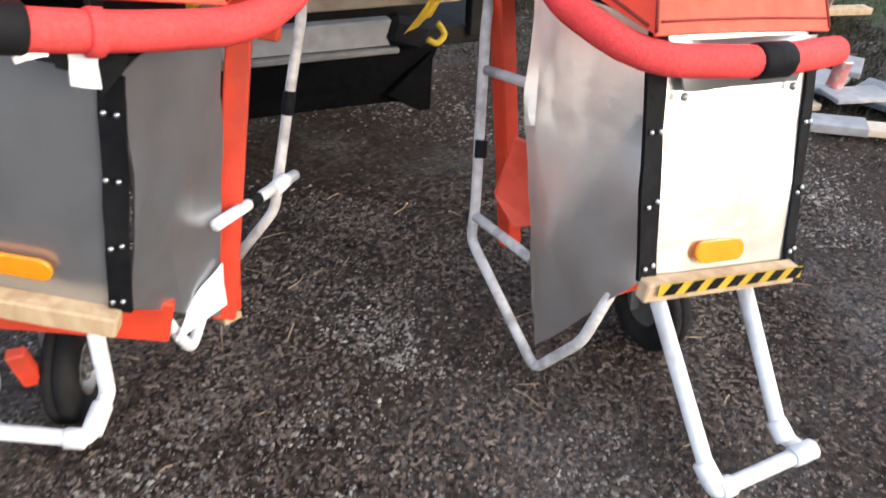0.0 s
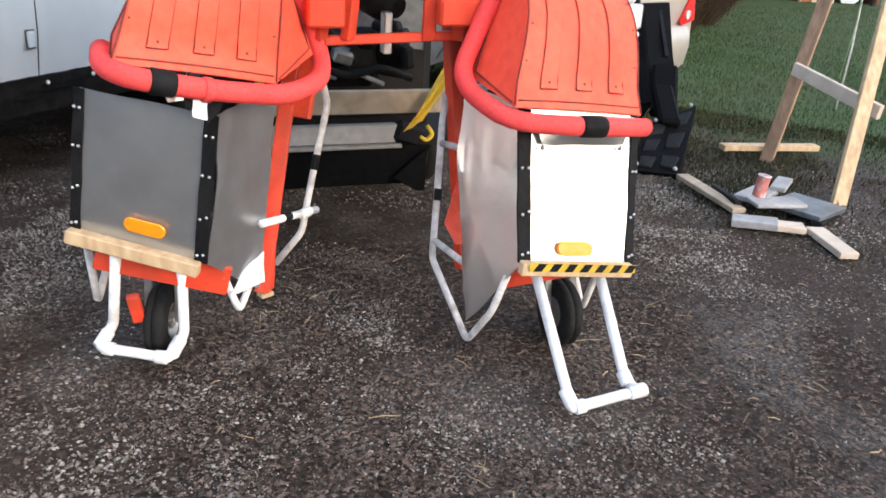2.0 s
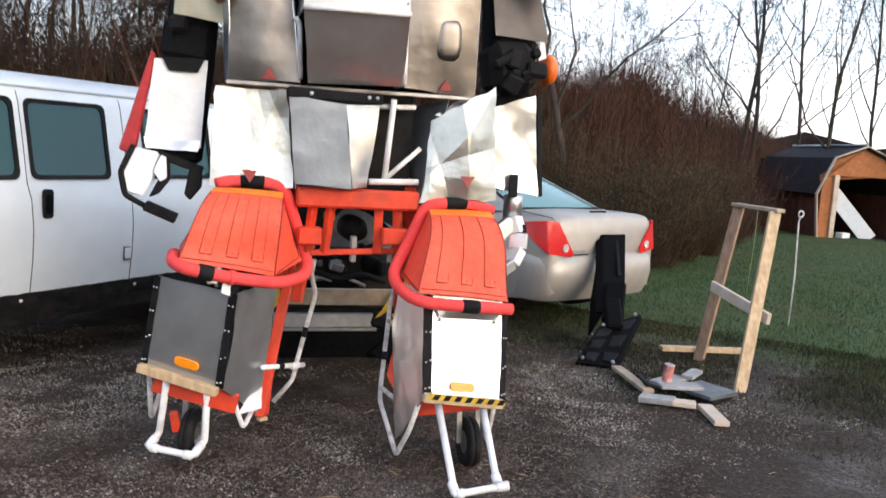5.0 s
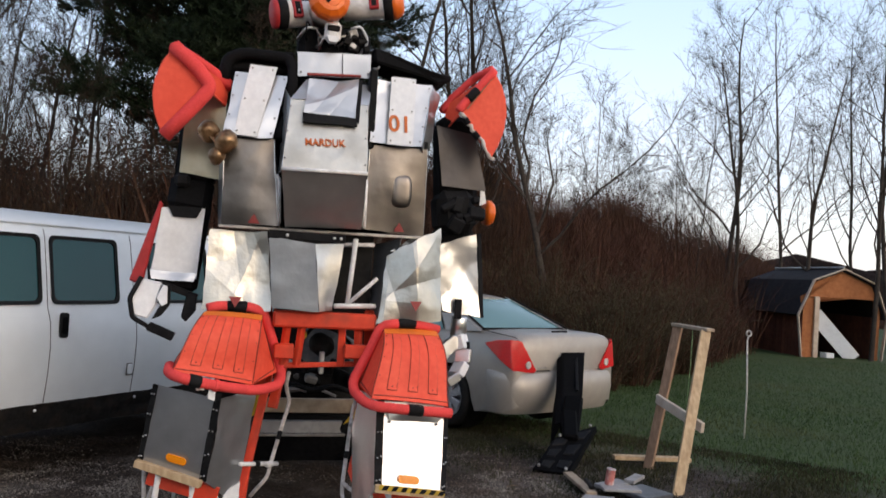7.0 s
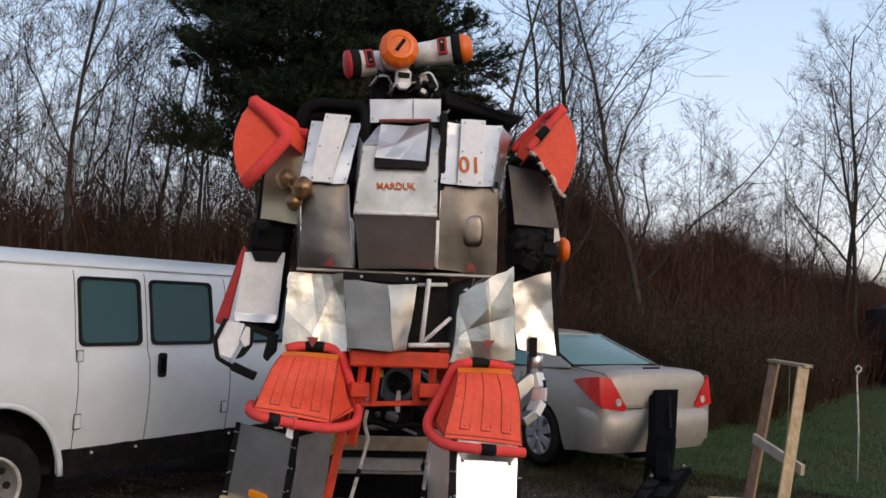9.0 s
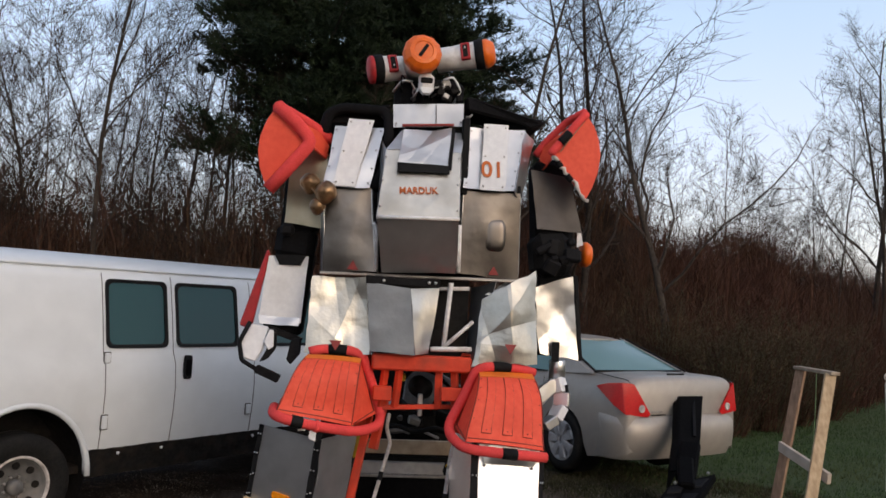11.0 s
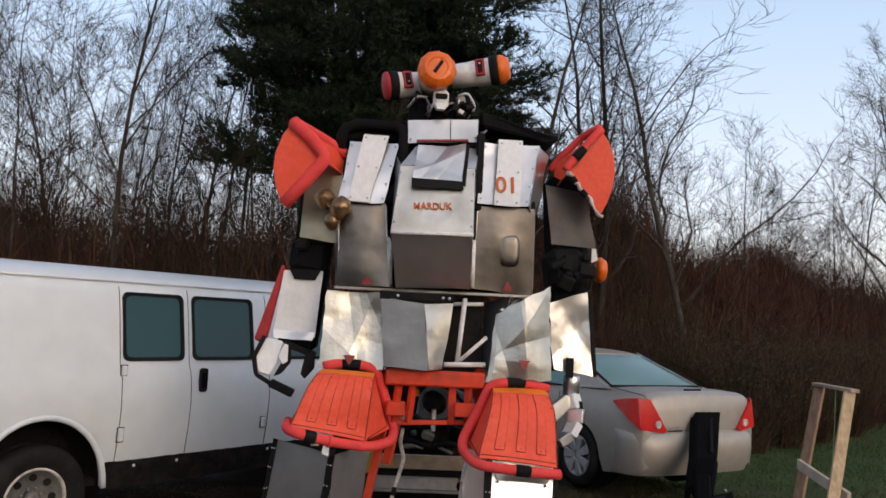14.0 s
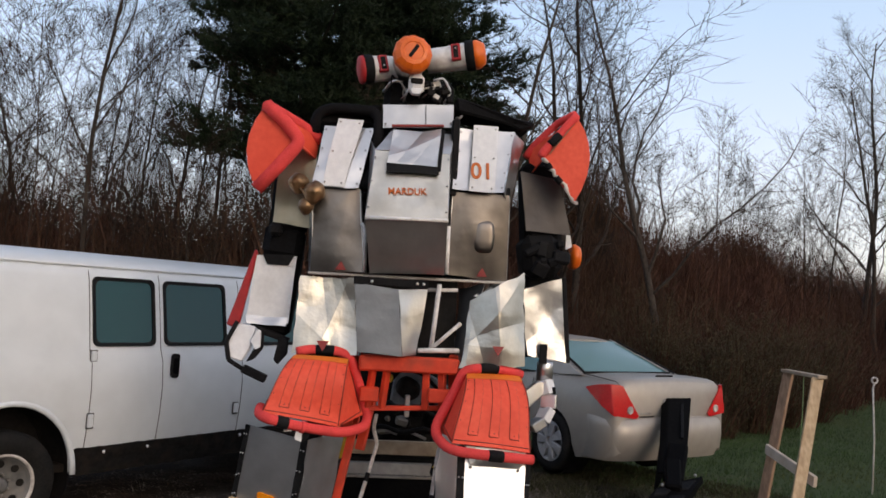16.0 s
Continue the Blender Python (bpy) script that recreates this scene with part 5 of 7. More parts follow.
sheet("pod_bottom", [(-0.368, -0.2, 2.255), (0.125, -0.2, 2.270), (0.142, 0.0, 1.955), (-0.316, 0.0, 1.935)], ALU, pod, "dark reflecting underside", 0.005, 20, 0.006, 4, 5, bow=0.015, fold=0.012)
sheet("pod_side", [(0.142, 0.0, 2.72), (0.185, 0.14, 2.88), (0.16, 0.16, 2.25), (0.127, -0.2, 2.275)], ALU, pod, "", 0.005, 10, 0.012, 5, 6)
sheet("pod_side", [(0.127, -0.2, 2.272), (0.16, 0.14, 2.26), (0.165, 0.16, 1.96), (0.143, 0.0, 1.955)], ALU, pod, "", 0.005, 8, 0.01, 5, 7)
sheet("pod_side", [(-0.36, 0.16, 2.80), (-0.332, 0.0, 2.71), (-0.370, -0.2, 2.262), (-0.37, 0.16, 2.26)], ALU_DULL_SHADED, pod, "", 0.005, 8, 0.01, 5, 7)
tube("edge_pipe", [(-0.372, -0.205, 2.262), (0.128, -0.205, 2.277)], 0.012, PVC, pod, "white edge pipe")
hatch = sheet("hatch", [(-0.225, 0.065, 2.862), (0.082, 0.065, 2.893), (0.052, -0.075, 2.618), (-0.257, -0.075, 2.618)], ALU, pod, "bent bright aluminium hatch cover", 0.005, 22, 0.006, 6, 17, bow=0.015, fold=0.025)
sheet("hatch_strip", [(-0.262, -0.078, 2.622), (0.060, -0.078, 2.622), (0.064, -0.098, 2.570), (-0.258, -0.098, 2.562)], BLACK, hatch, "black strip", 0.01, 8, 0.004)
sheet("hatch_strip", [(0.083, 0.055, 2.89), (0.105, 0.055, 2.89), (0.078, -0.08, 2.60), (0.055, -0.08, 2.60)], BLACK, hatch, "", 0.01, 8, 0.004)
lettering("lettering", "MARDUK", pose(-0.124, -0.128, 2.445, 65.7, -3, 0), 0.068, STENCIL, pod, 0.002, "orange stencilled word", 0.84, 0.0010)
rivets(pod, [(-0.345, -0.10, 2.50), (-0.355, -0.18, 2.33), (0.115, -0.185, 2.33), (0.12, -0.1, 2.5), (-0.33, -0.03, 2.66), (0.127, -0.03, 2.68)], (0, -1, 0.4), 0.006)
col = sheet("collar_plate", [(-0.297, 0.15, 3.038), (0.163, 0.15, 3.078), (0.167, 0.12, 2.920), (-0.289, 0.12, 2.882)], ALU_DULL_SHADED, robot, "grey aluminium collar plate", 0.005, 10, 0.006)
timber("collar_seam", (-0.02, 0.138, 3.055), (-0.015, 0.112, 2.90), 0.004, 0.006, BLACK, col)
rivets(col, [(-0.275, 0.11, 2.905), (0.145, 0.11, 2.945)], (0, -1, 0), 0.007)
timber("collar_trim", (-0.235, 0.10, 2.893), (0.10, 0.10, 2.920), 0.016, 0.02, DECAL_RED, robot, "red trim strip", 90)


def lapel(c, board, label, seed):
    p = sheet("chest_plate", c, ALU, robot, label, 0.005, 18, 0.005, 5, seed, edge=0.006, fold=0.012)
    b = sheet("white_strip", board, WHITE_BOARD, p, "white riveted strip", 0.006, 8, 0.002)
    tl, tr, br, bl = (Vector(q) for q in c)
    n = (tr - tl).cross(bl - tl).normalized()
    rivets(p, [tl.lerp(tr, u).lerp(bl.lerp(br, u), v) - n * 0.012 for u in (0.05, 0.95) for v in (0.08, 0.4, 0.7, 0.94)], -n, 0.006)
    tl, tr, br, bl = (Vector(q) for q in board)
    rivets(b, [tl.lerp(tr, u).lerp(bl.lerp(br, u), v) - n * 0.006 for u in (0.12, 0.88) for v in (0.06, 0.5, 0.95)], -n, 0.006)
    return p


lapel([(-0.660, 0.2, 2.880), (-0.345, 0.15, 2.880), (-0.420, 0.05, 2.468), (-0.709, 0.05, 2.465)], [(-0.575, 0.145, 2.925), (-0.415, 0.135, 2.920), (-0.515, 0.028, 2.466), (-0.650, 0.028, 2.466)], "aluminium chest plate with a white strip", 51)
lr = lapel([(0.208, 0.2, 2.936), (0.587, 0.2, 2.942), (0.502, 0.05, 2.509), (0.173, 0.05, 2.511)], [(0.308, 0.165, 2.955), (0.469, 0.165, 2.962), (0.440, 0.025, 2.500), (0.276, 0.025, 2.500)], "aluminium chest plate with a numbered white strip", 52)
sheet("plate_return", [(0.588, 0.2, 2.942), (0.677, 0.34, 2.90), (0.572, 0.20, 2.42), (0.503, 0.05, 2.509)], ALU, lr, "", 0.005, 8, 0.012, 5, 3)
lettering("lettering", "01", pose(0.358, 0.0605, 2.635, 73, -1, 0), 0.158, STENCIL, lr, 0.002, "orange stencilled number", 0.95, 0.0022)
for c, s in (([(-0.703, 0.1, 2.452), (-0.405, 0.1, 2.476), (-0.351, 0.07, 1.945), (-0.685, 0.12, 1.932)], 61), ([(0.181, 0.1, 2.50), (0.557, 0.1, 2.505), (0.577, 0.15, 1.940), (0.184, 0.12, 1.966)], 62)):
    p = sheet("rib_plate", c, ALU_DARK, robot, "aluminium side plate with the ground's dark reflection in its colour", 0.005, 18, 0.006, 5, s, bow=0.012, fold=0.008)
    tl, tr, br, bl = (Vector(q) for q in c)
    x = bl.lerp(br, 0.56).x
    y = (bl.y + br.y) / 2
    z = (bl.z + br.z) / 2
    slab("triangle_decal", [(x - 0.035, y - 0.016, z + 0.012), (x + 0.035, y - 0.016, z + 0.012), (x, y - 0.018, z + 0.07)], 0.003, DECAL_RED, p, "dark red triangle mark", (0, -1, 0), 0)
    for q0, q1, s0 in ((tl, bl, -1), (tr, br, 1)):
        sheet("plate_return", [q0, q0 + Vector((0.03 * s0, 0.16, 0)), q1 + Vector((0.02 * s0, 0.16, 0)), q1] if s0 > 0 else [q0 + Vector((0.03 * s0, 0.16, 0)), q0, q1, q1 + Vector((0.02 * s0, 0.16, 0))], ALU_DULL_SHADED, p, "", 0.005, 6, 0.004)
    sheet("black_gap", [tl + Vector((-0.01, 0.005, 0.055)), tr + Vector((0, 0.005, 0.045)), tr + Vector((0, -0.006, 0)), tl + Vector((-0.01, -0.006, 0))], BLACK, p, "", 0.01, 6, 0.004)
bulge = []
for grow, lift in ((1.0, 0.0), (0.94, 0.006), (0.82, 0.013), (0.68, 0.016), (0.3, 0.017)):
    bulge.append([Vector((0.405 + 0.066 * grow * math.copysign(abs(math.cos(a)) ** 0.55, math.cos(a)), 0.112 - lift, 2.225 + 0.108 * grow * math.copysign(abs(math.sin(a)) ** 0.6, math.sin(a)))) for a in np.linspace(0, 2 * math.pi, 29)[:-1]])
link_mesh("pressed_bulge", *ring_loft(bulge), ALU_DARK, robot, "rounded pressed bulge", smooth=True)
tube("edge_pipe", [(-0.385, 0.06, 2.25), (-0.362, 0.06, 2.22), (-0.350, 0.055, 1.96)], 0.013, PVC, robot, "white edge pipe", 0.02)
tube("edge_pipe", [(0.165, 0.06, 2.27), (0.168, 0.05, 1.97)], 0.013, PVC, robot, "white edge pipe")
timber("waist_rail", (-0.70, 0.09, 1.922), (0.58, 0.12, 1.935), 0.018, 0.02, GREY_METAL, robot, "thin waist rail")
# shoulder yoke of black foam
tube("shoulder_foam", [(-0.73, 0.22, 2.83), (-0.715, 0.22, 2.96), (-0.62, 0.22, 3.005), (-0.36, 0.2, 3.00), (-0.315, 0.17, 2.95), (-0.325, 0.13, 2.62), (-0.39, 0.08, 2.47)], 0.036, BLACK_FOAM, robot, "black foam shoulder roll", 0.14, 12)
slab("shoulder_wedge", [(0.175, 0.16, 3.13), (0.24, 0.16, 3.125), (0.60, 0.2, 3.035), (0.735, 0.24, 3.03), (0.71, 0.22, 2.985), (0.62, 0.2, 2.955), (0.56, 0.2, 2.985), (0.19, 0.15, 3.035)], 0.32, BLACK_FOAM, robot, "black angular shoulder wedge", (0, 1, 0), 0.015)
slab("shoulder_wedge", [(-0.70, 0.26, 3.00), (-0.31, 0.24, 3.06), (-0.30, 0.24, 2.92), (-0.72, 0.26, 2.90)], 0.32, BLACK_FOAM, robot, "", (0, 1, 0), 0.015)
block("chest_gap", (0.05, 0.1, 0.5), pose(0.18, 0.13, 2.72), BLACK, robot, "", 0.01)
tube("hook", [(0.18, 0.13, 2.985), (0.2, 0.11, 2.98), (0.215, 0.12, 3.0)], 0.008, GREY_METAL, robot, "", 0.008)

# head: three lens barrels over a small face
hm = pose(-0.05, 0.24, 3.36)


def barrel(a, b, r, label, cap):
    """A grey drum that ends in an orange eight-sided cap, with a red slotted window."""
    a, b = Vector(a), Vector(b)
    d = (b - a).normalized()
    q = Matrix.Translation(a) @ d.to_track_quat("Z", "Y").to_matrix().to_4x4()
    ln = (b - a).length
    t = spun("drum", [(r * 0.86, 0), (r * 0.86, ln * 0.3), (r * 0.96, ln * 0.72), (r, ln * 0.74)], q, PVC, robot, label, 24)
    spun("black_band", [(r * 1.0, ln * 0.72), (r * 1.06, ln * 0.73), (r * 1.06, ln * 0.88), (r * 1.0, ln * 0.89)], q, BLACK, t, "", 24)
    spun("cap", [(r * 1.02, ln * 0.86), (r * 1.03, ln * 0.95), (r * 0.98, ln * 0.97), (r * 0.93, ln * 1.0), (r * 0.72, ln * 1.0 + 0.028), (r * 0.45, ln + 0.034), (0.001, ln + 0.034)] if cap else [(r * 1.02, ln * 0.88), (r * 1.02, ln * 0.93), (r * 0.95, ln * 0.96), (r * 0.6, ln * 0.985), (0.001, ln * 0.99)], q, AMBER if cap else FIN_RED, t, "orange end cap" if cap else "dark red end cap", 18)
    mid = a + d * ln * 0.56
    front = (Vector((0, -1, 0.15)) - d * Vector((0, -1, 0.15)).dot(d)).normalized()
    up = d.cross(front)
    wq = Matrix((d, up, front)).transposed().to_4x4()
    w = block("window_frame", (0.062, 0.115, 0.03), Matrix.Translation(mid + front * r * 0.86) @ wq, FIN_RED, t, "red slot frame", 0.006)
    block("slot", (0.032, 0.085, 0.02), Matrix.Translation(mid + front * (r * 0.86 + 0.009)) @ wq, DARK, w, "", 0.003)
    spun("bolt", [(0.006, 0), (0.006, 0.008), (0.0005, 0.009)], Matrix.Translation(mid + front * (r * 0.86 + 0.019)) @ wq @ pose(0, -0.02, 0), ALU, w, "", 8)
    return t


barrel((-0.13, 0.26, 3.33), (-0.478, 0.20, 3.262), 0.090, "pale drum with a red slot", False)
barrel((-0.02, 0.26, 3.38), (0.325, 0.18, 3.438), 0.094, "pale drum with a red slot", True)
fm = pose(-0.135, 0.02, 3.345, 84, 0, 4)
ft = spun("front_drum", [(0.10, -0.26), (0.115, -0.02)], fm, ALU_WARM, robot, "grey front drum", 24)
spun("cap", [(0.118, -0.05), (0.126, -0.03), (0.126, 0.010), (0.116, 0.03), (0.088, 0.056), (0.066, 0.060), (0.060, 0.055), (0.001, 0.055)], fm, AMBER, ft, "faceted orange cap", 12, False)
block("cap_slot", (0.022, 0.095, 0.012), fm @ pose(0.0, 0, 0.060, 0, 0, -32), DARK, ft, "", 0.004)
tube("cap_loop", [fm @ Vector(p) for p in ((0.0, 0.115, -0.02), (0.03, 0.135, -0.03), (0.06, 0.11, -0.02))], 0.005, ALU, ft, "", 0.02, 6)
face = block("face_mask", (0.10, 0.09, 0.13), pose(-0.095, 0.10, 3.175, 8), PVC, robot, "white angular face block", 0.025)
block("visor", (0.078, 0.02, 0.035), pose(-0.095, 0.052, 3.185, 8), DARK, face, "", 0.006)
slab("chin", [(-0.135, 0.055, 3.14), (-0.055, 0.055, 3.14), (-0.07, 0.05, 3.10), (-0.12, 0.05, 3.10)], 0.05, WHITE_BOARD, face, "", (0, 1, 0))
block("neck_core", (0.46, 0.22, 0.22), pose(-0.06, 0.32, 3.14), BLACK_FOAM, robot, "black neck", 0.04)
rnd = random.Random(4)
for k in range(9):
    x = rnd.uniform(0.0, 0.13)
    block("wiring_block", (rnd.uniform(0.03, 0.07), 0.04, rnd.uniform(0.03, 0.06)), pose(x, 0.16, rnd.uniform(3.08, 3.22), rnd.uniform(-20, 20), rnd.uniform(-30, 30), 0), rnd.choice((DARK, BLACK, GREY_METAL)), robot, "", 0.006)
tube("neck_wire", [(0.02, 0.14, 3.22), (0.08, 0.11, 3.24), (0.14, 0.15, 3.16), (0.10, 0.2, 3.09)], 0.007, WHITE_BOARD, robot, "", 0.03, 8)
for k in range(14):
    x, z = rnd.uniform(-0.30, 0.15), rnd.uniform(3.06, 3.13)
    wire = [(x, 0.19, z), (x + rnd.uniform(-0.04, 0.06), 0.13 + rnd.uniform(0, 0.05), z + rnd.uniform(0.03, 0.07)), (x + rnd.uniform(-0.02, 0.12), 0.15, z + rnd.uniform(0.05, 0.12)), (x + rnd.uniform(0.0, 0.12), 0.21, z + rnd.uniform(0.02, 0.10))]
    tube("neck_wire", wire, rnd.uniform(0.003, 0.007), (DARK, BLACK, GREY_METAL, ALU, DARK)[k % 5], robot, "", 0.025, 6)
tube("neck_wire", [(-0.30, 0.2, 3.13), (-0.25, 0.15, 3.2), (-0.18, 0.16, 3.2)], 0.010, ALU, robot, "", 0.03, 8)


# shoulder shields
def shield(pts, rim, back, label, thick):
    """A flat orange-red sector with a foam tube on its straight edges and a fold behind."""
    p = slab("shoulder_shield", pts, 0.03, ORANGE, robot, label, (0.1, 1, 0), 0.006)
    tube("foam_tube", rim, thick, NOODLE, p, "red foam tube", 0.05, 14)
    tube("foam_tube", back, thick * 0.92, NOODLE, p, "red foam tube", 0.05, 14)
    return p


ARC = lambda c, r, a0, a1, n, y0, k: [(c[0] + r * math.cos(radians(a)), y0 + k * math.cos(radians(a)), c[1] + r * math.sin(radians(a))) for a in np.linspace(a0, a1, n)]
sl = shield([(-1.015, -0.1, 2.905), (-1.065, -0.1, 2.82), (-1.098, -0.1, 2.72), (-1.105, -0.1, 2.63), (-1.09, -0.1, 2.53), (-1.06, -0.1, 2.45), (-1.02, -0.1, 2.395), (-0.79, -0.1, 2.685)],
            [(-1.025, -0.12, 2.395), (-0.885, -0.12, 2.57), (-0.785, -0.12, 2.70), (-0.88, -0.12, 2.81), (-1.005, -0.12, 2.91)],
            [(-1.0, -0.10, 2.905), (-0.93, 0.05, 2.90), (-0.80, 0.2, 2.86), (-0.68, 0.25, 2.79)], "orange-red shoulder shield edged with foam tube", 0.040)
sleeve("tape_band", (-0.965, -0.02, 2.905), (-0.92, 0.06, 2.895), 0.034, BLACK, sl)
slab("shield_web", [(-1.0, -0.08, 2.89), (-0.70, 0.25, 2.80), (-0.71, 0.25, 2.66), (-0.80, -0.08, 2.68)], 0.01, ORANGE, sl, "", None, 0)
sr = shield([(0.975, 0.1, 3.055), (1.03, 0.1, 2.98), (1.065, 0.1, 2.89), (1.078, 0.1, 2.79), (1.066, 0.1, 2.68), (1.03, 0.1, 2.57), (0.985, 0.1, 2.485), (0.765, 0.1, 2.775)],
            [(0.975, 0.1, 3.06), (0.93, 0.09, 3.01), (0.76, 0.09, 2.80), (0.745, 0.09, 2.77)], [(0.965, 0.12, 3.075), (0.90, 0.3, 3.05), (0.76, 0.36, 2.90), (0.70, 0.36, 2.81)], "orange-red shoulder shield with a torn foam edge", 0.027)
tear = random.Random(12)
torn = [Vector((0.765, 0.085, 2.76)).lerp(Vector((0.99, 0.085, 2.48)), t) + Vector((tear.gauss(0, 0.008), tear.uniform(-0.01, 0.01), tear.gauss(-0.012 * math.sin(t * 3.1), 0.010))) for t in np.linspace(0, 1, 16)]
tube("torn_edge", torn, 0.012, PVC_WORN, sr, "torn pale foam edge", 0, 7, [tear.uniform(0.006, 0.017) for _ in torn])
for k, (a, b) in enumerate((((0.785, 0.08, 2.725), (0.81, 0.08, 2.69)), ((0.85, 0.08, 2.64), (0.885, 0.08, 2.605)), ((0.86, 0.08, 2.92), (0.80, 0.08, 2.85)))):
    sleeve("tape_band", a, b, 0.022 if k < 2 else 0.030, BLACK, sr)
timber("seam_tape", (0.955, 0.083, 3.005), (0.80, 0.083, 2.79), 0.012, 0.006, BROWN_WOOD, sr, "brown tape seam", 0, 0.001)
slab("shield_web", [(0.965, 0.12, 3.05), (0.72, 0.36, 2.85), (0.74, 0.36, 2.70), (0.77, 0.12, 2.77)], 0.01, ORANGE, sr, "", None, 0)

# arms
block("upper_arm", (0.24, 0.26, 0.55), pose(-0.85, 0.42, 2.45, 0, 3), BLACK_FOAM, robot, "black foam upper arm", 0.04)
sheet("upper_arm_plate", [(-0.935, 0.25, 2.72), (-0.70, 0.24, 2.76), (-0.70, 0.25, 2.21), (-0.955, 0.27, 2.24)], ALU_OLIVE, robot, "olive-tinted aluminium arm plate", 0.004, 10, 0.014, 4.5, 71)
block("elbow", (0.26, 0.26, 0.24), pose(-0.88, 0.42, 2.12, 0, 6), BLACK_FOAM, robot, "black elbow", 0.05)
block("elbow_pad", (0.09, 0.05, 0.08), pose(-0.93, 0.25, 2.19), BLACK, robot, "", 0.02)
block("forearm", (0.25, 0.26, 0.58), pose(-0.905, 0.45, 1.80, 0, 6), BLACK_FOAM, robot, "black foam forearm", 0.03)
fp = sheet("forearm_plate", [(-1.041, 0.30, 2.02), (-0.788, 0.30, 2.03), (-0.812, 0.30, 1.59), (-1.081, 0.30, 1.60)], WHITE_BOARD, robot, "pale grey forearm plate", 0.005, 12, 0.006, 5, 74)
slab("plate_notch", [(-1.005, 0.293, 2.03), (-0.80, 0.293, 2.035), (-0.835, 0.293, 1.965), (-0.97, 0.293, 1.965)], 0.006, BLACK, fp, "", (0, -1, 0), 0)
sheet("plate_foot", [(-1.085, 0.29, 1.635), (-0.815, 0.29, 1.625), (-0.825, 0.27, 1.575), (-1.07, 0.27, 1.58)], ALU, fp, "bright bent lower edge", 0.004, 8, 0.014, 8, 7)
slab("forearm_fin", [(-1.055, 0.30, 2.06), (-1.035, 0.30, 2.04), (-1.125, 0.29, 1.535), (-1.20, 0.29, 1.565)], 0.05, FIN_RED, robot, "dark red forearm fin", (0, 1, 0), 0.008)
slab("palm", [(-1.12, 0.25, 1.58), (-1.0, 0.25, 1.56), (-1.03, 0.22, 1.42), (-1.075, 0.2, 1.34), (-1.15, 0.2, 1.36), (-1.175, 0.22, 1.46)], 0.05, WHITE_BOARD, robot, "white hand plate", (0, 1, 0), 0.01)
tube("finger_edge", [(-1.125, 0.24, 1.59), (-1.18, 0.21, 1.46), (-1.155, 0.18, 1.35), (-1.06, 0.16, 1.30)], 0.014, BLACK, robot, "black edged finger", 0.02, 8)
timber("finger_tip", (-1.06, 0.16, 1.305), (-0.915, 0.15, 1.245), 0.055, 0.05, BLACK, robot, "black finger tip", 0)
slab("finger", [(-1.0, 0.22, 1.56), (-0.955, 0.22, 1.545), (-0.95, 0.2, 1.43), (-1.0, 0.19, 1.36), (-1.05, 0.19, 1.34), (-1.0, 0.2, 1.44)], 0.05, BLACK, robot, "", (0, 1, 0), 0.008)
slab("finger", [(-0.995, 0.21, 1.55), (-0.97, 0.21, 1.54), (-0.965, 0.19, 1.44), (-0.995, 0.18, 1.42), (-1.03, 0.2, 1.47)], 0.03, WHITE_BOARD, robot, "", (0, 1, 0), 0.004)
timber("wrist_bar", (-1.02, 0.28, 1.555), (-0.80, 0.3, 1.48), 0.05, 0.04, BLACK, robot)
slab("thumb", [(-0.86, 0.26, 1.50), (-0.80, 0.26, 1.50), (-0.80, 0.24, 1.40), (-0.855, 0.23, 1.33), (-0.885, 0.23, 1.36)], 0.04, BLACK, robot, "", (0, 1, 0), 0.006)

block("upper_arm", (0.26, 0.26, 0.62), pose(0.84, 0.46, 2.48, 0, -4), BLACK_FOAM, robot, "black foam upper arm", 0.04)
sheet("upper_arm_plate", [(0.66, 0.30, 2.70), (0.93, 0.30, 2.66), (1.03, 0.30, 2.29), (0.72, 0.30, 2.30)], GUNMETAL, robot, "dull grey arm plate", 0.004, 10, 0.01, 4.5, 77)
block("elbow", (0.27, 0.28, 0.3), pose(0.84, 0.42, 2.14, 0, -8), BLACK, robot, "black taped elbow", 0.06)
for k in range(7):
    block("elbow_scrap", (rnd.uniform(0.05, 0.12), 0.05, rnd.uniform(0.05, 0.11)), pose(rnd.uniform(0.72, 0.98), 0.27, rnd.uniform(2.03, 2.24), rnd.uniform(-25, 25), rnd.uniform(-40, 40), 0), BLACK, robot, "", 0.012)
spun("elbow_cap", [(0.085, 0), (0.09, 0.03), (0.07, 0.06), (0.001, 0.075)], pose(1.075, 0.45, 2.155, 0, 90), AMBER, robot, "orange elbow cap", 16)
slab("elbow_flag", [(1.03, 0.42, 2.36), (1.05, 0.42, 2.34), (1.075, 0.42, 2.22), (1.03, 0.42, 2.20)], 0.01, WHITE_BOARD, robot, "", (0, 1, 0), 0)
block("forearm", (0.26, 0.26, 0.58), pose(0.875, 0.52, 1.74), BLACK_FOAM, robot, "black foam forearm", 0.03)
f2 = sheet("forearm_plate", [(0.714, 0.27, 1.90), (0.982, 0.30, 2.00), (1.040, 0.30, 1.43), (0.766, 0.28, 1.47)], ALU, robot, "dented aluminium forearm plate", 0.004, 26, 0.008, 7, 78, edge=0.01, fold=0.022)
timber("edge_strip", (0.995, 0.30, 2.0), (1.052, 0.31, 1.43), 0.018, 0.03, BLACK, f2)
slab("strap", [(0.845, 0.268, 1.55), (0.895, 0.268, 1.55), (0.895, 0.268, 1.42), (0.845, 0.268, 1.42)], 0.012, BLACK, f2, "", (0, -1, 0), 0.002)
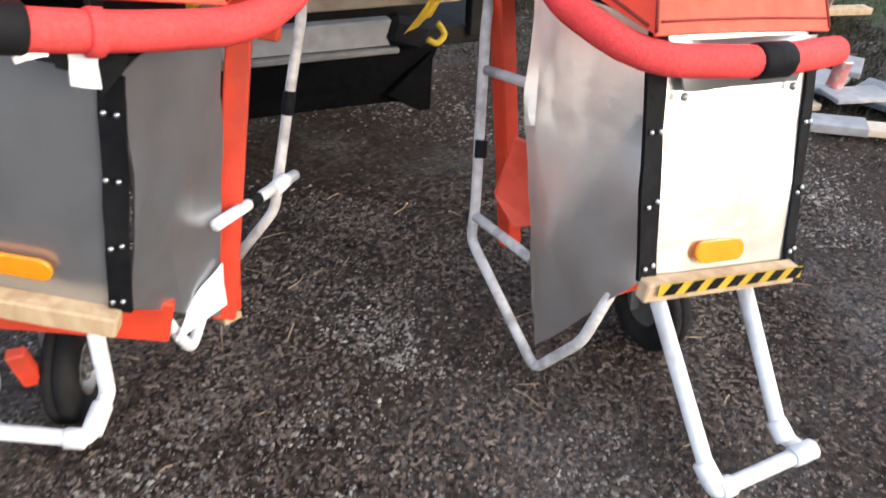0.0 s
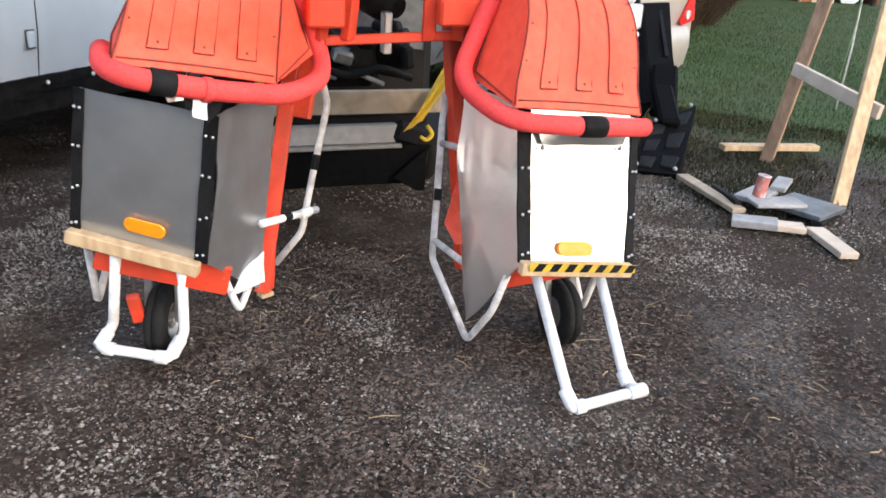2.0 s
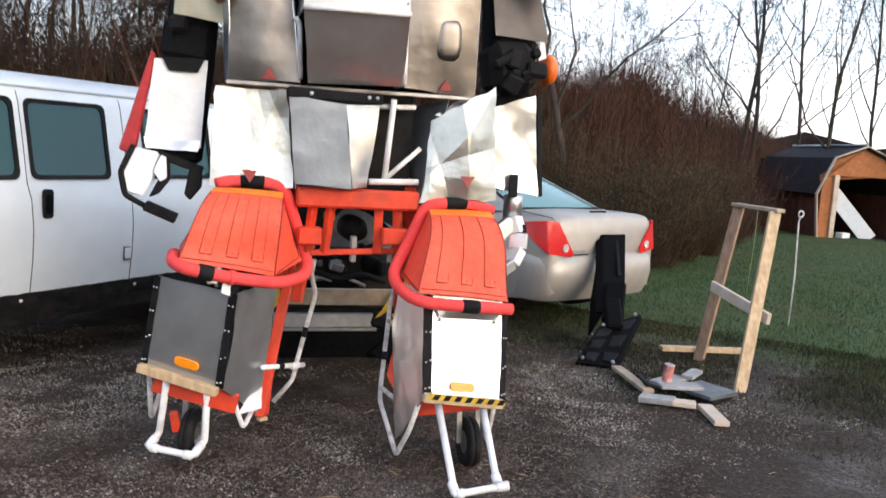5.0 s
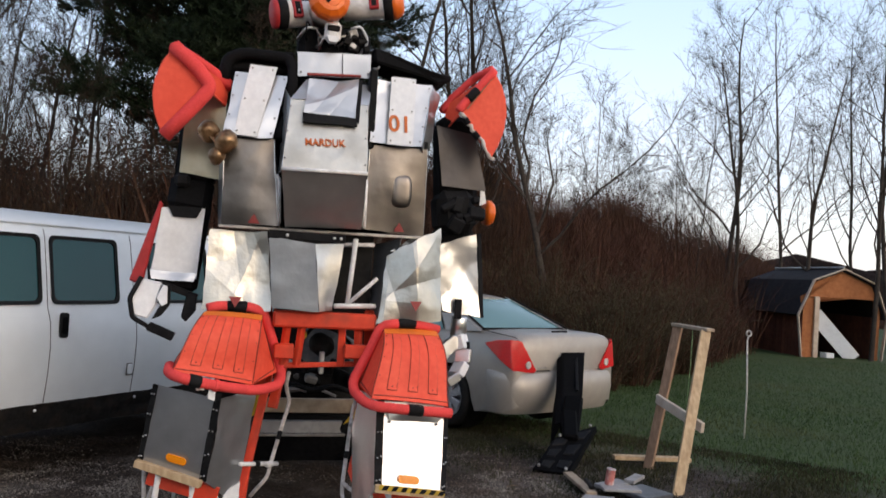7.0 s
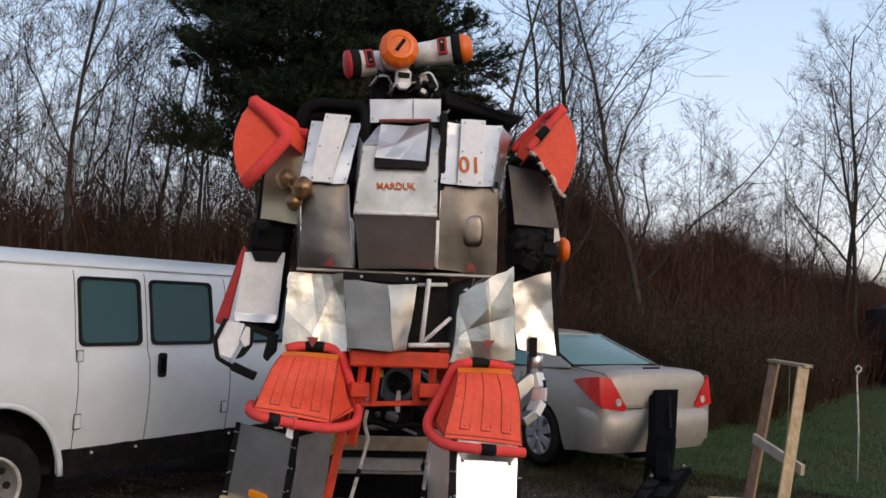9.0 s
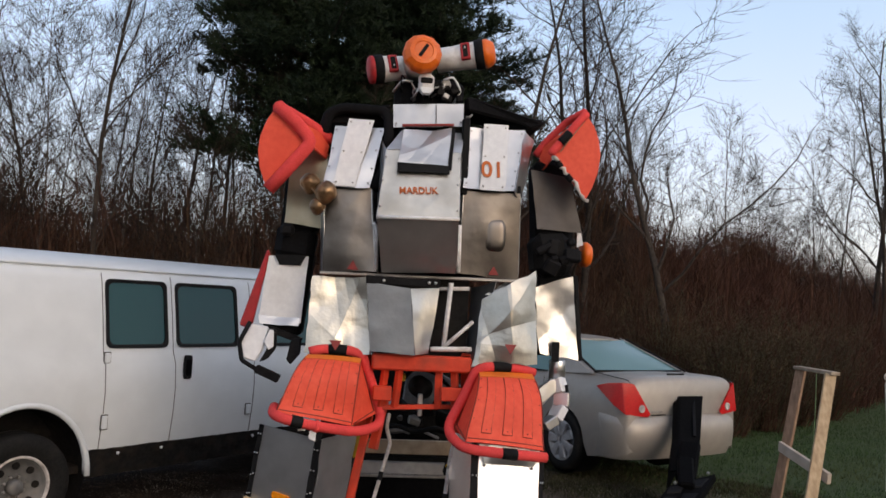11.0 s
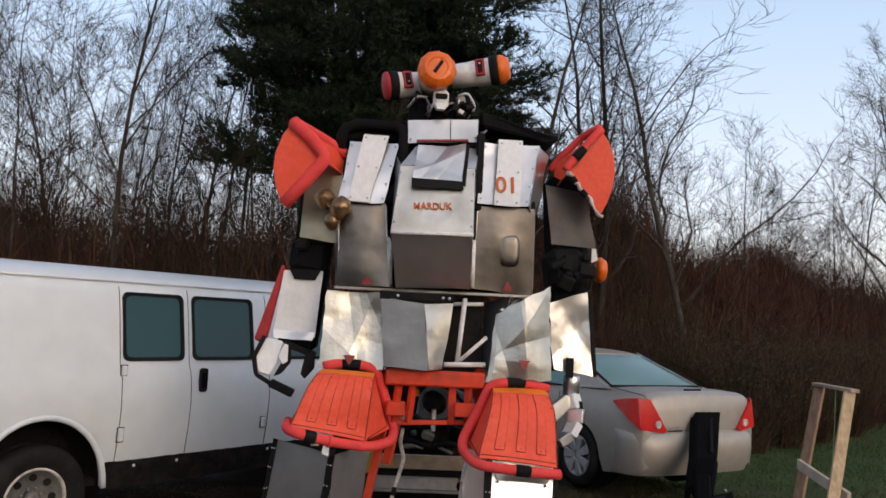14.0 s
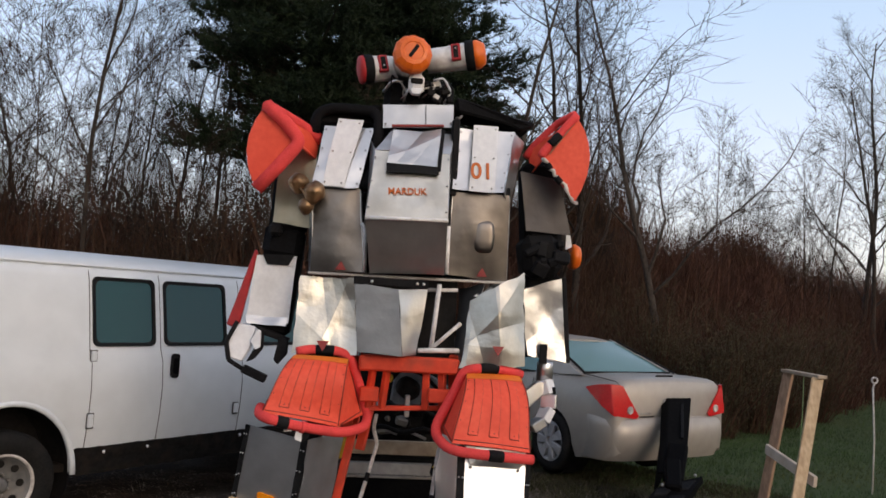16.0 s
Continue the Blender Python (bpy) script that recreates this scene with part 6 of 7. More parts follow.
spun("wrist", [(0.055, 0), (0.055, 0.15), (0.05, 0.16)], pose(0.905, 0.34, 1.27), ALU, robot, "aluminium wrist tube", 20)
HANDR = [(0.905, 0.30, 1.31), (0.93, 0.28, 1.22), (0.925, 0.27, 1.13), (0.88, 0.25, 1.05), (0.80, 0.23, 1.00)]
for i in range(4):
    timber("finger_segment", HANDR[i], HANDR[i + 1], 0.105, 0.06, ALU if i % 2 else WHITE_BOARD, robot, "bright folded aluminium finger segment", 0, 0.006)
slab("palm", [(0.76, 0.25, 1.24), (0.85, 0.25, 1.31), (0.93, 0.26, 1.28), (0.88, 0.25, 1.22), (0.80, 0.24, 1.14), (0.75, 0.24, 1.10)], 0.05, ALU, robot, "bright hand plate", (0, 1, 0), 0.006)
tube("finger_edge", [(0.955, 0.27, 1.27), (0.965, 0.26, 1.15), (0.93, 0.25, 1.06)], 0.012, BLACK, robot, "", 0.03, 8)


# three small bronze ornaments on the shoulder strap, as plain lumps
def ornament(m, s, label):
    bm = bmesh.new()
    bmesh.ops.create_icosphere(bm, subdivisions=3, radius=1)
    for v in bm.verts:
        p = v.co.copy()
        k = 1 + 0.10 * noise.noise(p * 2.0)
        if p.z < -0.15:
            k *= 0.82
        if p.y < -0.3:
            for ex in (-0.38, 0.38):
                d = (Vector((p.x - ex, 0, p.z - 0.02))).length
                k -= max(0, 0.26 - d) * 0.9
        v.co = p * k
    bmesh.ops.transform(bm, matrix=m @ Matrix.Diagonal((s * 0.85, s, s * 1.05, 1)), verts=bm.verts)
    ob = part("ornament", bm, BRONZE, robot, label, True)


ornament(pose(-0.79, 0.07, 2.465, 0, -12, -25), 0.074, "bronze-coloured rounded ornament")
ornament(pose(-0.69, 0.0, 2.405, 10, 14, 12), 0.080, "bronze-coloured rounded ornament")
ornament(pose(-0.735, 0.03, 2.325, 30, 0, 0), 0.060, "bronze-coloured rounded ornament")
tube("ornament_strap", [(-0.84, 0.12, 2.46), (-0.76, 0.0, 2.43), (-0.70, 0.0, 2.30)], 0.009, BRONZE, robot, "", 0.03, 8)


# ---------------------------------------------------------------- trailer behind the robot
def make_trailer():
    root = thing("trailer", pose(0.08, 1.05, 0), "low utility trailer with plank deck, black mudguard and strapped engine", "trailer")
    timber("plank", (-0.42, -0.15, 0.72), (0.36, -0.15, 0.72), 0.10, 0.04, GREY_WOOD, root, "weathered plank", 90)
    timber("rear_beam", (-0.45, -0.02, 0.545), (0.18, -0.02, 0.545), 0.085, 0.05, GREY_BOARD, root, "scuffed grey steel beam", 90)
    timber("beam_lip", (-0.48, -0.055, 0.492), (0.20, -0.055, 0.492), 0.02, 0.03, GREY_METAL, root, "worn bright edge", 90)
    timber("beam_wrap", (0.17, -0.03, 0.56), (0.30, -0.03, 0.52), 0.10, 0.07, BLACK, root, "black wrapped beam end", 90, 0.02)
    slab("engine_cover", [(-0.16, 0.16, 0.93), (0.36, 0.16, 0.88), (0.38, 0.20, 1.10), (0.02, 0.22, 1.30), (-0.12, 0.22, 1.22)], 0.04, SLATE, root, "grey plastic engine cover", (0, 1, 0), 0.01)
    sheet("mudguard", [(-0.50, -0.06, 0.49), (0.34, -0.06, 0.49), (0.30, -0.03, 0.30), (-0.50, -0.03, 0.30)], PITCH, root, "black steel skirt", 0.02, 8, 0.006)
    slab("skirt_corner", [(0.16, -0.07, 0.34), (0.32, -0.07, 0.48), (0.32, -0.07, 0.27), (0.28, -0.07, 0.27)], 0.03, PITCH, root, "", (0, 1, 0))
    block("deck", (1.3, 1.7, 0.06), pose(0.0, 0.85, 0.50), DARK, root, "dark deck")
    block("tool_chest", (1.1, 0.5, 0.95), pose(-0.02, 0.75, 1.0), DARK, root, "dark block behind the engine", 0.05)
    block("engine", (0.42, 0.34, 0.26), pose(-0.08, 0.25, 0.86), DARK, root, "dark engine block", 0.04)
    spun("engine_drum", [(0.02, 0), (0.12, 0.01), (0.12, 0.2), (0.02, 0.21)], pose(0.12, 0.2, 0.90, 90, 0, 60) @ Matrix.Diagonal((0.8, 0.8, 0.8, 1)), DARK, root, "", 20)
    for k in range(5):
        timber("engine_rod", (-0.3 + 0.09 * k, 0.05, 0.82), (-0.2 + 0.11 * k, 0.02, 0.76 + 0.03 * (k % 3)), 0.02, 0.02, GREY_METAL if k % 2 else DARK, root)
    for a, b in (((0.38, -0.19, 0.90), (0.20, -0.21, 0.62)), ((-0.50, -0.2, 0.90), (-0.46, -0.2, 0.66))):
        patch("strap", lambda u, v, lift, a=Vector(a), b=Vector(b): a.lerp(b, v) + Vector(((u - 0.5) * 0.085, -0.02 * math.sin(v * 3.1) + 0.008 * math.sin(u * 9 + v * 7) - lift, (u - 0.5) * 0.05)), 6, 12, 0.004, YELLOW, root, "yellow ratchet strap")
    rr = random.Random(8)
    for k in range(14):
        x, z = rr.uniform(-0.40, 0.30), rr.uniform(0.80, 1.02)
        block("engine_part", (rr.uniform(0.04, 0.13), rr.uniform(0.04, 0.1), rr.uniform(0.03, 0.10)), pose(x, rr.uniform(0.0, 0.12), z, rr.uniform(-30, 30), rr.uniform(-40, 40), rr.uniform(-40, 40)), rr.choice((DARK, DARK, BLACK, GREY_METAL)), root, "", 0.01)
    tube("engine_hose", [(-0.38, 0.0, 0.80), (-0.2, -0.05, 0.86), (-0.05, 0.0, 0.80), (0.1, -0.04, 0.85), (0.25, 0.0, 0.79)], 0.018, BLACK, root, "", 0.05, 8)
    tube("engine_hose", [(-0.3, 0.05, 1.0), (-0.1, 0.0, 0.93), (0.05, 0.03, 1.0), (0.2, 0.0, 0.93)], 0.013, BLACK, root, "", 0.05, 8)
    for z in (0.66, 0.60):
        timber("deck_edge", (-0.44, 0.02, z), (0.34, 0.02, z), 0.03, 0.04, DARK, root)
    tube("strap_hook", [(0.27, -0.2, 0.62), (0.30, -0.2, 0.58), (0.27, -0.2, 0.55), (0.24, -0.2, 0.57)], 0.010, YELLOW, root, "", 0.02, 8)
    for x in (-0.62, 0.62):
        wheel("wheel", pose(x, 1.0, 0.24, 0, 90 if x > 0 else -90, 0), 0.27, 0.15, 0.15, root, GREY_METAL, "black trailer tyre", 0, True)
    for x in (-0.55, 0.50):
        timber("deck_post", (x, 0.0, 0.5), (x, 0.02, 1.05), 0.05, 0.05, DARK, root)
    timber("tow_bar", (0, 1.6, 0.45), (0, 2.4, 0.42), 0.06, 0.06, DARK, root)
    return root


make_trailer()


# ---------------------------------------------------------------- black boot-shaped prop beside the car
def make_boot():
    root = thing("black_leg_prop", pose(2.70, 2.45, 0), "long black riveted leg-shaped prop leaning against the sedan", "prop")
    P = lambda x, y, z: Vector((x - 2.70, y - 2.45, z))
    slab("shaft", [P(3.06, 3.42, 0.91), P(3.34, 3.44, 0.92), P(3.11, 2.98, 0.56), P(2.97, 2.69, 0.45), P(2.86, 2.52, 0.30), P(2.68, 2.53, 0.29), P(2.86, 2.94, 0.53)], 0.10, PITCH, root, "black sheet shaft", (-0.45, 0.75, -0.3), 0.012)
    slab("side_panel", [P(3.05, 3.42, 0.90), P(2.85, 2.94, 0.52), P(2.68, 2.54, 0.26), P(2.66, 2.72, 0.02), P(2.79, 3.0, 0.0), P(2.86, 3.15, 0.30)], 0.03, PITCH, root, "", (0.2, 1, 0), 0.008)
    foot = sheet("foot_plate", [P(2.52, 2.30, 0.20), P(3.04, 2.48, 0.28), P(2.42, 1.74, 0.0), P(2.16, 1.93, 0.0)], PITCH, root, "riveted black foot plate with raised pads", 0.04, 10, 0.012, 6)
    sheet("foot_side", [P(3.04, 2.48, 0.275), P(3.08, 2.53, 0.21), P(2.47, 1.78, -0.03), P(2.42, 1.74, -0.005)], PITCH, root, "", 0.02, 6, 0.006)
    Q = lambda u, v, h: P(2.52, 2.30, 0.20).lerp(P(3.04, 2.48, 0.28), u).lerp(P(2.16, 1.93, 0.0).lerp(P(2.42, 1.74, 0.0), u), v) + Vector((-0.25, -0.3, 0.9)) * h
    for k, (u0, u1, v0, v1) in enumerate(((0.05, 0.45, 0.08, 0.34), (0.55, 0.92, 0.05, 0.28), (0.08, 0.42, 0.42, 0.66), (0.52, 0.90, 0.38, 0.64), (0.12, 0.46, 0.74, 0.95), (0.55, 0.92, 0.74, 0.94))):
        slab("foot_pad", [Q(u0, v0, 0.012), Q(u1, v0 + 0.03, 0.012), Q(u1 - 0.05, v1, 0.012), Q(u0 + 0.03, v1 - 0.03, 0.012)], 0.05, BLACK, foot, "", (0.25, 0.3, -0.9), 0.008)
    timber("instep", P(2.80, 2.62, 0.38), P(2.66, 2.25, 0.19), 0.15, 0.10, PITCH, root, "", 0, 0.02)
    timber("shaft_rib", P(3.20, 3.38, 0.86), P(3.02, 2.92, 0.56), 0.03, 0.02, BLACK, root, "", 0, 0.004)
    timber("ankle", P(2.93, 2.80, 0.50), P(2.74, 2.46, 0.22), 0.19, 0.10, PITCH, root, "", 0, 0.02)
    for p in ((2.21, 1.93, 0.03), (2.57, 2.30, 0.22), (2.95, 2.44, 0.29), (2.68, 2.72, 0.03), (2.41, 1.78, 0.03)):
        spun("bolt", [(0.016, 0), (0.016, 0.010), (0.001, 0.015)], Matrix.Translation(P(*p)) @ pose(0, 0, 0, 50), GREY_METAL, root, "", 8)
    return root


make_boot()


# ---------------------------------------------------------------- saw-horse, off-cuts, marker stick
def make_sawhorse():
    root = thing("sawhorse", pose(3.4, 1.6, 0), "rough sawhorse of raw pine lumber standing at the lawn edge", "sawhorse")
    P = lambda x, y, z: Vector((x - 3.4, y - 1.6, z))
    timber("leg", P(3.10, 1.06, -0.02), P(3.58, 1.50, 1.33), 0.09, 0.04, PINE_WOOD, root, "pale pine leg", 30)
    timber("leg", P(3.37, 2.02, -0.04), P(3.62, 2.02, 1.34), 0.09, 0.04, BROWN_WOOD, root, "brown weathered leg", 30)
    timber("cap_rail", P(3.605, 2.06, 1.350), P(3.60, 1.455, 1.345), 0.085, 0.03, GREY_WOOD, root, "", 0)
    timber("brace", P(3.42, 2.00, 0.64), P(3.40, 1.20, 0.52), 0.035, 0.09, TARP, root, "pale cross brace")
    timber("base_rail", P(3.08, 2.17, 0.045), P(3.84, 2.05, 0.045), 0.09, 0.04, PINE_WOOD, root, "pale base rail", 0)
    tube("string", [P(3.60, 1.74, 1.33), P(3.59, 1.73, 1.0), P(3.575, 1.74, 0.62)], 0.003, STRING, root, "thin green string", 0, 6)
    return root


make_sawhorse()
OFFCUTS = [((2.37, 1.64, 0.03), (2.27, 0.96, 0.045), 0.085, 0.03, GREY_WOOD, "grey weathered offcut board on gravel"),
           ((2.15, 0.87, 0.035), (2.33, 0.72, 0.05), 0.13, 0.04, GREY_BOARD, "grey stubby board lying on gravel"),
           ((2.32, 0.74, 0.04), (2.46, 0.66, 0.04), 0.10, 0.035, TARP, "pale short board lying on gravel"),
           ((2.53, 0.66, 0.03), (2.43, 0.31, 0.03), 0.10, 0.035, TARP, "pale short board lying on gravel"),
           ((2.36, 0.98, 0.085), (2.66, 0.92, 0.085), 0.15, 0.022, GREY_BOARD, "grey panel lying on offcuts"),
           ((2.55, 0.86, 0.060), (2.86, 0.98, 0.055), 0.32, 0.03, SLATE, "slate-grey wet panel lying on offcuts"),
           ((2.42, 1.10, 0.055), (2.70, 1.24, 0.055), 0.15, 0.03, GREY_BOARD, "grey panel lying on offcuts"),
           ((2.42, 1.38, 0.04), (2.30, 1.02, 0.07), 0.035, 0.03, DARK, "thin black strip lying on offcuts"),
           ((2.70, 1.16, 0.08), (2.88, 1.30, 0.09), 0.09, 0.03, GREY_BOARD, "grey broken board on the offcut pile"),
           ((2.60, 0.72, 0.03), (2.84, 0.84, 0.03), 0.06, 0.03, DARK, "black strip under the offcut pile")]
for a, b, w, h, mt_, lab in OFFCUTS:
    m, ln = beam_pose(a, b, 90)
    ob = block("offcut_board", (h, w, ln), m, mt_, None, "", 0.004)
    tagged(ob, lab, "board", "boards by the sawhorse")
tin = thing("tin_can", pose(2.455, 1.04, 0.095, 4, 5, 20), "faded red and white tin standing on the offcut pile", "tin")
spun("body", [(0.001, 0.0), (0.036, 0.0), (0.038, 0.004), (0.036, 0.010), (0.036, 0.118), (0.038, 0.124)], pose(0, 0, 0), TIN, tin, "faded red and white printed side", 20)
spun("lid", [(0.038, 0.121), (0.0385, 0.127), (0.034, 0.128), (0.033, 0.123), (0.001, 0.123)], pose(0, 0, 0), ALU, tin, "bare metal lid", 20)
st = thing("marker_stick", pose(5.60, 3.63, -0.09), "thin white marker stick with a bent top stuck in the lawn", "stick")
tube("rod", [(0, 0, -0.05), (0.01, 0, 0.6), (-0.02, 0, 1.2), (0.0, 0, 1.26)], 0.010, PVC_WORN, st, "", 0, 8)
tube("loop", [(0.034 * math.sin(a), 0, 1.285 - 0.034 * math.cos(a)) for a in np.linspace(0, 2 * math.pi, 17)], 0.010, PVC_WORN, st, "", 0, 8)


# ---------------------------------------------------------------- shed
SHED = (18.05, 18.1, -15)


def make_shed():
    """Gambrel shed: local x along its open front, y into its depth."""
    root = thing("shed", pose(SHED[0], SHED[1], ground_z(SHED[0], SHED[1]) - 0.05, 0, 0, SHED[2]), "dark red board shed with plum-black roof and orange-brown open front", "shed")
    w, deep = 3.0, 5.4
    roof = [(0.0, 1.45), (0.50, 2.66), (1.5, 3.08), (2.58, 2.62), (3.0, 1.45)]
    for (xa, za), (xb, zb) in zip(roof, roof[1:]):
        slab("roof_slope", [(xa, -0.1, za), (xb, -0.1, zb), (xb, deep, zb), (xa, deep, za)], 0.08, SHED_ROOF, root, "plum-black roofing", None, 0.01)
    tube("ridge_cap", [(1.5, -0.1, 3.12), (1.5, deep, 3.12)], 0.05, GREY_METAL, root, "", 0, 6)
    for k in range(21):
        block("board", (0.04, 0.245, 1.5), pose(0.22, 0.14 + 0.255 * k, 0.74), SHED_WOOD, root, "", 0.008)
        block("board", (0.04, 0.245, 1.5), pose(2.78, 0.14 + 0.255 * k, 0.74), SHED_WOOD, root, "", 0.008)
    block("back_wall", (2.5, 0.06, 2.6), pose(1.5, deep - 0.05, 1.3), DARK, root)
    slab("gable", [(0.14, 0.0, 2.08), (2.86, 0.0, 2.08), (2.80, 0.0, 2.2), (2.50, 0.0, 2.56), (1.5, 0.0, 3.0), (0.56, 0.0, 2.58), (0.16, 0.0, 1.9)], 0.06, SHED_ORANGE, root, "orange-brown gable panel", (0, 1, 0), 0.01)
    slab("front_panel", [(0.22, 0.0, 0.0), (0.62, 0.0, 0.0), (0.62, 0.0, 2.08), (0.22, 0.0, 2.0)], 0.06, SHED_ORANGE, root, "orange-brown front panel", (0, 1, 0), 0.01)
    slab("front_panel", [(2.60, 0.0, 0.0), (2.80, 0.0, 0.0), (2.84, 0.0, 2.0), (2.60, 0.0, 2.08)], 0.06, SHED_ORANGE, root, "orange-brown front panel", (0, 1, 0), 0.01)
    block("door_post", (0.16, 0.12, 2.1), pose(0.66, -0.03, 1.05), TARP, root, "pale door post", 0.01)
    edge = [(0.16, 0.0)] + [(x, z) for x, z in roof] + [(2.84, 0.0)]
    for (xa, za), (xb, zb) in zip(edge, edge[1:]):
        timber("fascia_board", (xa, -0.13, za), (xb, -0.13, zb), 0.14, 0.04, TARP, root, "pale fascia board", 0, 0.01)
    timber("leaning_panel", (0.85, 0.5, 1.5), (2.15, 0.3, 0.03), 0.5, 0.06, WHITE_BOARD, root, "pale panel leaning inside the shed", 90)
    block("crate", (0.35, 0.3, 0.2), pose(1.2, 0.2, 0.12, 0, 0, 20), WHITE_BOARD, root, "", 0.02)
    return root


make_shed()


# ---------------------------------------------------------------- bare trees
def limb_path(rnd, p, d, length, n, wander, lift):
    pts, dirs = [p.copy()], [d.copy()]
    for i in range(n):
        d = (d + Vector((rnd.gauss(0, wander), rnd.gauss(0, wander), rnd.gauss(lift, wander * 0.5)))).normalized()
        p = p + d * length / n
        pts.append(p.copy())
        dirs.append(d.copy())
    return pts, dirs


def spike(V, F, p, d, ln, r):
    """A single fine twig: a three-sided sliver."""
    u = d.orthogonal().normalized()
    w = d.cross(u)
    o = len(V)
    V.extend((p + u * r, p - u * r * 0.5 + w * r * 0.87, p - u * r * 0.5 - w * r * 0.87, p + d * ln))
    F.extend(((o, o + 1, o + 3), (o + 1, o + 2, o + 3), (o + 2, o, o + 3)))


def branch(rnd, p, d, length, radius, level, out, twigs, V, F, crook):
    """Tapered limb that wanders upwards and forks: thick ones into out, thinner into twigs, the finest as slivers."""
    n = (9, 7, 4, 2)[level]
    pts, dirs = limb_path(rnd, p, d, length, n, (0.035, 0.12, 0.17, 0.2)[level] * crook, (0.01, 0.07, 0.06, 0.05)[level])
    radii = [max(0.0036, radius * (1 - 0.82 * i / n)) for i in range(n + 1)]
    (out if level < 2 else twigs).append((pts, radii, (7, 5, 3, 3)[level]))
    if level == 3:
        for k in range(3):
            i = rnd.randint(1, n)
            a = rnd.uniform(0, 2 * math.pi)
            e = (dirs[i] + Vector((math.cos(a), math.sin(a), 0.25)) * rnd.uniform(0.45, 0.9)).normalized()
            spike(V, F, pts[i], e, rnd.uniform(0.2, 0.45), 0.0034)
        return
    kids = (14, 7, 6)[level]
    for k in range(kids):
        u = 0.24 + 0.76 * (k + rnd.random()) / kids if level == 0 else 0.2 + 0.8 * (k + rnd.random()) / kids
        f = min(n - 1e-6, u * n)
        i = int(f)
        q, base, r = pts[i].lerp(pts[i + 1], f - i), dirs[i + 1], radii[i]
        a = rnd.uniform(0, 2 * math.pi)
        side = Vector((math.cos(a), math.sin(a), 0))
        side = side - base * side.dot(base)
        if side.length < 0.1:
            side = base.orthogonal()
        spread = rnd.uniform(0.40, 0.95) * (0.80 + 0.2 * crook)
        nd = (base * math.cos(spread) + side.normalized() * math.sin(spread) + Vector((0, 0, 0.12))).normalized()
        reach = (0.36, 0.48, 0.5)[level] * (1.2 - 0.75 * u if level == 0 else 1.1 - 0.4 * u) * rnd.uniform(0.7, 1.25)
        branch(rnd, q, nd, length * reach, max(0.006, r * rnd.uniform(0.34, 0.58)), level + 1, out, twigs, V, F, crook)


def swept(limbs):
    verts, faces = [], []
    for pts, radii, sides in limbs:
        v, f = tube_mesh(pts, 0, sides, radii)
        o = len(verts)
        verts += v
        faces += [tuple(i + o for i in q) for q in f if len(q) == 4]
    return verts, faces


def bare_tree(seed, height, girth, crook):
    rnd = random.Random(seed)
    out, twigs, V, F = [], [], [], []
    branch(rnd, Vector((0, 0, -0.2)), Vector((rnd.gauss(0, 0.05), rnd.gauss(0, 0.05), 1)), height, girth, 0, out, twigs, V, F, crook)
    v, f = swept(out)
    root = link_mesh("bare_tree", v, f, BARK, smooth=True)
    v, f = swept(twigs)
    o = len(v)
    link_mesh("crown", v + V, f + [tuple(i + o for i in q) for q in F], TWIG, root, "fine bare twigs")["kind"] = "stuff"
    return tagged(root, "leafless grey-barked tree in the wood edge", "tree", "bare trees")


variants = [bare_tree(11 + k, h, g, c) for k, (h, g, c) in enumerate(((12.5, 0.085, 1.3), (12.0, 0.065, 1.2), (10.0, 0.050, 1.4), (11.0, 0.110, 2.1), (10.0, 0.095, 1.9), (8.0, 0.030, 1.0), (13.0, 0.12, 1.4)))]


# the edge of the wood runs behind the yard
def edge_y(x):
    return 10.3 + 0.10 * x if x < 6 else 10.9 + 0.62 * (x - 6) if x < 12 else 14.6 + 1.1 * (x - 12)


rnd = random.Random(77)
EYE = (-0.45, -4.9)
# stretches of the wood: bearing from, bearing to, number, distance from, to, size from, to, kinds
STANDS = [(-38, -11, 24, 16, 25, 0.70, 0.98, (2, 5, 2, 5, 4, 1)), (-11, 8, 9, 20, 26, 0.85, 1.05, (1, 2, 2)), (-17, 4, 13, 14.5, 19, 0.55, 0.85, (5, 5, 2)), (9.5, 22, 4, 16.5, 19, 0.9, 1.05, (3, 4)), (8.5, 23, 7, 19, 25, 0.7, 0.95, (2, 5, 5)),
          (24.5, 33, 9, 28, 36, 0.65, 0.95, (5, 5, 2)), (33.5, 46, 7, 30, 38, 0.95, 1.15, (6, 0, 3)), (46, 66, 8, 33, 42, 0.9, 1.2, (6, 0, 1))]
used = [False] * len(variants)
for b0, b1, count, d0, d1, s0, s1, kinds in STANDS:
    for k in range(count):
        b = radians(b0 + (b1 - b0) * (k + rnd.random()) / count)
        d = rnd.uniform(d0, d1)
        x, y = EYE[0] + d * math.sin(b), EYE[1] + d * math.cos(b)
        i = rnd.choice(kinds)
        s = rnd.uniform(s0, s1)
        m = pose(x, y, ground_z(x, y), rnd.gauss(0, 1.6), rnd.gauss(0, 1.6), rnd.uniform(0, 360)) @ Matrix.Diagonal((s, s, s, 1))
        if not used[i]:
            used[i] = True
            variants[i].matrix_basis = m
        else:
            copy_thing(variants[i], m).scale = (s, s, s)


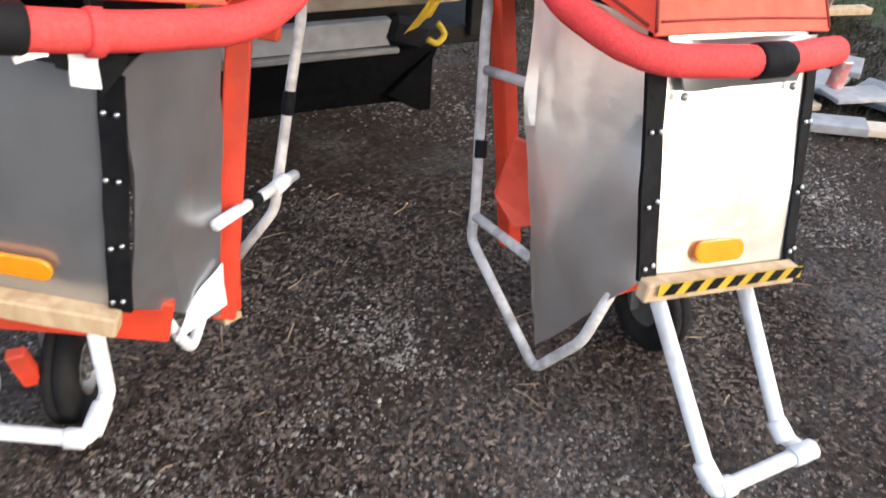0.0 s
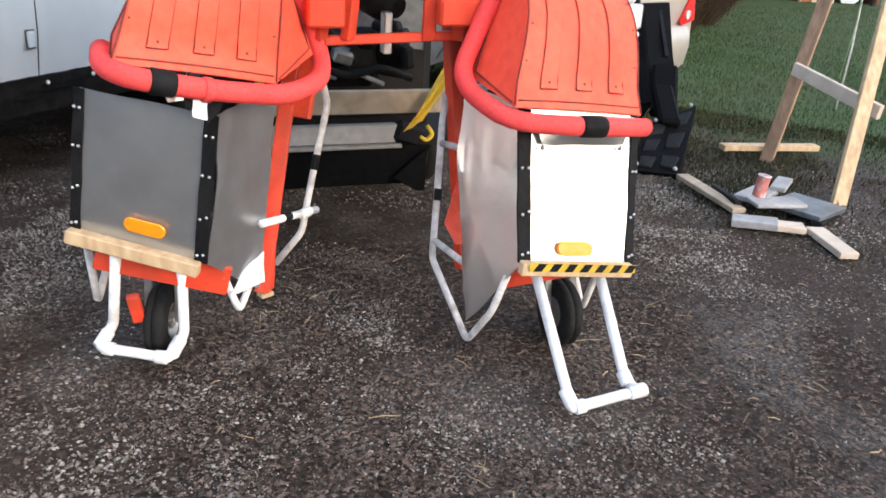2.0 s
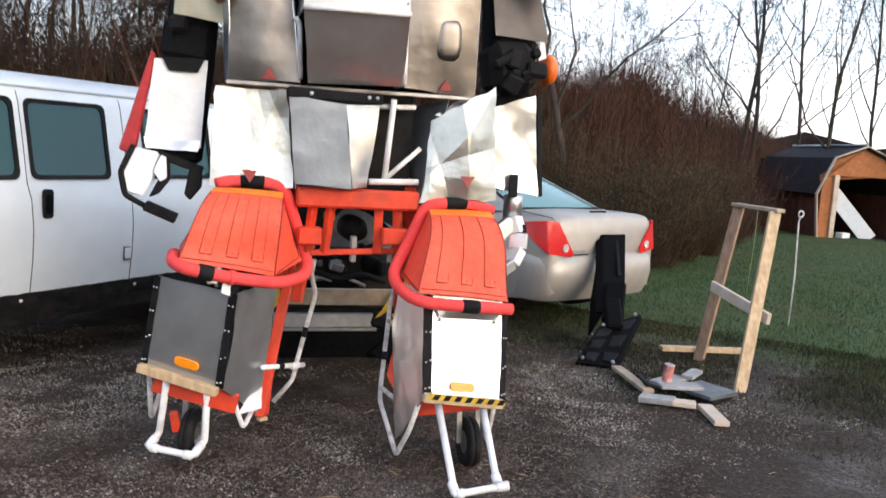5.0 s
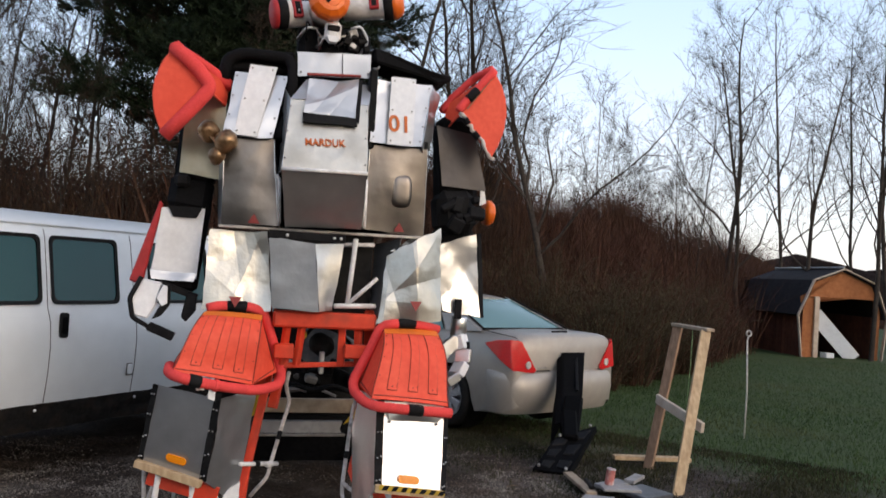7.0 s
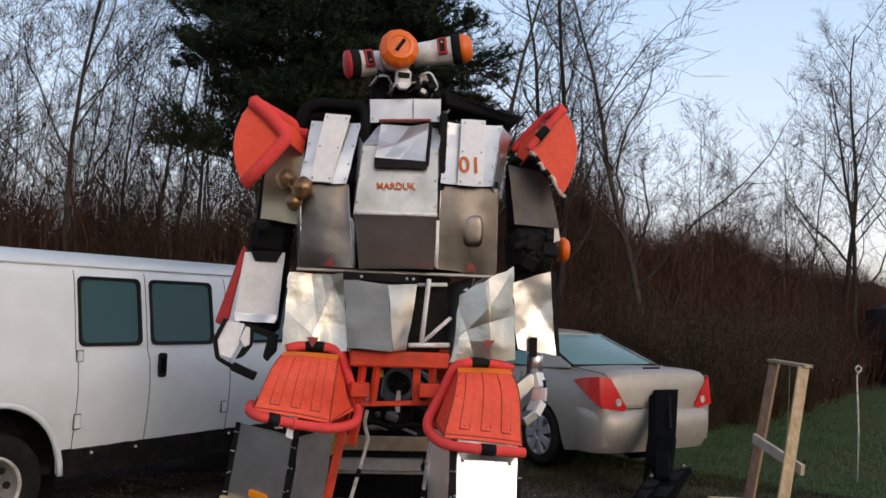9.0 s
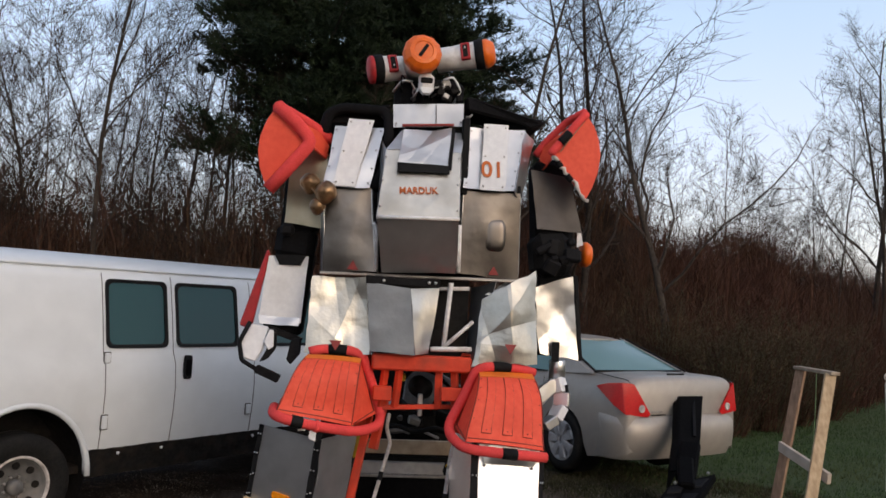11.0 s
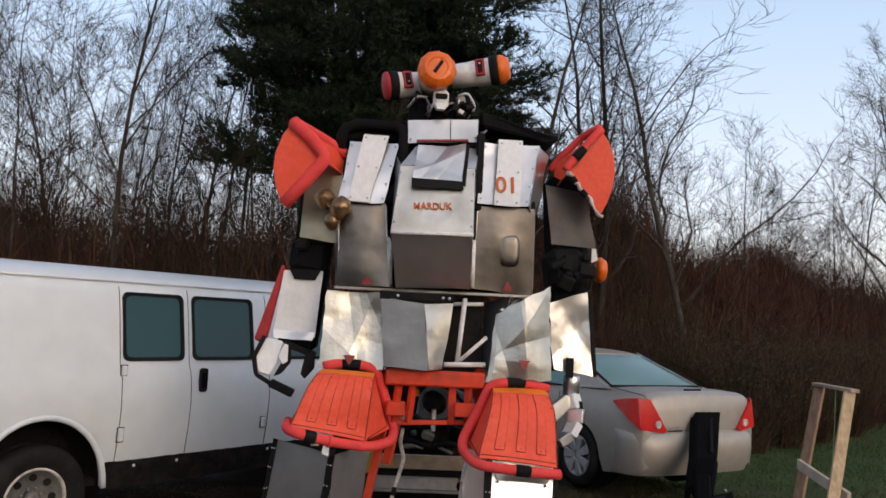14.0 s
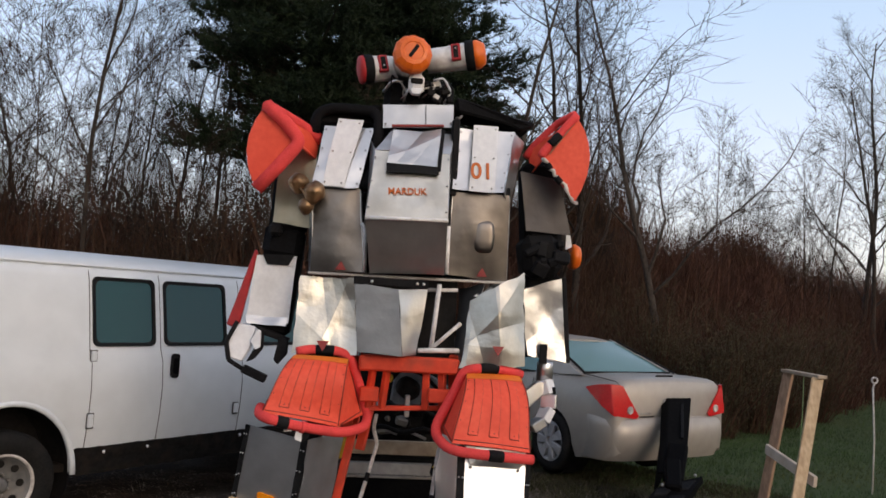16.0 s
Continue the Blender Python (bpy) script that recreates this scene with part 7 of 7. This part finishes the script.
# ---------------------------------------------------------------- pines
def pine(seed, x, y, height, radius, first):
    rnd = random.Random(seed)
    root = link_mesh("pine_tree", *tube_mesh([(0, 0, -0.3), (0.05, 0, height * 0.3), (0, 0.05, height * 0.7), (0, 0, height)], 0, 8, [0.22, 0.17, 0.1, 0.02]), BARK, smooth=True)
    root.matrix_basis = pose(x, y, ground_z(x, y))
    tagged(root, "tall dark green pine with drooping boughs behind the yard", "tree")
    limbs, V, F = [], [], []

    def plume(p, d, size):
        """A soft spray of long thin needles along a short shoot."""
        for k in range(20):
            b = p + d * size * rnd.uniform(0, 0.9)
            a = Vector((rnd.gauss(0, 1), rnd.gauss(0, 1), rnd.gauss(0.1, 0.9)))
            a = (a.normalized() * 0.8 + d * 0.75).normalized() * size * rnd.uniform(0.5, 0.85)
            w = Matrix.Rotation(rnd.uniform(0, 3.1), 3, a) @ a.orthogonal().normalized() * 0.011
            o = len(V)
            V.extend((b - w, b + w, b + a))
            F.append((o, o + 1, o + 2))

    z = first
    while z < height:
        t = (z - first) / (height - first)
        reach = radius * (1 - t) ** 0.5 * (0.72 + 0.28 * min(1, t * 4))
        for k in range(8):
            a = rnd.uniform(0, 2 * math.pi)
            ln = max(0.5, reach * rnd.uniform(0.5, 1.15))
            d = Vector((math.cos(a), math.sin(a), rnd.uniform(-0.10, 0.25)))
            pts = [Vector((0, 0, z)) + d * ln * q + Vector((0, 0, -0.16 * ln * q * q + 0.14 * ln * q ** 3)) for q in (0, 0.35, 0.7, 1)]
            limbs.append((pts, [0.05, 0.035, 0.02, 0.008], 4))
            side = Vector((-math.sin(a), math.cos(a), 0))
            for q in np.arange(0.22, 1.01, 0.15 / max(0.8, ln)):
                c = pts[0].lerp(pts[3], q) + Vector((0, 0, -0.05 * ln * q))
                wide = (0.2 + 0.35 * math.sin(math.pi * min(1, q * 1.05))) * (0.7 + 0.15 * ln)
                for _ in range(8):
                    lat = rnd.gauss(0, 0.6) * wide
                    off = side * lat + d * rnd.gauss(0, 0.1) + Vector((0, 0, rnd.gauss(0.02, 0.09)))
                    plume(c + off, (d * 0.8 + side * lat * 1.1 + Vector((0, 0, rnd.uniform(0.1, 0.6)))).normalized(), rnd.uniform(0.16, 0.30))
        z += 0.46
    SV, SF = [], []
    z = 1.0
    while z < first + 0.6:
        for k in range(4):
            a = rnd.uniform(0, 2 * math.pi)
            d = Vector((math.cos(a), math.sin(a), rnd.uniform(-0.25, 0.1))).normalized()
            pts, dirs = limb_path(rnd, Vector((0, 0, z)), d, rnd.uniform(0.9, 2.8), 5, 0.12, -0.03)
            limbs.append((pts, [0.028, 0.022, 0.016, 0.011, 0.007, 0.004], 4))
            for q in range(16):
                i = rnd.randint(1, 5)
                spike(SV, SF, pts[i - 1].lerp(pts[i], rnd.random()), (dirs[i] + Vector((rnd.gauss(0, 0.7), rnd.gauss(0, 0.7), rnd.gauss(-0.1, 0.5)))).normalized(), rnd.uniform(0.2, 0.7), 0.005)
        z += 0.3
    v, f = swept(limbs)
    o = len(v)
    link_mesh("branchwork", v + SV, f + [tuple(i + o for i in q) for q in SF], BARK, root)["kind"] = "stuff"
    link_mesh("crown", V, F, NEEDLE, root, "dark green needles")
    return root


pine(5, -1.55, 12.0, 14.0, 3.5, 4.6)
pine(6, 0.95, 12.8, 13.5, 3.0, 5.2)


# ---------------------------------------------------------------- brush along the wood edge
def make_brush():
    """Rounded clumps of arching stems with side shoots, fanned from their roots."""
    r = np.random.default_rng(9)
    clumps, each = 2300, 34
    cx = np.where(r.random(clumps) < 0.72, r.uniform(-16, 14, clumps), r.uniform(14, 46, clumps))
    ce = np.where(cx < 6, 10.3 + 0.10 * cx, np.where(cx < 12, 10.9 + 0.62 * (cx - 6), 14.6 + 1.1 * (cx - 12)))
    cy = ce - 1.2 + r.gamma(2.0, 1.9, clumps)
    ch = r.uniform(0.7, 2.3, clumps) * np.interp(cx, (-16, -4, 4, 14, 22), (1.35, 1.2, 1.0, 1.0, 1.5)) * (1 + 0.35 * np.sin(cx * 0.9 + cy) * np.sin(cx * 0.37 + 1))
    n = clumps * each
    k = np.repeat(np.arange(clumps), each)
    a = r.uniform(0, 2 * np.pi, n)
    x = cx[k] + np.cos(a) * r.uniform(0, 0.35, n)
    y = cy[k] + np.sin(a) * r.uniform(0, 0.35, n)
    e = ce[k]
    rise = np.interp(y - e, (1.2, 2.4, 4.5, 9.0, 16.0), (0, 1.0, 2.5, 3.2, 3.8)) * (1 + 0.75 * np.exp(-((x - 6.2) / 2.4) ** 2) + 0.35 * np.clip((x - 8) / 4, 0, 1))
    z = np.array([ground_z(u, v) for u, v in zip(x, y)]) + rise
    h = ch[k] * r.uniform(0.55, 1.15, n)
    out = r.uniform(0.05, 0.75, n)
    lx, ly = np.cos(a) * out + r.normal(0, 0.12, n), np.sin(a) * out + r.normal(0, 0.12, n)
    w = r.uniform(0.004, 0.011, n)
    b = r.uniform(0, np.pi, n)
    sx, sy = np.cos(b) * w, np.sin(b) * w
    V = np.zeros((n, 5, 3))
    V[:, 0] = np.stack([x - sx, y - sy, z - 0.05], 1)
    V[:, 1] = np.stack([x + sx, y + sy, z - 0.05], 1)
    mx, my, mz = x + lx * h * 0.35, y + ly * h * 0.35, z + h * 0.6
    V[:, 2] = np.stack([mx + sx * 0.8, my + sy * 0.8, mz], 1)
    V[:, 3] = np.stack([mx - sx * 0.8, my - sy * 0.8, mz], 1)
    V[:, 4] = np.stack([x + lx * h, y + ly * h, z + h * (1.05 - 0.2 * out)], 1)
    base = np.arange(n)[:, None] * 5
    verts = [V.reshape(-1, 3)]
    faces = (base + np.array([0, 1, 2, 3])).tolist() + (base + np.array([3, 2, 4])).tolist()
    count = n * 5
    for _ in range(3):
        u = r.uniform(0.3, 0.95, n)[:, None]
        p = np.where(u < 0.6, V[:, 0] + (V[:, 2] - V[:, 0]) * u / 0.6, V[:, 2] + (V[:, 4] - V[:, 2]) * (u - 0.6) / 0.4)
        d = r.normal(0, 1, (n, 3))
        d[:, 2] = np.abs(d[:, 2]) * 0.8 + 0.1
        d = d / np.linalg.norm(d, axis=1)[:, None] * r.uniform(0.15, 0.55, n)[:, None]
        q = np.cross(d, r.normal(0, 1, (n, 3)))
        q = q / np.linalg.norm(q, axis=1)[:, None] * 0.0035
        verts.append(np.stack([p - q, p + q, p + d], 1).reshape(-1, 3))
        faces += (count + np.arange(n)[:, None] * 3 + np.array([0, 1, 2])).tolist()
        count += n * 3
    ob = link_mesh("brush", np.concatenate(verts).tolist(), faces, BRUSH)
    return tagged(ob, "reddish-brown leafless brush and brambles along the wood edge", "brush", kind="stuff")


make_brush()


def make_shrub(x, y, h, wide, seed):
    """Dense olive-brown shrub: arching stems that end in sprays of small buds and leaflets."""
    r = random.Random(seed)
    V, F, limbs = [], [], []
    for k in range(90):
        a = r.uniform(0, 2 * math.pi)
        o = r.uniform(0.0, 1.0)
        d = Vector((math.cos(a) * o * wide, math.sin(a) * o * wide, h * (1.1 - 0.35 * o))).normalized()
        ln = h * r.uniform(0.6, 1.1)
        pts, dirs = limb_path(r, Vector((math.cos(a) * o * 0.3, math.sin(a) * o * 0.3, -0.05)), d, ln, 5, 0.12, 0.0)
        limbs.append((pts, [0.012, 0.010, 0.008, 0.006, 0.004, 0.003], 3))
        for q in range(46):
            i = r.randint(1, 5)
            p = pts[i - 1].lerp(pts[i], r.random())
            e = (dirs[i] + Vector((r.gauss(0, 0.8), r.gauss(0, 0.8), r.gauss(0.2, 0.5)))).normalized()
            m = r.uniform(0.10, 0.34)
            spike(V, F, p, e, m, 0.003)
            for g in range(3):
                c = p + e * m * r.uniform(0.3, 1)
                b = Vector((r.gauss(0, 1), r.gauss(0, 1), r.gauss(0, 1))).normalized() * r.uniform(0.015, 0.035)
                w = b.orthogonal() * 0.35
                n = len(V)
                V.extend((c - w, c + w, c + b))
                F.append((n, n + 1, n + 2))
    v, f = swept(limbs)
    root = link_mesh("shrub", v, f, BRUSH)
    root.matrix_basis = pose(x, y, ground_z(x, y))
    link_mesh("foliage", V, F, OLIVE, root, "olive-brown twigs and buds")["kind"] = "stuff"
    return tagged(root, "olive-brown budding shrub at the lawn edge behind the sedan", "shrub")


for sx, sy, sh, sw, seed in ((5.9, 8.2, 1.9, 0.8, 1), (7.0, 9.0, 2.3, 0.9, 2), (8.2, 10.1, 2.0, 0.8, 3), (5.3, 9.6, 2.6, 0.8, 4), (9.6, 11.4, 2.2, 0.9, 5)):
    make_shrub(sx, sy, sh, sw, seed)


def make_saplings():
    """A thicket of thin leaning stems with short side shoots."""
    r = random.Random(31)
    verts, faces = [], []

    def stick(p, d, ln, w):
        a = r.uniform(0, math.pi)
        side = Vector((math.cos(a), math.sin(a), 0)) * w
        q = p + d * ln * 0.55
        e = q + (d + Vector((r.gauss(0, 0.2), r.gauss(0, 0.2), 0.05))).normalized() * ln * 0.45
        o = len(verts)
        verts.extend((p - side, p + side, q + side * 0.7, q - side * 0.7, e))
        faces.extend(((o, o + 1, o + 2, o + 3), (o + 3, o + 2, o + 4)))
        return q

    for k in range(5200):
        x = r.uniform(-17, 30) if k < 3600 else r.uniform(-12, 2)
        y = edge_y(x) + r.uniform(0.2, 8)
        p = Vector((x, y, ground_z(x, y)))
        h = r.uniform(2.2, 5.2)
        d = Vector((r.gauss(0, 0.16), r.gauss(0, 0.16), 1)).normalized()
        stick(p, d, h, r.uniform(0.008, 0.022))
        for j in range(9):
            u = r.uniform(0.3, 0.95)
            a = r.uniform(0, 2 * math.pi)
            stick(p + d * h * u * 0.9, Vector((math.cos(a) * 0.7, math.sin(a) * 0.7, r.uniform(0.3, 1.0))).normalized(), r.uniform(0.4, 1.1), 0.006)
    ob = link_mesh("thicket", verts, faces, BRUSH)
    return tagged(ob, "thicket of thin bare brown saplings in the wood edge", "thicket", kind="stuff")


make_saplings()


def make_horizon():
    """A plain dark horizon added far off behind the camera, unseen, to shape reflections."""
    rows = []
    for z in (-2.0, 2.0, 5.0):
        row = []
        for a in np.linspace(radians(75), radians(300), 120):
            h = z if z < 5 else z + 1.6 * noise.noise(Vector((a * 9, 0, 0))) + 0.8 * noise.noise(Vector((a * 40, 3, 0)))
            row.append((48 * math.sin(a), 48 * math.cos(a), h))
        rows.append(row)
    v, f = ring_loft(rows, closed_ring=False, caps=False)
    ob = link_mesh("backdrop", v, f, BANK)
    return tagged(ob, "unseen dark brown horizon added behind the camera to darken reflections", "backdrop", kind="structure")


make_horizon()


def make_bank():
    """Rising sheet behind the brush; its dark colour stands in for the wood's shade."""
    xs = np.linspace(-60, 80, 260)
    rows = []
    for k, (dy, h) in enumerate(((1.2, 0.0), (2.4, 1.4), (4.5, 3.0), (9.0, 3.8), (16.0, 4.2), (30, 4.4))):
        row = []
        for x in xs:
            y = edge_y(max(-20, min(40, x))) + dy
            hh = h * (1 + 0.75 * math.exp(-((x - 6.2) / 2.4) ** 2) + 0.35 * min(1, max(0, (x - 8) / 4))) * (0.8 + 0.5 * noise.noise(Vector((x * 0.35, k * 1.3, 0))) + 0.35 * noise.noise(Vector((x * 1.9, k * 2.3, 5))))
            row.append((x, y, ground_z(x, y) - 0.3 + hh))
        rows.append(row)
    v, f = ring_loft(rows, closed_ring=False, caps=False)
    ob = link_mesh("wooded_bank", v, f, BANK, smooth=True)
    return tagged(ob, "rising sheet behind the brush, near-black brown for the wood's shade", "bank", kind="structure")


make_bank()


# ---------------------------------------------------------------- grass, gravel, leaves
def scatter(name, n, place, size, shape_fn, material, label, category, seed):
    r = np.random.default_rng(seed)
    V, F = shape_fn(r, *place(r, n), size)
    ob = link_mesh(name, V, F, material)
    return tagged(ob, label, category, kind="stuff")


def stones(r, x, y, size):
    n = len(x)
    base = np.array([(1, 0, 0), (0, 1, 0), (-1, 0, 0), (0, -1, 0), (0, 0, 1)], float)
    s = r.gamma(3.0, size / 3.0, n).clip(size * 0.35, size * 3)
    V = base[None] * s[:, None, None] * r.uniform(0.55, 1.35, (n, 5, 1))
    V[:, :, 2] *= 0.75
    a = r.uniform(0, 2 * np.pi, n)
    c, q = np.cos(a)[:, None], np.sin(a)[:, None]
    X, Y = V[:, :, 0] * c - V[:, :, 1] * q, V[:, :, 0] * q + V[:, :, 1] * c
    t = r.normal(0, 0.35, n)[:, None]
    Z = V[:, :, 2] + X * t
    z = np.array([ground_z(u, v) for u, v in zip(x, y)])
    out = np.stack([X + x[:, None], Y + y[:, None], Z + z[:, None] + 0.001 + s[:, None] * 0.05], 2)
    f = np.array([(0, 1, 4), (1, 2, 4), (2, 3, 4), (3, 0, 4)])
    F = (np.arange(n)[:, None, None] * 5 + f[None]).reshape(-1, 3)
    return out.reshape(-1, 3).tolist(), F.tolist()


def flakes(r, x, y, size):
    n = len(x)
    s = r.uniform(0.5, 1.5, n) * size
    a = r.uniform(0, 2 * np.pi, n)
    base = np.array([(-1, 0), (-0.2, 0.45), (1, 0), (-0.1, -0.45)])
    X = base[None, :, 0] * s[:, None]
    Y = base[None, :, 1] * s[:, None]
    c, q = np.cos(a)[:, None], np.sin(a)[:, None]
    gx, gy = X * c - Y * q + x[:, None], X * q + Y * c + y[:, None]
    z = np.array([ground_z(u, v) for u, v in zip(x, y)])
    Z = z[:, None] + 0.010 + r.uniform(0, 1, (n, 4)) * s[:, None] * 0.45
    V = np.stack([gx, gy, Z], 2).reshape(-1, 3)
    F = np.arange(n * 4).reshape(-1, 4)
    return V.tolist(), F.tolist()


def blades(r, x, y, size):
    n = len(x)
    h = r.uniform(0.5, 1.4, n) * size
    a = r.uniform(0, 2 * np.pi, n)
    w = 0.004 + h * 0.035
    z = np.array([ground_z(u, v) for u, v in zip(x, y)])
    lx, ly = r.normal(0, 0.4, n) * h, r.normal(0, 0.4, n) * h
    V = np.stack([np.stack([x - np.cos(a) * w, y - np.sin(a) * w, z], 1), np.stack([x + np.cos(a) * w, y + np.sin(a) * w, z], 1), np.stack([x + lx, y + ly, z + h], 1)], 1).reshape(-1, 3)
    return V.tolist(), np.arange(n * 3).reshape(-1, 3).tolist()


# drifts of pale gravel in the dark mould: x, y, radius
DRIFTS = [(-1.15, -0.35, 0.7), (-1.7, 1.2, 1.1), (-0.1, 0.1, 0.42), (0.55, -0.80, 0.48), (1.65, 0.45, 0.5), (1.95, 1.4, 0.8), (-0.5, 1.3, 0.5), (-0.55, -1.0, 0.4), (2.6, 2.0, 0.6), (-2.6, 0.2, 0.7), (-0.95, -0.18, 0.4), (0.15, -0.5, 0.38), (-1.05, 0.25, 0.4), (1.6, 0.78, 0.6), (-1.3, -0.85, 0.5)]


def drift(x, y):
    p = np.zeros_like(x)
    for a, b, q in DRIFTS:
        p = np.maximum(p, np.exp(-((x - a) ** 2 + (y - b) ** 2) / (q * q)))
    return p


def yard(r, n):
    x, y = r.uniform(-3.0, 3.6, n), r.uniform(-1.7, 3.6, n)
    d = LAWN_N[0] * x + LAWN_N[1] * y - LAWN_D + 0.9
    keep = d < r.normal(0, 0.6, n)
    p = 0.23 + 1.0 * drift(x + 0.15 * np.sin(y * 7), y + 0.15 * np.sin(x * 9))
    p = p * (1 + 0.45 * np.sin(x * 4.1 + 1.6 * np.sin(y * 3.3 + 1)) * np.sin(y * 4.7 + 1.4 * np.sin(x * 2.9)))
    p = p * (1 - 0.75 * np.clip((x - 0.55) * 1.2, 0, 1) * np.clip(-(y - 0.1) * 1.6, 0, 1))
    keep &= p * (0.75 + 0.35 * np.sin(x * 11 + 3 * np.sin(y * 8))) > r.random(n)
    return x[keep], y[keep]


def litter(r, n):
    """Denser where the ground lies open in front of the robot."""
    near = r.random(n) < 0.6
    x, y = np.where(near, r.uniform(-2.0, 1.8, n), r.uniform(-3.4, 4.6, n)), np.where(near, r.uniform(-1.6, 1.0, n), r.uniform(-2.6, 4.5, n))
    keep = (0.9 - 0.8 * drift(x, y)) * (1 - 0.55 * np.clip((x - 0.5) * 1.4, 0, 1) * np.clip(0.9 - y, 0, 1)) > r.random(n)
    return x[keep], y[keep]


def straws(r, x, y, size):
    """Thin broken stalks and twigs lying flat."""
    n = len(x)
    ln, a = r.uniform(0.3, 1.6, n) * size, r.uniform(0, 2 * np.pi, n)
    w = r.uniform(0.0009, 0.0024, n)
    z = np.array([ground_z(u, v) for u, v in zip(x, y)]) + 0.012
    dx, dy, bend = np.cos(a) * ln, np.sin(a) * ln, r.normal(0, 0.15, n)
    px, py = -np.sin(a), np.cos(a)
    mid = np.stack([x + px * bend * ln, y + py * bend * ln, z + 0.006], 1)
    side = np.stack([px * w, py * w, np.zeros(n)], 1)
    up = np.stack([np.zeros(n), np.zeros(n), w * 1.6], 1)
    a0, a1 = np.stack([x - dx, y - dy, z], 1), np.stack([x + dx, y + dy, z + r.uniform(0, 0.012, n)], 1)
    V = np.stack([a0 - side, a0 + side, mid - side, mid + side, a1 - side, a1 + side, a0 + up, mid + up, a1 + up], 1).reshape(-1, 3)
    f = np.array([(0, 2, 7, 6), (2, 4, 8, 7), (6, 7, 3, 1), (7, 8, 5, 3)])
    return V.tolist(), (np.arange(n)[:, None, None] * 9 + f[None]).reshape(-1, 4).tolist()


def verge(r, n):
    """Thin muddy grass between the drive and the lawn."""
    x, y = r.uniform(0.5, 6, n), r.uniform(-2.6, 6, n)
    d = LAWN_N[0] * x + LAWN_N[1] * y - LAWN_D + 2.5
    keep = (d > np.abs(r.normal(0, 1.1, n))) & (d < 3.6) & (np.sin(x * 3.1 + 2 * np.sin(y * 2.3)) + r.normal(0, 0.8, n) > 0)
    return x[keep], y[keep]


def lawn(r, n):
    x, y = r.uniform(0.5, 20, n), r.uniform(-1.5, 16, n)
    d = LAWN_N[0] * x + LAWN_N[1] * y - LAWN_D - 0.3
    keep = (d > r.normal(0, 0.45, n)) & (r.random(n) < np.clip(14 / (4 + np.hypot(x, y)), 0, 1) ** 2)
    return x[keep], y[keep]


scatter("gravel", 460000, yard, 0.0041, stones, STONE, "loose pale and dark gravel stones on damp earth", "gravel", 3)
scatter("leaf_litter", 160000, litter, 0.0092, flakes, LEAF, "brown leaf and bark litter on the gravel", "leaves", 4)
scatter("straw", 420, litter, 0.032, straws, STRAW, "pale dry stalks and twigs scattered on the gravel", "straw", 8)
scatter("verge_grass", 190000, verge, 0.035, blades, VERGE, "thin olive-brown grass on muddy ground", "grass", 6)
scatter("grass", 200000, lawn, 0.042, blades, GRASS, "short green lawn grass", "grass", 5)
